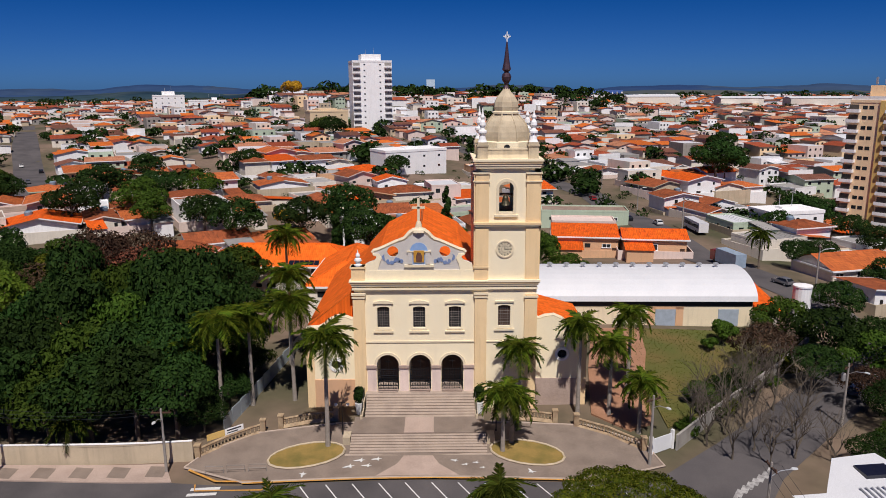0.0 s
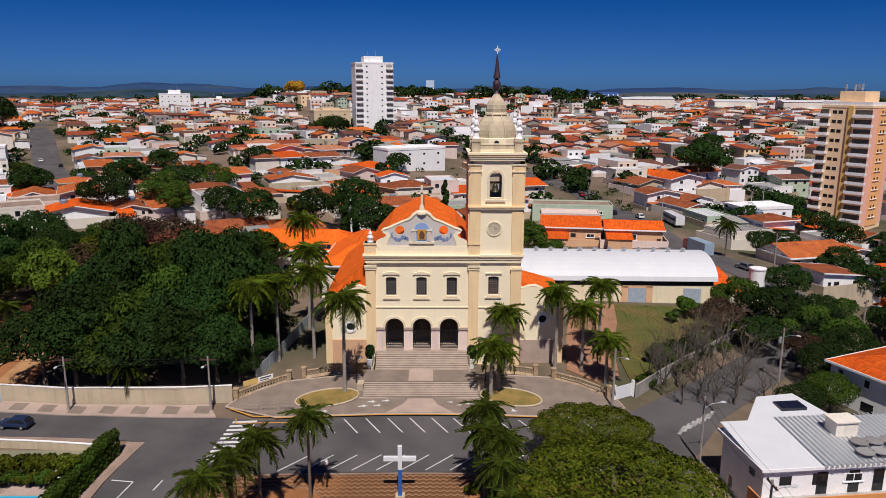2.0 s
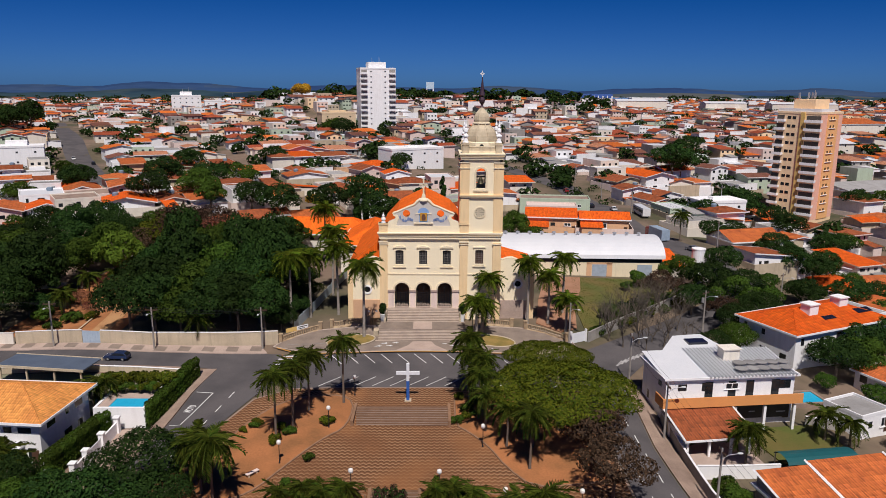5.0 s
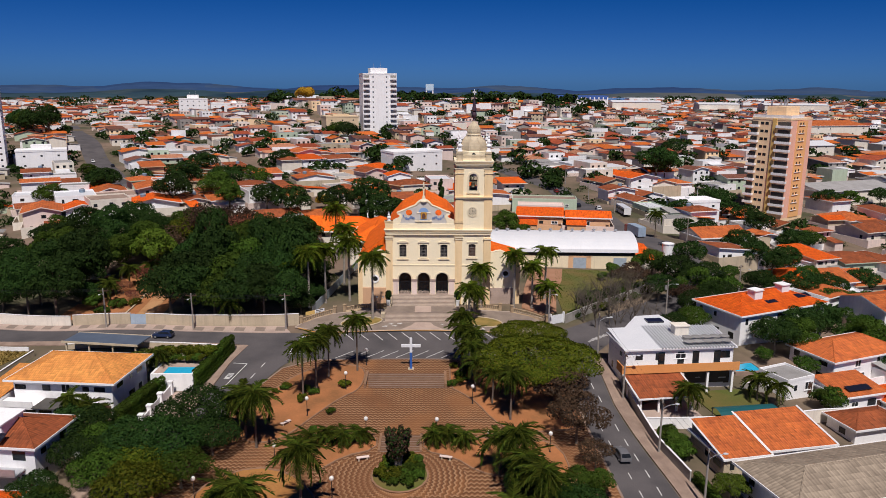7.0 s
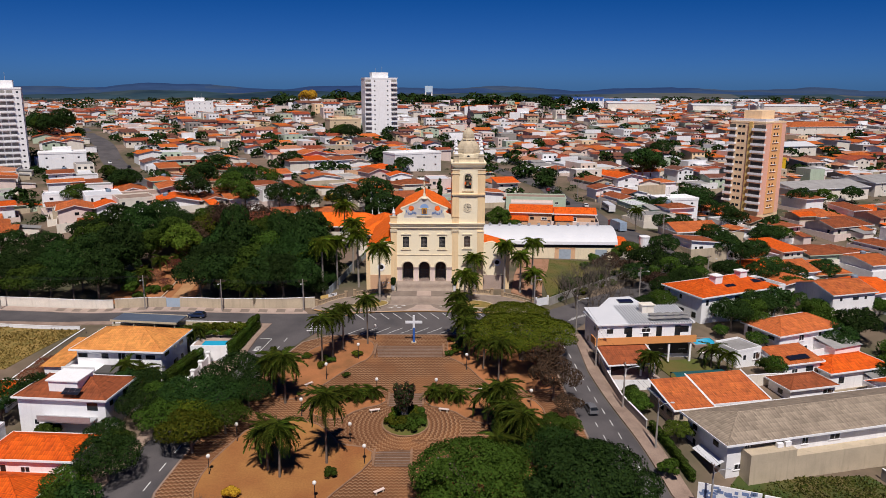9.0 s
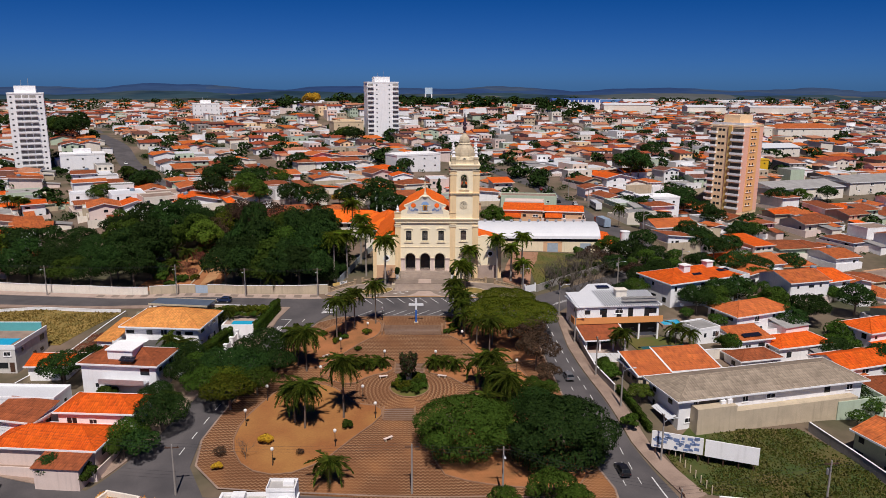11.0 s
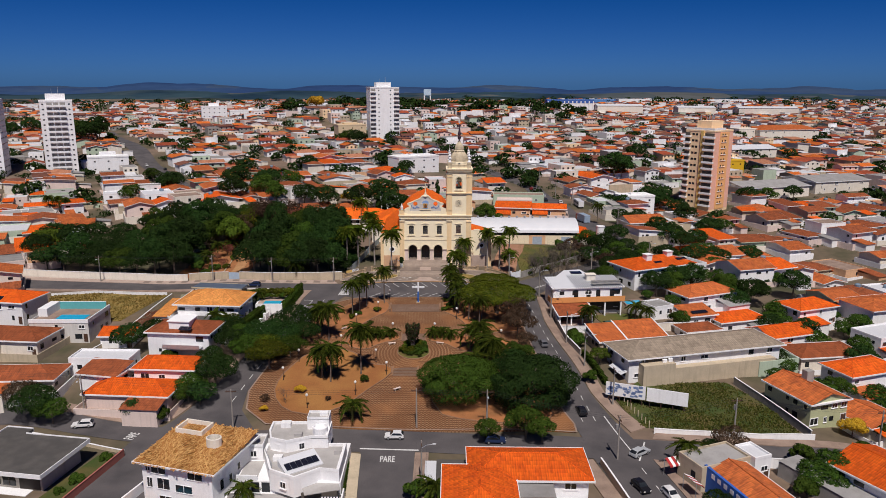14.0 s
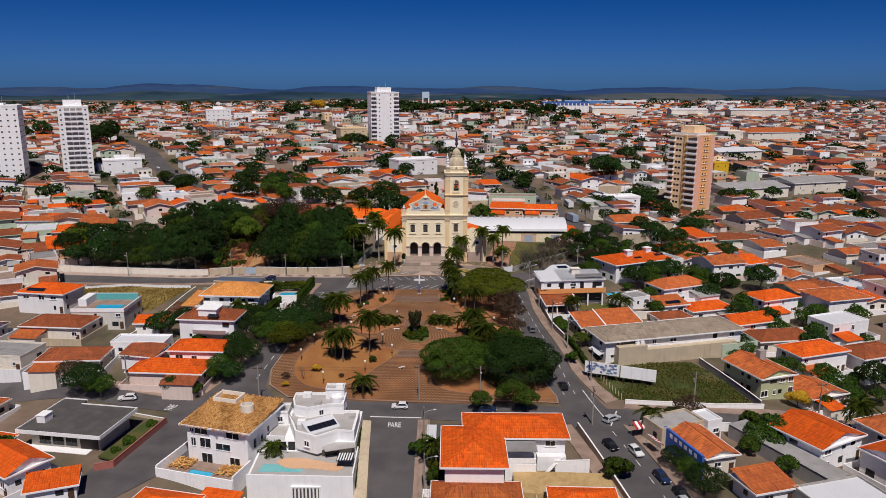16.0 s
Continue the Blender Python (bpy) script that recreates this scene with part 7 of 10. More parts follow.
garden_wall([(58, -36), (62.5, -37)], 1.4, GREYWALL, "grey wall of a garden terrace")
for nm, x, y, w, e in (("house with a sloping orange roof between white verges", 45.9, -60.2, 7.0, 3.2), ("long house with a sloping orange roof between white verges", 55.0, -57.7, 10.6, 3.4)):
    h = house(x, y, w, 8.8, 11, e, "mono", TILE3, CEMENT if w < 8 else WHITE, 1.7, nm, nwin=2, over=0.35)
    for sx in (-1, 1):
        part("verge", Solid().tube([(sx * (w / 2 + 0.35), -4.75, e + 0.1), (sx * (w / 2 + 0.35), 4.75, e + 1.8)], 0.17, 4), WHITE, h)
t = thing("garden_shelter", "shelter with an arched teal sheet roof", "shelter", pose(53.6, -47.9, land(53, -48), 0, 0, 8))
v = Solid()
for k in range(6):
    a0, a1 = math.pi * k / 6, math.pi * (k + 1) / 6
    v.poly([(-5.2, -1.7 * math.cos(a0), 2.1 + 0.7 * math.sin(a0)), (5.2, -1.7 * math.cos(a0), 2.1 + 0.7 * math.sin(a0)), (5.2, -1.7 * math.cos(a1), 2.1 + 0.7 * math.sin(a1)), (-5.2, -1.7 * math.cos(a1), 2.1 + 0.7 * math.sin(a1))])
part("roof", v, mat("dark_teal_sheet", (0.012, 0.10, 0.11), 0.5, (0.01, 0.08, 0.09), 0.6, 0.5, 0.0), t)
for u in (-5, 0, 5):
    part("post", Solid().box(u - 0.06, -1.6, -1, u + 0.06, -1.48, 2.2), ALU, t); part("post", Solid().box(u - 0.06, 1.48, -1, u + 0.06, 1.6, 2.2), ALU, t)
house(66.3, -34.9, 6.6, 6.4, 24, 3.0, "flat", GREYMETAL, WHITE, 0, "small white annex with a grey flat roof", nwin=2, over=0.4)
h = house(65.0, -69.0, 40, 10.5, 14, 5.8, "hip", GREYTILE, WHITE, 2.0, "long white building with a grey-brown tile roof", nwin=7, over=0.9, floors=2)
part("lower_wall", Solid().box(-17.6, -7.6, -3, -9.5, -5.3, 4.6).box(-9.5, -7.2, -3, 17.5, -5.3, 3.2), CEMENT, h, "tall blank cement wall")
# Dark sheet painted as the shaded void under the eave.
part("void_shade", Solid().box(-16, -5.42, 4.2, -9.4, -5.27, 5.5), SHADEROOM, h)
part("cooling_unit", Solid().box(-10.8, -6.6, 4.62, -9.8, -6.0, 5.4).box(-12.2, -6.6, 4.62, -11.2, -6.0, 5.3), WHITE, h)
part("side_terrace", Solid().box(13, -7.4, -3, 24, -7.1, 2.6).box(23.7, -7.1, -3, 24, 3, 2.6).box(13, -7.1, -3, 23.7, 3, 1.6), PALEGREEN, h)
part("awning", Solid().poly([(-20.2, -5, 2.6), (-20.2, 1, 2.6), (-21.8, 1, 2.0), (-21.8, -5, 2.0)]).poly([(-21.8, -5, 1.96), (-21.8, 1, 1.96), (-20.2, 1, 2.56), (-20.2, -5, 2.56)]), WHITEMETAL, h)
bed("vacant_lot", [(44.5, -97.5), (66, -103), (75.5, -103), (73.5, -88), (70, -77.5), (49, -78.5), (42.5, -86)], ROUGHGRASS, "vacant lot with rough grass", "lot", lift=0.2)
garden_wall([(46.5, -100.2), (66, -104), (77, -103.8)], 1.1, WHITE, "low white wall round the lot")
garden_wall([(76.4, -103.6), (73.6, -88), (71.5, -78)], 1.8, GREYWALL, "dark wall beside the lot")
for k in range(9):
    x, y = 43.6 + 0.33 * k, -85.5 - 1.55 * k
    single("fence_post", Solid().box(-0.08, -0.08, -0.5, 0.08, 0.08, 1.6), CEMENT, "grey concrete fence post", "fence post", pose(x, y, land(x, y)), group="fence posts")
for k, (x, y) in enumerate(((44.0, -87.3), (52.0, -90.7))):
    b = thing("billboard", "large billboard with a faded blue and white poster" if k == 0 else "large blank white billboard on posts", "billboard", pose(x, y, land(x, y), 0, 0, -22))
    part("panel", Solid().box(-4.2, -0.1, 1.6, 4.2, 0.1, 4.6), WHITE, b)
    if k == 0:
        art = Solid()
        for j in range(40):
            u, v = -4.0 + 7.4 * random.random(), 1.75 + 2.4 * random.random()
            art.box(u, -0.125, v, u + 0.3 + 0.7 * random.random(), -0.102, v + 0.2 + 0.35 * random.random())
        part("poster_shapes", art, MURALBLUE, b)
    for u in (-3.5, -1.2, 1.2, 3.5):
        part("post", Solid().box(u - 0.09, 0.1, -1, u + 0.09, 0.28, 4.4), BROWNWOOD, b)
h = house(80.6, -92.0, 9.5, 12.5, 18, 5.4, "gabled", TILE3, mat("pale_olive_render", (0.50, 0.52, 0.30), 0.9, (0.42, 0.44, 0.26), 0.5, 0.5, 0.1, stain=0.15), 1.8, "pale green two-storey house with an orange roof", nwin=4)
part("chimney", Solid().box(0.5, 0.5, 6.5, 2.3, 2.0, 9), GREYWALL, h)
house(92.6, -95.5, 10, 9, 20, 3.4, "gabled", TILE3, OFFWHITE, 1.6, "low house with an orange roof", nwin=3, yard=2.2)
house(101.6, -76.5, 15, 8.5, 18, 6, "hip", TILE, WHITE, 1.8, "white two-storey house with an orange roof", nwin=4, yard=2.2)
house(101, -60, 17, 9, 8, 4, "hip", TILE2, OFFWHITE, 1.9, "house with a brown tile roof", nwin=4, yard=2.2)
house(96.0, -48.0, 14, 9, 18, 5, "gable", TILE, WHITE, 1.8, "white house with a bright orange gable roof", nwin=3, yard=2.2)
house(88.5, -36.5, 15, 8, 16, 4.2, "hip", TILE, WHITE, 1.7, "white house with an orange roof", nwin=3, yard=2.2)
h = house(76.5, -37.5, 9, 6.5, 16, 3.6, "mono", TILE3, WHITE, 1.3, "small house with solar panels on its roof", nwin=2)
solar(h, -2.5, -2.6, 4.0, 5, 1, 12)
house(73.4, -48.5, 10, 6, 14, 3.2, "hip", TILE2, WHITE, 1.3, "low house with a red tile roof", nwin=2)
house(83.0, -24.0, 18, 10, 22, 5.0, "hip", TILE3, WHITE, 2.2, "white house with a faded red hip roof", nwin=4, yard=2.2)
h = house(72.5, -8.5, 24, 12.5, 24, 6.6, "hip", TILE, WHITE, 2.2, "white two-storey double house with an orange-red roof", nwin=6, floors=2)
for u, v in ((-3.5, -1.5), (5.5, -0.5)):
    part("chimney", Solid().box(u - 1.1, v - 1.0, 7.0, u + 1.1, v + 1.0, 9.8).box(u - 1.3, v - 1.2, 9.8, u + 1.3, v + 1.2, 10.0), WHITE, h)
solar(h, -2.5, -4.2, 7.4, 3, 1, 14); solar(h, 6.5, -4.0, 7.5, 4, 1, 14)
house(88, 8, 12, 10, 25, 6, "flat", GREYMETAL, WHITE, 0, "white boxy two-storey house", nwin=3)
house(112, -30, 14, 9, 20, 5.6, "hip", TILE, WHITE, 2, "white house with an orange roof", nwin=3, yard=2.2)
house(122, -52, 14, 9, 20, 5.6, "flat", WHITEMETAL, WHITE, 2, "white boxy house with balconies", nwin=3, yard=2.2)
house(118, -75, 14, 9, 18, 5.0, "hip", TILE2, WHITE, 2, "white house with a brown tile roof", nwin=3, yard=2.2)

# ---- larger buildings of the town ----
def block(x, y, w, d, rot, height, floors, wall, label, z=None, cols=4, balcony=None, stripes=None, top=None, roofbox=(0.4, 0.5, 4.0), name="apartment_building", faces="fr", panels=(), blank=(), recess=GREYWALL):
    """A tall building: walls, slab edges, windows row by row on all sides, a box on the roof."""
    z = land(x, y) if z is None else z
    BASES.append((x, y, max(w, d) / 2 + 4))
    b = thing(name, label, "building", pose(x, y, z, 0, 0, rot))
    part("wall", Solid().box(-w / 2, -d / 2, -4, w / 2, d / 2, height), wall, b)
    part("roof_edge", Solid().box(-w / 2 - 0.15, -d / 2 - 0.15, height, w / 2 + 0.15, d / 2 + 0.15, height + 0.9), top or wall, b)
    part("roof_box", Solid().box(-w * roofbox[0] / 2, -d * roofbox[1] / 2, height, w * roofbox[0] / 2, d * roofbox[1] / 2, height + roofbox[2]), top or wall, b)
    part("antenna", Solid().tube([(w * 0.1, 0, height + roofbox[2]), (w * 0.1, 0, height + roofbox[2] + 4)], 0.09, 5).tube([(-w * 0.1, 1, height + roofbox[2]), (-w * 0.1, 1, height + roofbox[2] + 3)], 0.09, 5), ALU, b)
    fh = height / floors
    for f in range(floors):
        zz = (f + 0.55) * fh
        for s, L, off, a in (("f", w, -d / 2, 0), ("l", d, -w / 2, -90), ("r", d, -w / 2, 90)):
            if s not in faces: continue
            for i in range(cols):
                if s == "f" and i in blank: continue
                u = -L / 2 + L * (i + 0.5) / cols
                if balcony and s in balcony and i in balcony[s]:
                    m = pose(0, 0, 0, 0, 0, a)
                    bal = part("balcony", Solid().box(u - L / cols * 0.46, off - 1.3, zz - fh * 0.5, u + L / cols * 0.46, off, zz - fh * 0.5 + 0.18).box(u - L / cols * 0.46, off - 1.35, zz - fh * 0.5, u + L / cols * 0.46, off - 1.25, zz - fh * 0.5 + 1.05), WHITE, b, at=m)
                    # Darker panel painted as the shade of a balcony recess.
                    part("balcony_opening", Solid().box(u - L / cols * 0.42, off - 0.05, zz - fh * 0.42, u + L / cols * 0.42, off - 0.01, zz + fh * 0.32), recess, bal)
                else:
                    g = part("window", WIN_GLASS, None, b, at=pose(0, 0, 0, 0, 0, a) @ pose(u, off - 0.002, zz) @ Matrix.Diagonal((0.8, 1, 0.8, 1)))
    for s, m in panels:
        L, off, a = {"f": (w, -d / 2, 0), "l": (d, -w / 2, -90), "r": (d, -w / 2, 90)}[s]
        part("face_panel", Solid().box(-L / 2 + 0.02, off - 0.006, 0, L / 2 - 0.02, off + 0.05, height - 0.05), m, b, at=pose(0, 0, 0, 0, 0, a))
    if stripes:
        for s, u0, u1, m in stripes:
            L, off, a = {"f": (w, -d / 2, 0), "l": (d, -w / 2, -90), "r": (d, -w / 2, 90)}[s]
            part("stripe", Solid().box(u0, off - 0.12, 0, u1, off - 0.003, height + 0.4), m, b, at=pose(0, 0, 0, 0, 0, a))
    return b


BEIGE = mat("beige_render", (0.96, 0.71, 0.44), 0.9, (0.90, 0.65, 0.40), 0.5, 0.5, 0.1, stain=0.12)
block(-37, 357, 23, 18, 14, 40, 12, WHITE, "white twelve-storey apartment tower with small windows", z=12, cols=5, balcony={"f": (0, 4)}, roofbox=(0.5, 0.6, 4.5), blank=(2,))
PINKORANGE = mat("pink_orange_render", (0.92, 0.52, 0.38), 0.9, (0.86, 0.48, 0.34), 0.5, 0.5, 0.1, stain=0.1)
APRICOT = mat("apricot_render", (0.92, 0.50, 0.20), 0.9, (0.86, 0.46, 0.19), 0.5, 0.5, 0.1, stain=0.1)
tw = block(145, 144, 19, 18, 37, 43, 12, BEIGE, "peach and beige fourteen-storey apartment tower with white balconies", z=-4.6, cols=0, top=BEIGE, roofbox=(0.62, 0.5, 6.0), faces="")
tw.scale = (0.9, 0.9, 0.875)
LEFT = pose(0, 0, 0, 0, 0, -90)
part("stripe", Solid().box(1.0, -10.1, -2, 2.8, -9.5, 43.6), YELLOW, tw, "yellow painted stripe", at=LEFT)
part("face_panel", Solid().box(-9.48, -9.012, -2, 9.48, -8.95, 42.95), PINKORANGE, tw, "pink front")
part("stripe", Solid().box(-3.6, -9.25, -2, 5.4, -9.012, 42.6), APRICOT, tw, "apricot painted stripe")
part("penthouse_wall", Solid().box(-9.4, -8.9, 43.9, 2.0, -8.7, 45.2).box(-9.4, -8.7, 43.9, -9.2, 8.9, 45.2), WHITE, tw)
for k in range(12):
    z = 43 / 12 * k + 0.15
    for u0, u1, a in ((-9.6, -5.4, LEFT), (3.0, 9.9, LEFT)):
        bal = part("balcony", Solid().box(u0, -11.0, z - 0.1, u1, -9.5, z + 0.12).box(u0, -11.08, z - 0.1, u1, -10.95, z + 1.05).box(u0, -10.95, z, u0 + 0.12, -9.5, z + 1.05).box(u1 - 0.12, -10.95, z, u1, -9.5, z + 1.05), WHITE, tw, "white balcony front", at=a)
        # No recess is cut: its shade is this dark panel.
        part("balcony_opening", Solid().box(u0 + 0.3, -9.56, z + 0.2, u1 - 0.7, -9.51, z + 2.7), SHADEROOM, bal)
    part("balcony", Solid().box(9.5, -8.0, z - 0.1, 11.2, 2.0, z + 0.12).box(11.1, -8.0, z - 0.1, 11.25, 2.0, z + 1.05).box(9.5, -8.1, z - 0.1, 11.25, -7.98, z + 1.05), WHITE, tw, "white balcony front")
    for u, a, w in ((-4.0, LEFT, 1.3), (-1.9, LEFT, 1.3)):
        part("window", WIN_GLASS, None, tw, at=a @ pose(u, -9.51, z + 1.7) @ Matrix.Diagonal((w, 1, 1.25, 1)))
    for u in (-1.2, 1.4):
        part("window", WIN_GLASS, None, tw, at=pose(u, -9.26, z + 1.8) @ Matrix.Diagonal((0.9, 1, 1.0, 1)))
    part("window_sill", Solid().box(-2.6, -9.6, z + 0.95, 2.8, -9.25, z + 1.15), WHITE, tw)
for u, v in ((-5, 3), (5, 4), (6.5, 2), (8, 4)):
    part("antenna", Solid().tube([(u, v, 43), (u, v, 52)], 0.14, 5).box(u - 0.3, v - 0.3, 49.5, u + 0.3, v + 0.3, 51.8), ALU, tw)
block(-217.5, 204, 17.0, 15, 26, 41, 14, WHITE, "pale grey apartment tower with wide white balconies", z=4, cols=5, balcony={"f": (1, 2, 3)}, roofbox=(0.6, 0.5, 4.5))
block(-252, 186, 22, 18, 20, 42, 13, WHITE, "white apartment tower with rows of small windows", z=4, cols=6, roofbox=(0.3, 0.4, 2))
block(-9, 205, 27, 14, 30, 8, 2, WHITE, "long white two-storey block", cols=4, roofbox=(0.2, 0.3, 1.5), name="white_block")
block(-62, 345, 22, 16, 20, 12, 3, mat("cream_block", (0.72, 0.56, 0.36), 0.9, (0.66, 0.5, 0.32), 0.5, 0.5, 0.1), "cream coloured plain block", cols=3, roofbox=(0.5, 0.6, 2), name="cream_block")
block(-190, 203, 22, 12, 26, 9, 2, WHITE, "white boxy two-storey building beside towers", cols=3, roofbox=(0.4, 0.5, 3), name="white_building")
block(200, 245, 12, 8, 18, 8, 2, YELLOWSIGN, "bright yellow boxy building", cols=2, roofbox=(0.3, 0.3, 1), name="yellow_building", faces="fl")
block(-230, 560, 26, 14, 20, 16, 4, WHITE, "white office building on the rise", cols=5, name="office_building")
block(-195, 575, 44, 16, 20, 10, 2, WHITE, "long white building on the rise", cols=6, roofbox=(0.1, 0.3, 3), name="long_building")
block(98, 108, 16, 10, 12, 6, 2, WHITE, "white building beside the wide street", cols=3, roofbox=(0.3, 0.3, 1.5), name="white_building", faces="fl")
block(320, 475, 60, 18, 12, 9, 2, OFFWHITE, "long building with a red roof", cols=6, roofbox=(0.05, 0.1, 1), name="long_building", faces="fl")
house(340, 474, 64, 22, 12, 9.2, "hip", TILE3, OFFWHITE, 4, "long red-roofed building far off", nwin=6, sides="f")
# sheds with grey and white roofs
for x, y, w, d, r, e, t in ((190, 178, 44, 26, 18, 6, GREYMETAL), (236, 196, 40, 26, 18, 6, GREYMETAL), (240, 320, 40, 20, 16, 6, WHITEMETAL), (-130, 560, 40, 18, 20, 6, WHITEMETAL), (88, 60, 16, 12, 14, 5, TILE3)):
    house(x, y, w, d, r, e, "gable", t, OFFWHITE, 2.2, "wide shed with a sheet metal roof", nwin=4, sides="f", name="shed", door=False)

house(44, 116, 24, 9, -6, 4.4, "flat", PAVE, PALEGREEN, 0, "long low pale green house behind a wall", nwin=4, sides="f", door=False)
house(38, 84, 15, 10, -8, 4.6, "mono", TILE, PEACH, 1.3, "peach house with an orange tile roof and walled terrace", nwin=3, sides="f", yard=1.5, yard_m=PEACH)
house(53, 79, 14, 9, -8, 4.2, "gable", TILE, PEACH, 1.6, "peach house with an orange gable roof", nwin=3, sides="f", yard=1.5, yard_m=PINKISH)
house(40, 97, 16, 8, -7, 5.0, "flat", PINKISH, PINKISH, 0, "pale pink house with a roof terrace", nwin=3, sides="f", door=False)

# water tower
wt = thing("water_tower", "pale blue square water tower on legs", "water tower", pose(-5, 900, land(-5, 900) - 8))
part("tank", Solid().box(-5.5, -5.5, 33, 5.5, 5.5, 42), mat("pale_blue_tank", (0.5, 0.66, 0.78), 0.6, (0.45, 0.6, 0.72), 0.3, 0.5, 0.0), wt)
for x in (-4.5, 4.5):
    for y in (-4.5, 4.5):
        part("leg", Solid().box(x - 0.8, y - 0.8, -5, x + 0.8, y + 0.8, 33), WHITE, wt)

# long sheds at the far edge of the town
SHEDBLUE = mat("strong_blue_sheet", (0.05, 0.13, 0.42), 0.6, (0.04, 0.11, 0.36), 0.1, 0.5, 0.0)
far = thing("warehouse", "long far warehouse with a blue upper wall", "warehouse", pose(211, 900, land(211, 900)))
part("wall", Solid().box(-35, -12, -10, 35, 12, 16.5), WHITE, far)
part("upper_wall", Solid().box(-35.3, -12.3, 16.5, 35.3, 12.3, 21.5), SHEDBLUE, far, "blue sheet upper wall")
for k in range(12):
    part("column", Solid().box(-34.5 + 6.2 * k, -13, -10, -33 + 6.2 * k, -12.3, 19.5), WHITE, far)
for x, w, z in ((282, 68, 15.5), (397, 56, 14), (505, 90, 13)):
    far = thing("warehouse", "long low white warehouse at the town's edge", "warehouse", pose(x, 880, land(x, 880)), group="far warehouses")
    part("wall", Solid().box(-w / 2, -12, -10, w / 2, 12, z - 1), OFFWHITE, far)
    part("roof", Solid().plate([(-12.6, z - 1), (12.6, z - 1), (0, z + 1.4)], -w / 2 - 0.5, w / 2 + 0.5), WHITEMETAL, far, at=pose(0, 0, 0, 0, 0, 90))

# vaulted hall beside the church
hall = thing("hall", "long hall with a white vaulted metal roof", "hall", pose(39, 37.5, land(42, 30), 0, 0, -1.5))
BASES.append((39, 37, 26))
part("wall", Solid().box(-22.5, -8, -3, 16.8, 8, 4.6), mat("cream_hall_wall", (0.88, 0.76, 0.54), 0.9, (0.80, 0.68, 0.47), 0.4, 0.6, 0.1, stain=0.2), hall)
v = Solid()
A = [(-8.6 * math.cos(math.pi * k / 14), 4.4 + 3.9 * math.sin(math.pi * k / 14)) for k in range(15)]
for (y0, z0), (y1, z1) in zip(A, A[1:]):
    v.poly([(-23.2, y0, z0), (17.4, y0, z0), (17.4, y1, z1), (-23.2, y1, z1)])
part("vault", v, WHITEMETAL, hall, "white metal barrel roof", True)
for x in (-22.8, 17.0):
    part("gable_end", Solid().poly([(x, y, z) for y, z in A] if x < 0 else [(x, y, z) for y, z in A][::-1]).poly([(x, y, z) for y, z in A][::-1] if x < 0 else [(x, y, z) for y, z in A]), WHITEMETAL, hall)
# Dark strip painted as eave shade; borrows the iron colour.
part("eave_shade", Solid().box(-22.4, -8.06, 3.4, 16.7, -8.0, 4.3), IRON, hall)
for k in range(12):
    part("roof_vent", Solid().lathe([(0.25, 8.2), (0.25, 8.6), (0.5, 8.75), (0.5, 9.0), (0.2, 9.15)], 8, -19.5 + 2.95 * k, 0.0), ALU, hall)
for u in (2.2, 12.8):
    part("gate", Solid().box(u - 1.7, -8.12, 0, u + 1.7, -8.0, 2.9), mat("grey_blue_gate", (0.40, 0.47, 0.55), 0.6), hall, "grey-blue metal gate")
part("brick_panel", Solid().box(-0.8, -8.1, 0, 0.4, -8.0, 3.3).box(3.95, -8.1, 0, 5.2, -8.0, 3.3).box(-0.8, -8.1, 2.9, 5.2, -8.0, 3.35), PEACH, hall)
part("lean_to", Solid().slope([(16.9, -8.5, 3.4), (22.5, -8.5, 2.4), (22.5, 6, 3.8), (16.9, 6, 4.8)]).box(16.9, -7.5, -2, 21.2, 5, 2.2), TILE, hall, "orange lean-to roof")
part("gable_house_wall", Solid().box(16.95, -8.1, -2, 21.0, -7.6, 2.3), OFFWHITE, hall)
single("cistern", Solid().lathe([(1.5, -2), (1.5, 6.3), (1.6, 6.35), (1.6, 6.6), (0.2, 6.8)], 18), WHITE, "white cylindrical water cistern", "cistern", pose(64.5, 30.5, land(64, 30)), smooth=False)

# convent wing behind the church
conv = house(-28.6, 56.5, 30, 12, -2, 5.4, "hip", CHTILE, OFFWHITE, 3.3, "long convent wing with an orange tile roof", nwin=10, sides="f", name="convent", over=0.9)
solar(conv, -13, -6.4, 5.5, 3, 1, 28); solar(conv, -9.6, -6.4, 5.5, 7, 1, 28); solar(conv, 2, -6.4, 5.5, 6, 1, 28)
house(-13.5, 44, 12, 26, -2, 6.4, "hip", CHTILE, OFFWHITE, 3.2, "convent wing with an orange hip roof", nwin=2, sides="fl", name="convent")
house(-53, 60, 17, 9, -2, 5.2, "hip", TILE2, OFFWHITE, 2.6, "older convent wing with a red-brown tile roof behind trees", nwin=4, sides="f", name="convent")
house(-79, 52, 10, 14, -2, 4, "gable", TILE2, OFFWHITE, 2, "low outbuilding with a red-brown roof", nwin=2, sides="f")

# lawn and bare earth beside the hall
bed("lawn", [(34, 27), (55, 27), (57, 22), (48, 10), (38, 0), (31, -5), (31, 10)], LAWN, "patchy green lawn on a slope", "lawn", lift=0.2)
bed("earth_path", [(28, 27), (36, 27), (34, 16), (31, 6), (29.5, -4), (26, -6), (22, -2), (24, 10)], mat("pinkish_bare_earth", (0.38, 0.2, 0.12), 0.98, (0.3, 0.15, 0.08), 0.3, 0.8, 0.4, fine=5), "bare pinkish earth path", "path", lift=0.25)
garden_wall([(30.5, -9.8), (41, 1), (54, 14), (66, 27)], 1.9, GREYWALL, "weathered grey retaining wall beside the street", cap=GREYWALL)
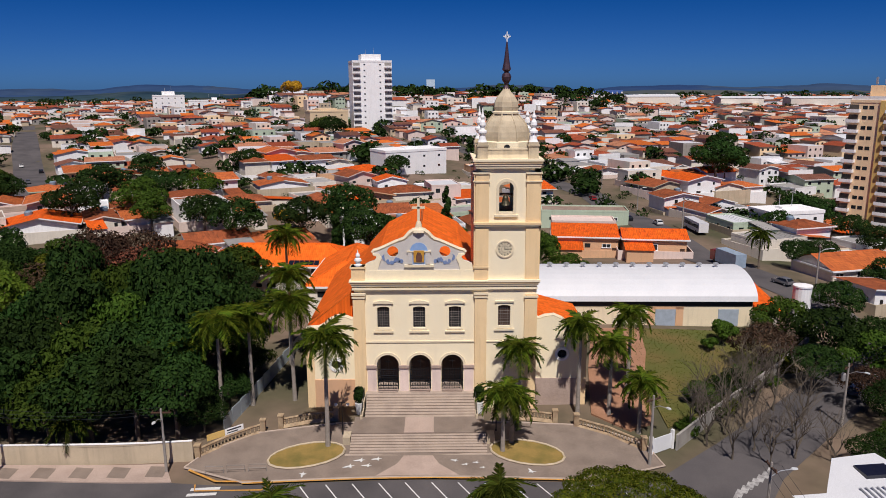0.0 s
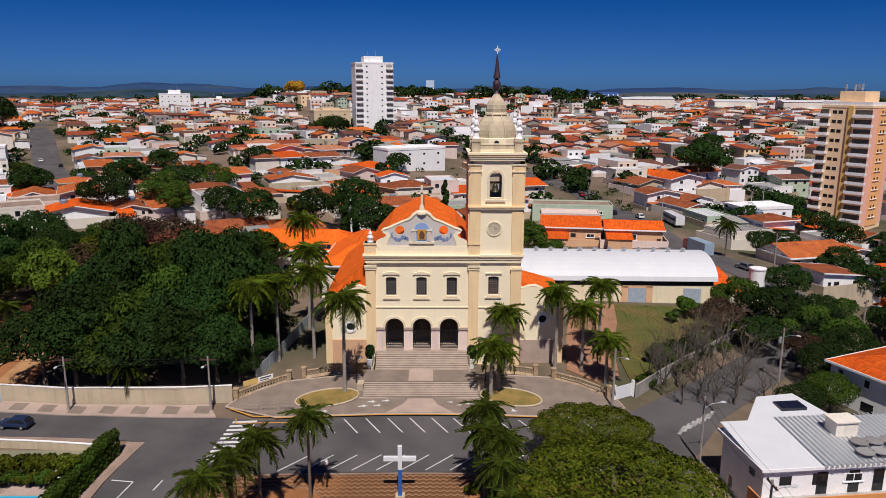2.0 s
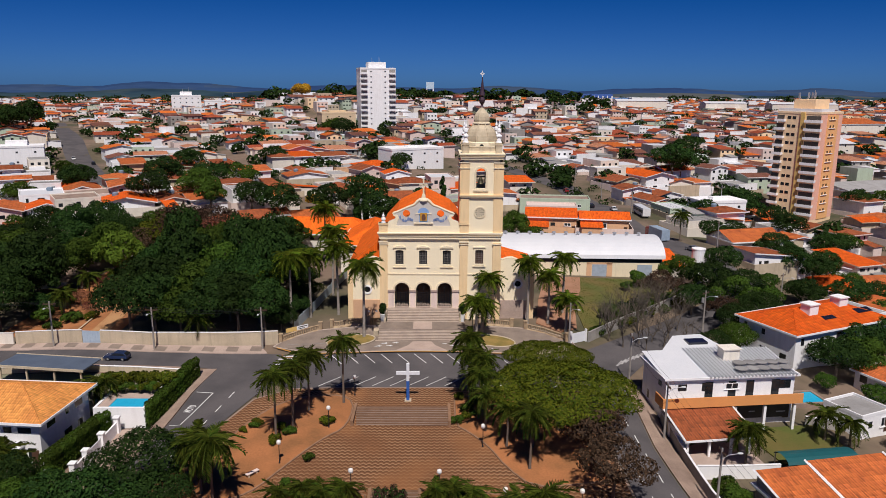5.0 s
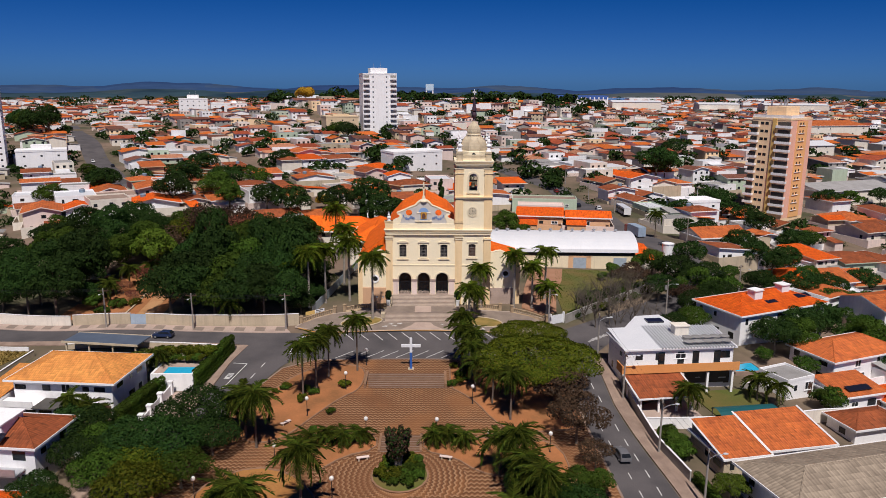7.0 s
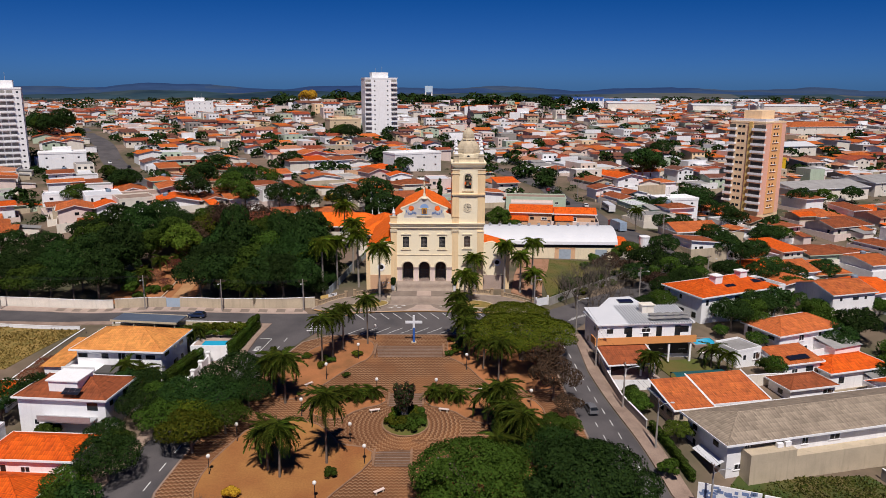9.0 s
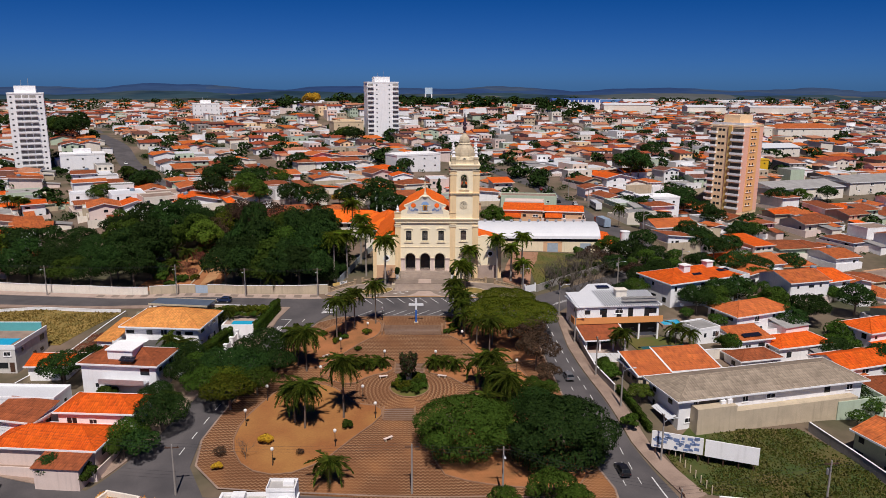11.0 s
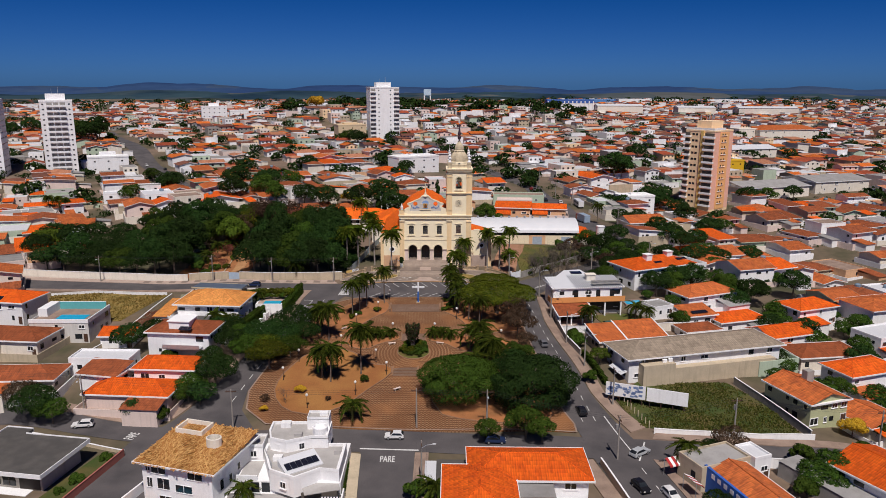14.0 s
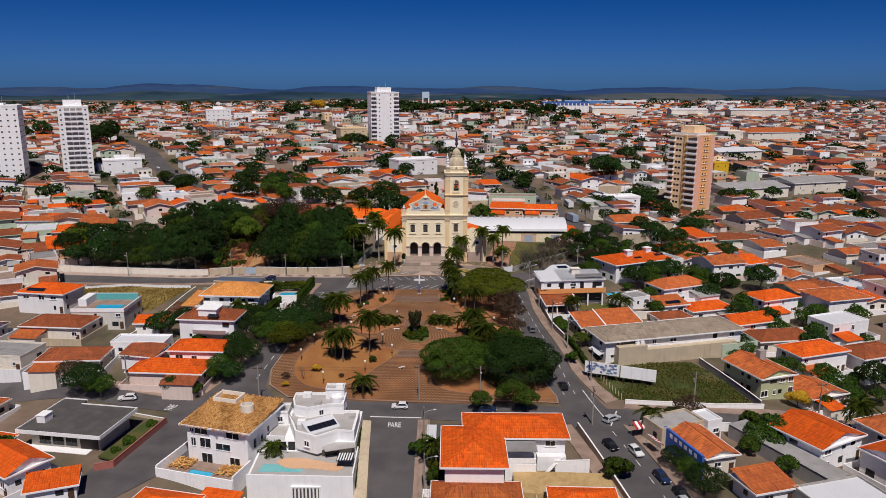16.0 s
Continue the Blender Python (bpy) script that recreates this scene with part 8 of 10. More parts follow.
g = thing("side_gate", "white metal sheet gate between posts", "gate", pose(28.6, -10.2, land(28.6, -10.2), 0, 0, 30), kind="structure")
part("panel", Solid().box(-1.6, -0.05, 0.1, 1.6, 0.05, 2.0), CROSSWHITE, g); part("post", Solid().box(-1.9, -0.2, -0.5, -1.6, 0.2, 2.4), WHITE, g); part("post", Solid().box(1.6, -0.2, -0.5, 1.9, 0.2, 2.4), WHITE, g)
ribbon("clearing", [(-82, -3), (-81, 10), (-79, 24), (-76, 38)], [(-57.6, -7.5), (-58, 8), (-59.5, 22), (-61, 38)], SOIL, "reddish bare soil of a clearing in the grove", "clearing", 0.14)
ribbon("dirt_track", [(-63.2, -6), (-64.2, 8), (-65.4, 22), (-65.8, 38)], [(-59.6, -7), (-60.8, 8), (-62.4, 22), (-63.4, 38)], mat("pale_orange_track", (0.46, 0.25, 0.11), 0.98, (0.36, 0.17, 0.07), 0.4, 0.8, 0.4, fine=4), "pale dirt track climbing through the grove", "path", 0.22)
garden_wall([(-66.0, -4), (-66.6, 8), (-67.6, 22), (-67.9, 36)], 0.35, CEMENT, "low kerb wall beside the dirt track", cap=CEMENT)

# ---- the town behind ----
rng = random.Random(7)
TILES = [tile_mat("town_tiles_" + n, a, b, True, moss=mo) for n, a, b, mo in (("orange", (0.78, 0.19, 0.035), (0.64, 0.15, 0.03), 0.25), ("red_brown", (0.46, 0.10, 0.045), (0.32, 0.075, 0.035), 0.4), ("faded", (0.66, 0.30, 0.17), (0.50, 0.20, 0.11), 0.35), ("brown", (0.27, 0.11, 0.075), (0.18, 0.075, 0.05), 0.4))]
FARWALL = [WHITE, OFFWHITE, PINKISH, CEMENT, GREYWALL, BEIGE, PALEGREEN]
ROOFS = [TILE, TILE2, TILE3, TILE2, TILE3, TILE2]
WALLS = [WHITE, WHITE, WHITE, WHITE, WHITE, WHITE, OFFWHITE, OFFWHITE, PINKISH, PEACH, PALEGREEN, CEMENT]


def taken(x, y, r):
    if any((x - a) ** 2 + (y - b) ** 2 < (r + c) ** 2 for a, b, c in BASES):
        return True
    if -66 < x < 48 and -102 < y < 8 or -60 < x < 48 and y < -95: return True      # plaza and its streets
    if -128 < x < 72 and -25 < y < 70 and not (x < -118 and y > 45): return True    # church grounds and grove
    if 30 < x < 80 and -70 < y < 0 or 40 < x < 80 and -150 < y < -60 or -122 < x < -50 and -150 < y < -20: return True
    for (ax, ay), (bx, by) in (((-125, 140), (-301, 461)), ((75, 24), (62, 73)), ((62, 73), (58, 166)), ((58, 166), (0, 332)), ((40, -9), (76, 24)), ((46, -106), (170, -110.5))):
        t = max(0, min(1, ((x - ax) * (bx - ax) + (y - ay) * (by - ay)) / ((bx - ax) ** 2 + (by - ay) ** 2)))
        if math.hypot(x - ax - t * (bx - ax), y - ay - t * (by - ay)) < r + 6: return True
    return False


def lots(rot, x0, x1, y0, y1, du=11.6, dv=16.0):
    """House places on a street grid turned by rot degrees: two rows of lots, then a street."""
    c, s = math.cos(radians(rot)), math.sin(radians(rot))
    R = 2200
    u, v = -R, -R
    j = 0
    out = []
    nv = int(2 * R / (2 * dv + 9))
    for jj in range(nv):
        for row in (0, 1):
            v = -R + jj * (2 * dv + 9) + row * dv
            for ii in range(int(2 * R / du)):
                if ii % 9 == 8: continue
                u = -R + ii * du
                x, y = c * u - s * v, s * u + c * v + 300
                if x0 <= x < x1 and y0 <= y < y1:
                    out.append((x, y))
    return out


places = [(x, y, 28) for x, y in lots(28, -900, -20, -130, 900)] + [(x, y, 17) for x, y in lots(17, -20, 1100, -130, 900)]
places = [(x, y, r) for x, y, r in places if abs(x) < 0.66 * (y + 262) + 25]
places.sort(key=lambda p: math.hypot(p[0], p[1] + 150))
near = 0
far_roofs = Solid(); far_groups = {}
def into(key):
    return far_groups.setdefault(key, Solid())


def simple_house(x, y, w, d, rot, eave, kind, tile_i, wall_i, rise):
    """A distant house added to the joined town: walls, roof, dark openings."""
    z = land(x, y)
    m = pose(x, y, z, 0, 0, rot)
    def put(sol, target):
        for f in sol.f:
            k = len(target.v)
            target.v += [tuple(m @ Vector(sol.v[i])) for i in f]
            target.f.append(tuple(range(k, k + len(f))))
            target.uv += [sol.uv[i] for i in f]
    put(gable_walls(Solid().box(-w / 2, -d / 2, -2.5, w / 2, d / 2, eave if kind != "flat" else eave + 0.5), kind, w, d, eave, rise, 0.6), into(("wall", wall_i)))
    if kind != "flat" and y < 260:
        put(eave_lines(Solid(), kind, w, d, eave, rise, 0.6), into(("wall", 0)))
    if kind == "flat":
        put(Solid().box(-w / 2 + 0.3, -d / 2 + 0.3, eave, w / 2 - 0.3, d / 2 - 0.3, eave + 0.52), into(("flat", tile_i % 2)))
    else:
        put(roof_solid(kind, w, d, eave, rise, 0.6), into(("tile", tile_i)))
        if rng.random() < 0.18:                            # a white parapet hides the eave on one side
            put(Solid().box(-w / 2 - 0.5, -d / 2 - 0.62, -2.5, w / 2 + 0.5, -d / 2 - 0.46, eave + 0.9), into(("wall", rng.choice((0, 0, 1)))))
    if y < 700 and rng.random() < 0.6:
        aw, ad, sx = w * rng.uniform(0.4, 0.7), d * rng.uniform(0.35, 0.6), rng.uniform(-0.3, 0.3) * w
        q = Solid().box(sx - aw / 2, -d / 2 - ad, -2.5, sx + aw / 2, -d / 2, 2.6)
        put(q, into(("wall", rng.choice((0, 0, 1, 2, 3)))))
        put(Solid().slope([(sx - aw / 2 - 0.3, -d / 2 - ad - 0.3, 2.65), (sx + aw / 2 + 0.3, -d / 2 - ad - 0.3, 2.65), (sx + aw / 2 + 0.3, -d / 2 + 0.1, 3.4), (sx - aw / 2 - 0.3, -d / 2 + 0.1, 3.4)]), into(rng.choice((("tile", 0), ("tile", 2), ("tile", 3), ("flat", 0), ("flat", 1)))))
    if y < 800:
        o = Solid()
        for f in range(2 if eave > 4.8 else 1):
            zz = (f + 0.55) * eave / (2 if eave > 4.8 else 1)
            for i in range(3):
                u = -w / 2 + w * (i + 0.5) / 3
                o.box(u - 0.6, -d / 2 - 0.05, zz - 0.55, u + 0.6, -d / 2 + 0.02, zz + 0.55)
        put(o, into(("open", 0)))


count = 0
for x, y, r in places:
    w, d = rng.uniform(7.5, 14.0), rng.uniform(8.0, 16.0)
    x, y = x + rng.uniform(-2, 2), y + rng.uniform(-3, 3)
    k = rng.random()
    if taken(x, y, 6): continue
    if rng.random() < 0.05: continue
    eave = rng.choice((2.9, 3.1, 3.3, 3.5, 3.8, 4.2, 5.8, 6.2))
    kind = rng.choice(("hip", "gable", "gable", "gabled", "gabled", "mono", "flat", "flat", "flat"))
    rise = rng.uniform(0.11, 0.17) * min(w, d) if kind != "mono" else 1.3
    rot = r + rng.choice((0, 0, 90 if abs(w - d) < 4 else 0)) + rng.uniform(-7, 7)
    if count < 250 and y > -60:
        t = rng.choice(ROOFS) if kind != "flat" else rng.choice((WHITEMETAL, GREYMETAL, GREYMETAL, PAVE))
        wl_ = rng.choice(WALLS)
        house(x, y, w, d, rot, eave, kind, t, wl_, rise, {WHITE: "white", OFFWHITE: "off-white", PINKISH: "pale pink", PEACH: "peach", PALEGREEN: "pale green", CEMENT: "cement grey"}[wl_] + (" two-storey" if eave > 4.8 else " single-storey") + " town house with a " + {"flat": "flat roof", "mono": "lean-to tile roof"}.get(kind, "clay tile roof"), nwin=rng.choice((2, 3)) if y < 120 else 2, sides="f" if rng.random() < 0.65 or y > 110 else ("fl" if x > 0 else "fr"), yard=rng.choice((0.8, 1.4, 1.8)), yard_h=rng.uniform(1.4, 2.2), yard_m=rng.choice((CEMENT, PINKISH, WHITE, OFFWHITE)), over=rng.uniform(0.5, 1.0), tank=rng.random() < 0.2, door=False, annex=rng.choice((0, 1, 2, 3, 4)) if y < 150 else 0, reg=False, group="town houses", name="town_house")
        count += 1
    else:
        simple_house(x, y, w, d, rot, eave, kind, rng.choice((0, 0, 1, 1, 1, 2, 2, 3, 3)), rng.choice((0, 0, 0, 0, 1, 1, 2, 2, 3, 4, 5, 6)), rise)
for x, y in lots(22, -1500, 1600, 900, 2050, 22, 30):
    if abs(x) < 0.66 * (y + 262) + 25 and rng.random() < 0.72 and not (y > 1500 and rng.random() < 0.5):
        simple_house(x + rng.uniform(-5, 5), y + rng.uniform(-6, 6), rng.uniform(10, 20), rng.uniform(10, 16), 20 + rng.uniform(-15, 15), rng.choice((3.5, 4, 6.5)), rng.choice(("gable", "gabled", "hip", "flat")), rng.choice((0, 1, 2, 3)), rng.choice((0, 0, 0, 1, 2)), 2.2)
town = Solid()
mats, idx = [], []
for key, sol in far_groups.items():
    k = len(town.v)
    town.v += sol.v; town.uv += sol.uv
    town.f += [tuple(i + k for i in f) for f in sol.f]
    idx += [len(mats)] * len(sol.f)
    mats.append({"wall": lambda i: FARWALL[i], "flat": lambda i: (WHITEMETAL, GREYMETAL)[i], "tile": lambda i: TILES[i], "open": lambda i: GLASS}[key[0]](key[1]))
me = town.mesh("distant_houses", *mats)
me.polygons.foreach_set("material_index", idx)
tagged(new("distant_houses", me), "dense spread of distant houses with red and orange tile roofs", "houses", kind="stuff")
for x, y, w in ((420, 1720, 130), (560, 1700, 160), (760, 1650, 140)):
    house(x, y, w, 40, 4, 11, "flat", WHITEMETAL, mat("blue_hall", (0.10, 0.25, 0.55), 0.7) if x == 420 else WHITE, 0, "large flat factory hall at the edge of town", nwin=2, sides="", name="factory_hall", door=False)

# hills on the horizon
def country(name, base, wood, field, scale):
    """Far farmland: patches of field between darker woods, in long strips across the view."""
    m = bpy.data.materials.new(name); m.use_nodes = True
    n, l = m.node_tree.nodes, m.node_tree.links
    p = n["Principled BSDF"]; p.inputs["Roughness"].default_value = 1.0; p.inputs["Specular IOR Level"].default_value = 0.0
    tc, mp = n.new("ShaderNodeTexCoord"), n.new("ShaderNodeMapping")
    mp.inputs["Scale"].default_value = (scale, scale * 0.45, scale * 9)
    l.new(tc.outputs["Object"], mp.inputs["Vector"])
    cell, big, small = n.new("ShaderNodeTexVoronoi"), n.new("ShaderNodeTexNoise"), n.new("ShaderNodeTexNoise")
    cell.inputs["Scale"].default_value, big.inputs["Scale"].default_value, small.inputs["Scale"].default_value = 1.0, 0.7, 6.0
    big.inputs["Detail"].default_value = small.inputs["Detail"].default_value = 6
    for t in (cell, big, small):
        l.new(mp.outputs[0], t.inputs["Vector"])
    sep = n.new("ShaderNodeSeparateColor"); l.new(cell.outputs["Color"], sep.inputs[0])
    a = n.new("ShaderNodeMix"); a.data_type = "RGBA"; a.inputs[6].default_value, a.inputs[7].default_value = (*base, 1), (*field, 1)
    ra = n.new("ShaderNodeMapRange"); ra.inputs[1].default_value, ra.inputs[2].default_value = 0.45, 0.9
    l.new(sep.outputs[0], ra.inputs[0]); l.new(ra.outputs[0], a.inputs[0])
    w = n.new("ShaderNodeMix"); w.data_type = "RGBA"; w.inputs[7].default_value = (*wood, 1)
    rw = n.new("ShaderNodeMapRange"); rw.inputs[1].default_value, rw.inputs[2].default_value, rw.inputs[4].default_value = 0.48, 0.60, 0.95
    l.new(big.outputs[0], rw.inputs[0]); l.new(rw.outputs[0], w.inputs[0]); l.new(a.outputs[2], w.inputs[6])
    h = n.new("ShaderNodeHueSaturation"); rh = n.new("ShaderNodeMapRange"); rh.inputs[3].default_value, rh.inputs[4].default_value = 0.75, 1.25
    l.new(small.outputs[0], rh.inputs[0]); l.new(rh.outputs[0], h.inputs["Value"]); l.new(w.outputs[2], h.inputs["Color"]); l.new(h.outputs[0], p.inputs["Base Color"])
    return m


# Haze is painted in: base colours turn bluer from woods to hills.
WOOD = country("hazed_woods", (0.024, 0.041, 0.041), (0.011, 0.023, 0.027), (0.066, 0.070, 0.059), 0.006)
HILL = country("hazed_far_hills", (0.030, 0.062, 0.140), (0.024, 0.052, 0.135), (0.045, 0.073, 0.126), 0.0022)
FIELD = country("hazed_fields", (0.033, 0.062, 0.081), (0.016, 0.035, 0.058), (0.090, 0.098, 0.099), 0.0035)
for name, dist, z0, amp, sd, m in (("far_hills", 4500, 26, 30, 3.0, HILL), ("hazed_fields", 3300, 9, 15, 11.0, FIELD), ("near_woods", 2250, 2, 8, 23.0, WOOD)):
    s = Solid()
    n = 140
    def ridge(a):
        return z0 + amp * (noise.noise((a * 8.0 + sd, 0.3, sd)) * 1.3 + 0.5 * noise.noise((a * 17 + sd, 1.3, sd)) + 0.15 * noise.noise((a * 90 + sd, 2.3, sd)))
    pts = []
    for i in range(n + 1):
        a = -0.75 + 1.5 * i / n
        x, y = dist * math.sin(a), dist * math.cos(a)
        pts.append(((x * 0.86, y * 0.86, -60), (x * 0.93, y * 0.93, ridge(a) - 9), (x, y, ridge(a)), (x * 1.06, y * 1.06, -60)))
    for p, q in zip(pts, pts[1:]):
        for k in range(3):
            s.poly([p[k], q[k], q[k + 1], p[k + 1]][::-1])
    single("backdrop", s, m, "distant hills with woods and fields on the horizon, tinted blue for haze", "hills", kind="structure", smooth=True)

# ---- trees ----
def crown_mesh(name, material, blobs, leaves, size, seed, up=0.25):
    """Many small leaves set over the shells of overlapping clumps."""
    r = np.random.RandomState(seed)
    B = np.array(blobs, float)
    area = B[:, 3] * B[:, 4]
    ds, cs, have = [], [], 0
    while have < leaves:                                   # leaves buried inside a neighbouring clump are left out
        pick = r.choice(len(B), leaves, p=area / area.sum())
        d = r.normal(size=(leaves, 3)); d[:, 2] += up
        d /= np.linalg.norm(d, axis=1)[:, None]
        c = B[pick][:, :3] + d * B[pick][:, [3, 3, 4]] * (0.74 + 0.30 * r.rand(leaves, 1))
        deep = (((c[:, None, :] - B[None, :, :3]) / B[None, :, [3, 3, 4]]) ** 2).sum(-1)
        keep = (deep < 0.5).sum(1) == 0
        ds.append(d[keep]); cs.append(c[keep]); have += int(keep.sum())
        if not keep.any(): break
    d, c = np.concatenate(ds)[:leaves], np.concatenate(cs)[:leaves]
    leaves = len(c)
    nrm = d + r.normal(size=(leaves, 3)) * 0.34
    nrm /= np.linalg.norm(nrm, axis=1)[:, None]
    t = np.cross(nrm, r.normal(size=(leaves, 3))); t /= np.linalg.norm(t, axis=1)[:, None]
    b = np.cross(nrm, t)
    s = size * (0.55 + 0.8 * r.rand(leaves, 1))
    v = np.stack([c - t * s, c - b * s * 0.55 + nrm * s * 0.15, c + t * s, c + b * s * 0.55 + nrm * s * 0.15], 1).reshape(-1, 3)
    me = bpy.data.meshes.new(name)
    me.from_pydata(v.tolist(), [], np.arange(leaves * 4).reshape(-1, 4).tolist())
    me.materials.append(material)
    return me


def clumps(n, R, H, z0, seed, rr=(0.35, 0.55), flat=1.0):
    r = random.Random(seed)
    out = [(0, 0, z0 + H * 0.5, R * 0.6, H * 0.42)]
    for k in range(n):
        a, q = 2 * math.pi * (k + r.random() * 0.7) / n * 2.4, R * math.sqrt(r.uniform(0.12, 0.75))
        f = 1 - (q / R) ** 2
        z = z0 + H * (0.25 + 0.55 * f * r.uniform(0.6, 1.15)) if flat >= 1 else z0 + H * (0.35 + 0.45 * f)
        b = R * r.uniform(*rr)
        out.append((q * math.cos(a), q * math.sin(a), z, b, b * 0.75 * flat))
    return out


def trunk_mesh(name, material, h, r0, blobs, seed, n=6):
    r = random.Random(seed)
    s = Solid().tube([(0, 0, -1), (0.1, 0, h * 0.25), (0.05, 0.1, h * 0.55)], [r0 * 1.25, r0, r0 * 0.8], 8)
    for bx, by, bz, _, _ in r.sample(blobs, min(n, len(blobs))):
        s.tube([(0.05, 0.1, h * 0.5), (bx * 0.45, by * 0.45, h * 0.5 + (bz - h * 0.5) * 0.6), (bx * 0.9, by * 0.9, bz)], [r0 * 0.55, r0 * 0.36, r0 * 0.12], 6)
    return s.mesh(name, material, smooth=True)


KINDS = {}
def kind(name, material, R, H, z0, leaves, size, n, seed, r0=0.25, flat=1.0, rr=(0.35, 0.55), up=0.25, bark=BARK, skirt=0):
    bl = clumps(n, R, H, z0, seed, rr, flat)
    rs = random.Random(seed + 100)
    for k in range(skirt):                                 # low hanging outer limbs
        a, b = 2 * math.pi * (k + 0.5 * rs.random()) / skirt, R * rs.uniform(0.2, 0.28)
        bl.append((R * 0.68 * math.cos(a), R * 0.68 * math.sin(a), z0 + H * rs.uniform(0.16, 0.28), b, b * 0.9))
    KINDS[name] = (trunk_mesh("trunk", bark, z0 + H * 0.6, r0, bl, seed), crown_mesh("crown", material, bl, leaves, size, seed, up))


kind("dark0", LEAF_DARK, 5.0, 7.0, 2.2, 4200, 0.25, 26, 1, rr=(0.22, 0.42), up=0.45)
kind("dark1", LEAF_DARK, 4.6, 8.0, 2.4, 4200, 0.25, 24, 2, rr=(0.22, 0.42), up=0.45)
kind("mid0", LEAF_MID, 4.8, 6.6, 2.2, 4200, 0.25, 24, 3, rr=(0.22, 0.42), up=0.45)
kind("mid1", LEAF_MID, 4.2, 7.4, 2.4, 4200, 0.25, 22, 4, rr=(0.22, 0.42), up=0.45)
kind("light0", LEAF_LIGHT, 4.6, 6.2, 2.2, 4200, 0.25, 24, 15, rr=(0.22, 0.42), up=0.45)
kind("umbrella", LEAF_OLIVE, 10.0, 5.0, 3.6, 24000, 0.19, 84, 5, 0.5, 0.62, (0.13, 0.25), 0.45)
kind("fine0", LEAF_DARK, 5.0, 6.6, 2.0, 6000, 0.2, 26, 51, 0.25, 1.0, (0.26, 0.42))
kind("fine1", LEAF_MID, 5.0, 6.2, 2.0, 5500, 0.2, 24, 52, 0.25, 1.0, (0.24, 0.4))
kind("fine2", LEAF_OLIVE, 4.8, 5.6, 2.0, 5500, 0.2, 24, 53, 0.25, 1.0, (0.24, 0.4))
kind("broad", LEAF_DARK, 8.5, 9.8, 1.0, 23000, 0.22, 44, 6, 0.45, 0.8, (0.2, 0.34), 0.5, skirt=13)
kind("broadmid", LEAF_MID, 8.5, 8.2, 0.9, 23000, 0.2, 60, 66, 0.45, 0.7, (0.16, 0.28), 0.5, skirt=13)
kind("garden0", LEAF_DARK, 3.0, 4.2, 1.2, 1700, 0.22, 14, 71, 0.14, rr=(0.25, 0.45), up=0.4)
kind("garden1", LEAF_MID, 2.8, 3.6, 1.0, 1700, 0.22, 14, 72, 0.14, rr=(0.25, 0.45), up=0.4)
kind("brown", LEAF_BROWN, 4.6, 6.5, 2.2, 3400, 0.2, 24, 7, 0.2, 1.0, (0.2, 0.36))
kind("red", LEAF_RED, 5.0, 6.0, 2.6, 3200, 0.22, 16, 8)
kind("yellow", LEAF_YELLOW, 5.0, 6.0, 3.0, 3000, 0.4, 12, 9)
kind("small", LEAF_MID, 1.6, 2.4, 0.7, 1300, 0.2, 9, 10, 0.1)
kind("shrub", LEAF_MID, 1.0, 1.2, 0.1, 600, 0.16, 7, 11, 0.06)
kind("yshrub", LEAF_OLIVE, 1.0, 1.4, 0.1, 600, 0.16, 7, 12, 0.06)
kind("far", LEAF_DARK, 5.0, 7.0, 1.5, 360, 1.15, 11, 13)
bl = [(0.25 * math.sin(k * 2.1), 0.25 * math.cos(k * 1.7), 0.8 + 0.75 * k, 0.95 * (1 - k / 14) + 0.1, 0.8) for k in range(13)]
KINDS["cypress"] = (trunk_mesh("trunk", BARK, 5, 0.18, bl, 3, 2), crown_mesh("crown", LEAF_DARK, bl, 3200, 0.22, 14, 0.4))


def tree(what, x, y, s=1.0, sz=None, rz=None, label="", z=None, group="", name="tree"):
    t = thing(name, label or "leafy dark green tree", "shrub" if name == "shrub" else "tree", pose(x, y, land(x, y) + (z or 0), 0, 0, random.uniform(0, 360) if rz is None else rz) @ Matrix.Diagonal((s, s, sz or s, 1)), group)
    part("trunk", KINDS[what][0], None, t); part("crown", KINDS[what][1], None, t)
    return t


# the grove beside the church
EDGE = [(-29.5, -6.0), (-34.5, -5.8), (-40, -6.2), (-45, -6.4), (-50, -6.0), (-55, -5.0), (-32, 0), (-38, 1), (-44, 0.5), (-50, 1), (-55, 3), (-29.5, 6), (-35, 8), (-41.5, 8), (-48, 8.5), (-54.5, 10), (-31, 14), (-38, 16), (-45, 16), (-52, 18),
        (-82, -1), (-88.5, -0.5), (-95, 1), (-101, 2), (-107.5, 3), (-114, 4), (-121, 5), (-127, 6)]
rt = random.Random(5)
done = []
def spaced(x, y, d):
    if any((x - a) ** 2 + (y - b) ** 2 < d * d for a, b in done): return False
    done.append((x, y)); return True
for k, (x, y) in enumerate(EDGE):
    done.append((x, y))
    tree(("dark0", "dark1", "dark0", "mid0", "dark1")[k % 5], x, y, 1.0 + 0.1 * (k % 3), (1.12 + 0.030 * (y + 8) if x > -95 else 0.95) + 0.07 * (k % 3), label="dense dark green tree behind the street wall", group="grove trees")
tries = 0
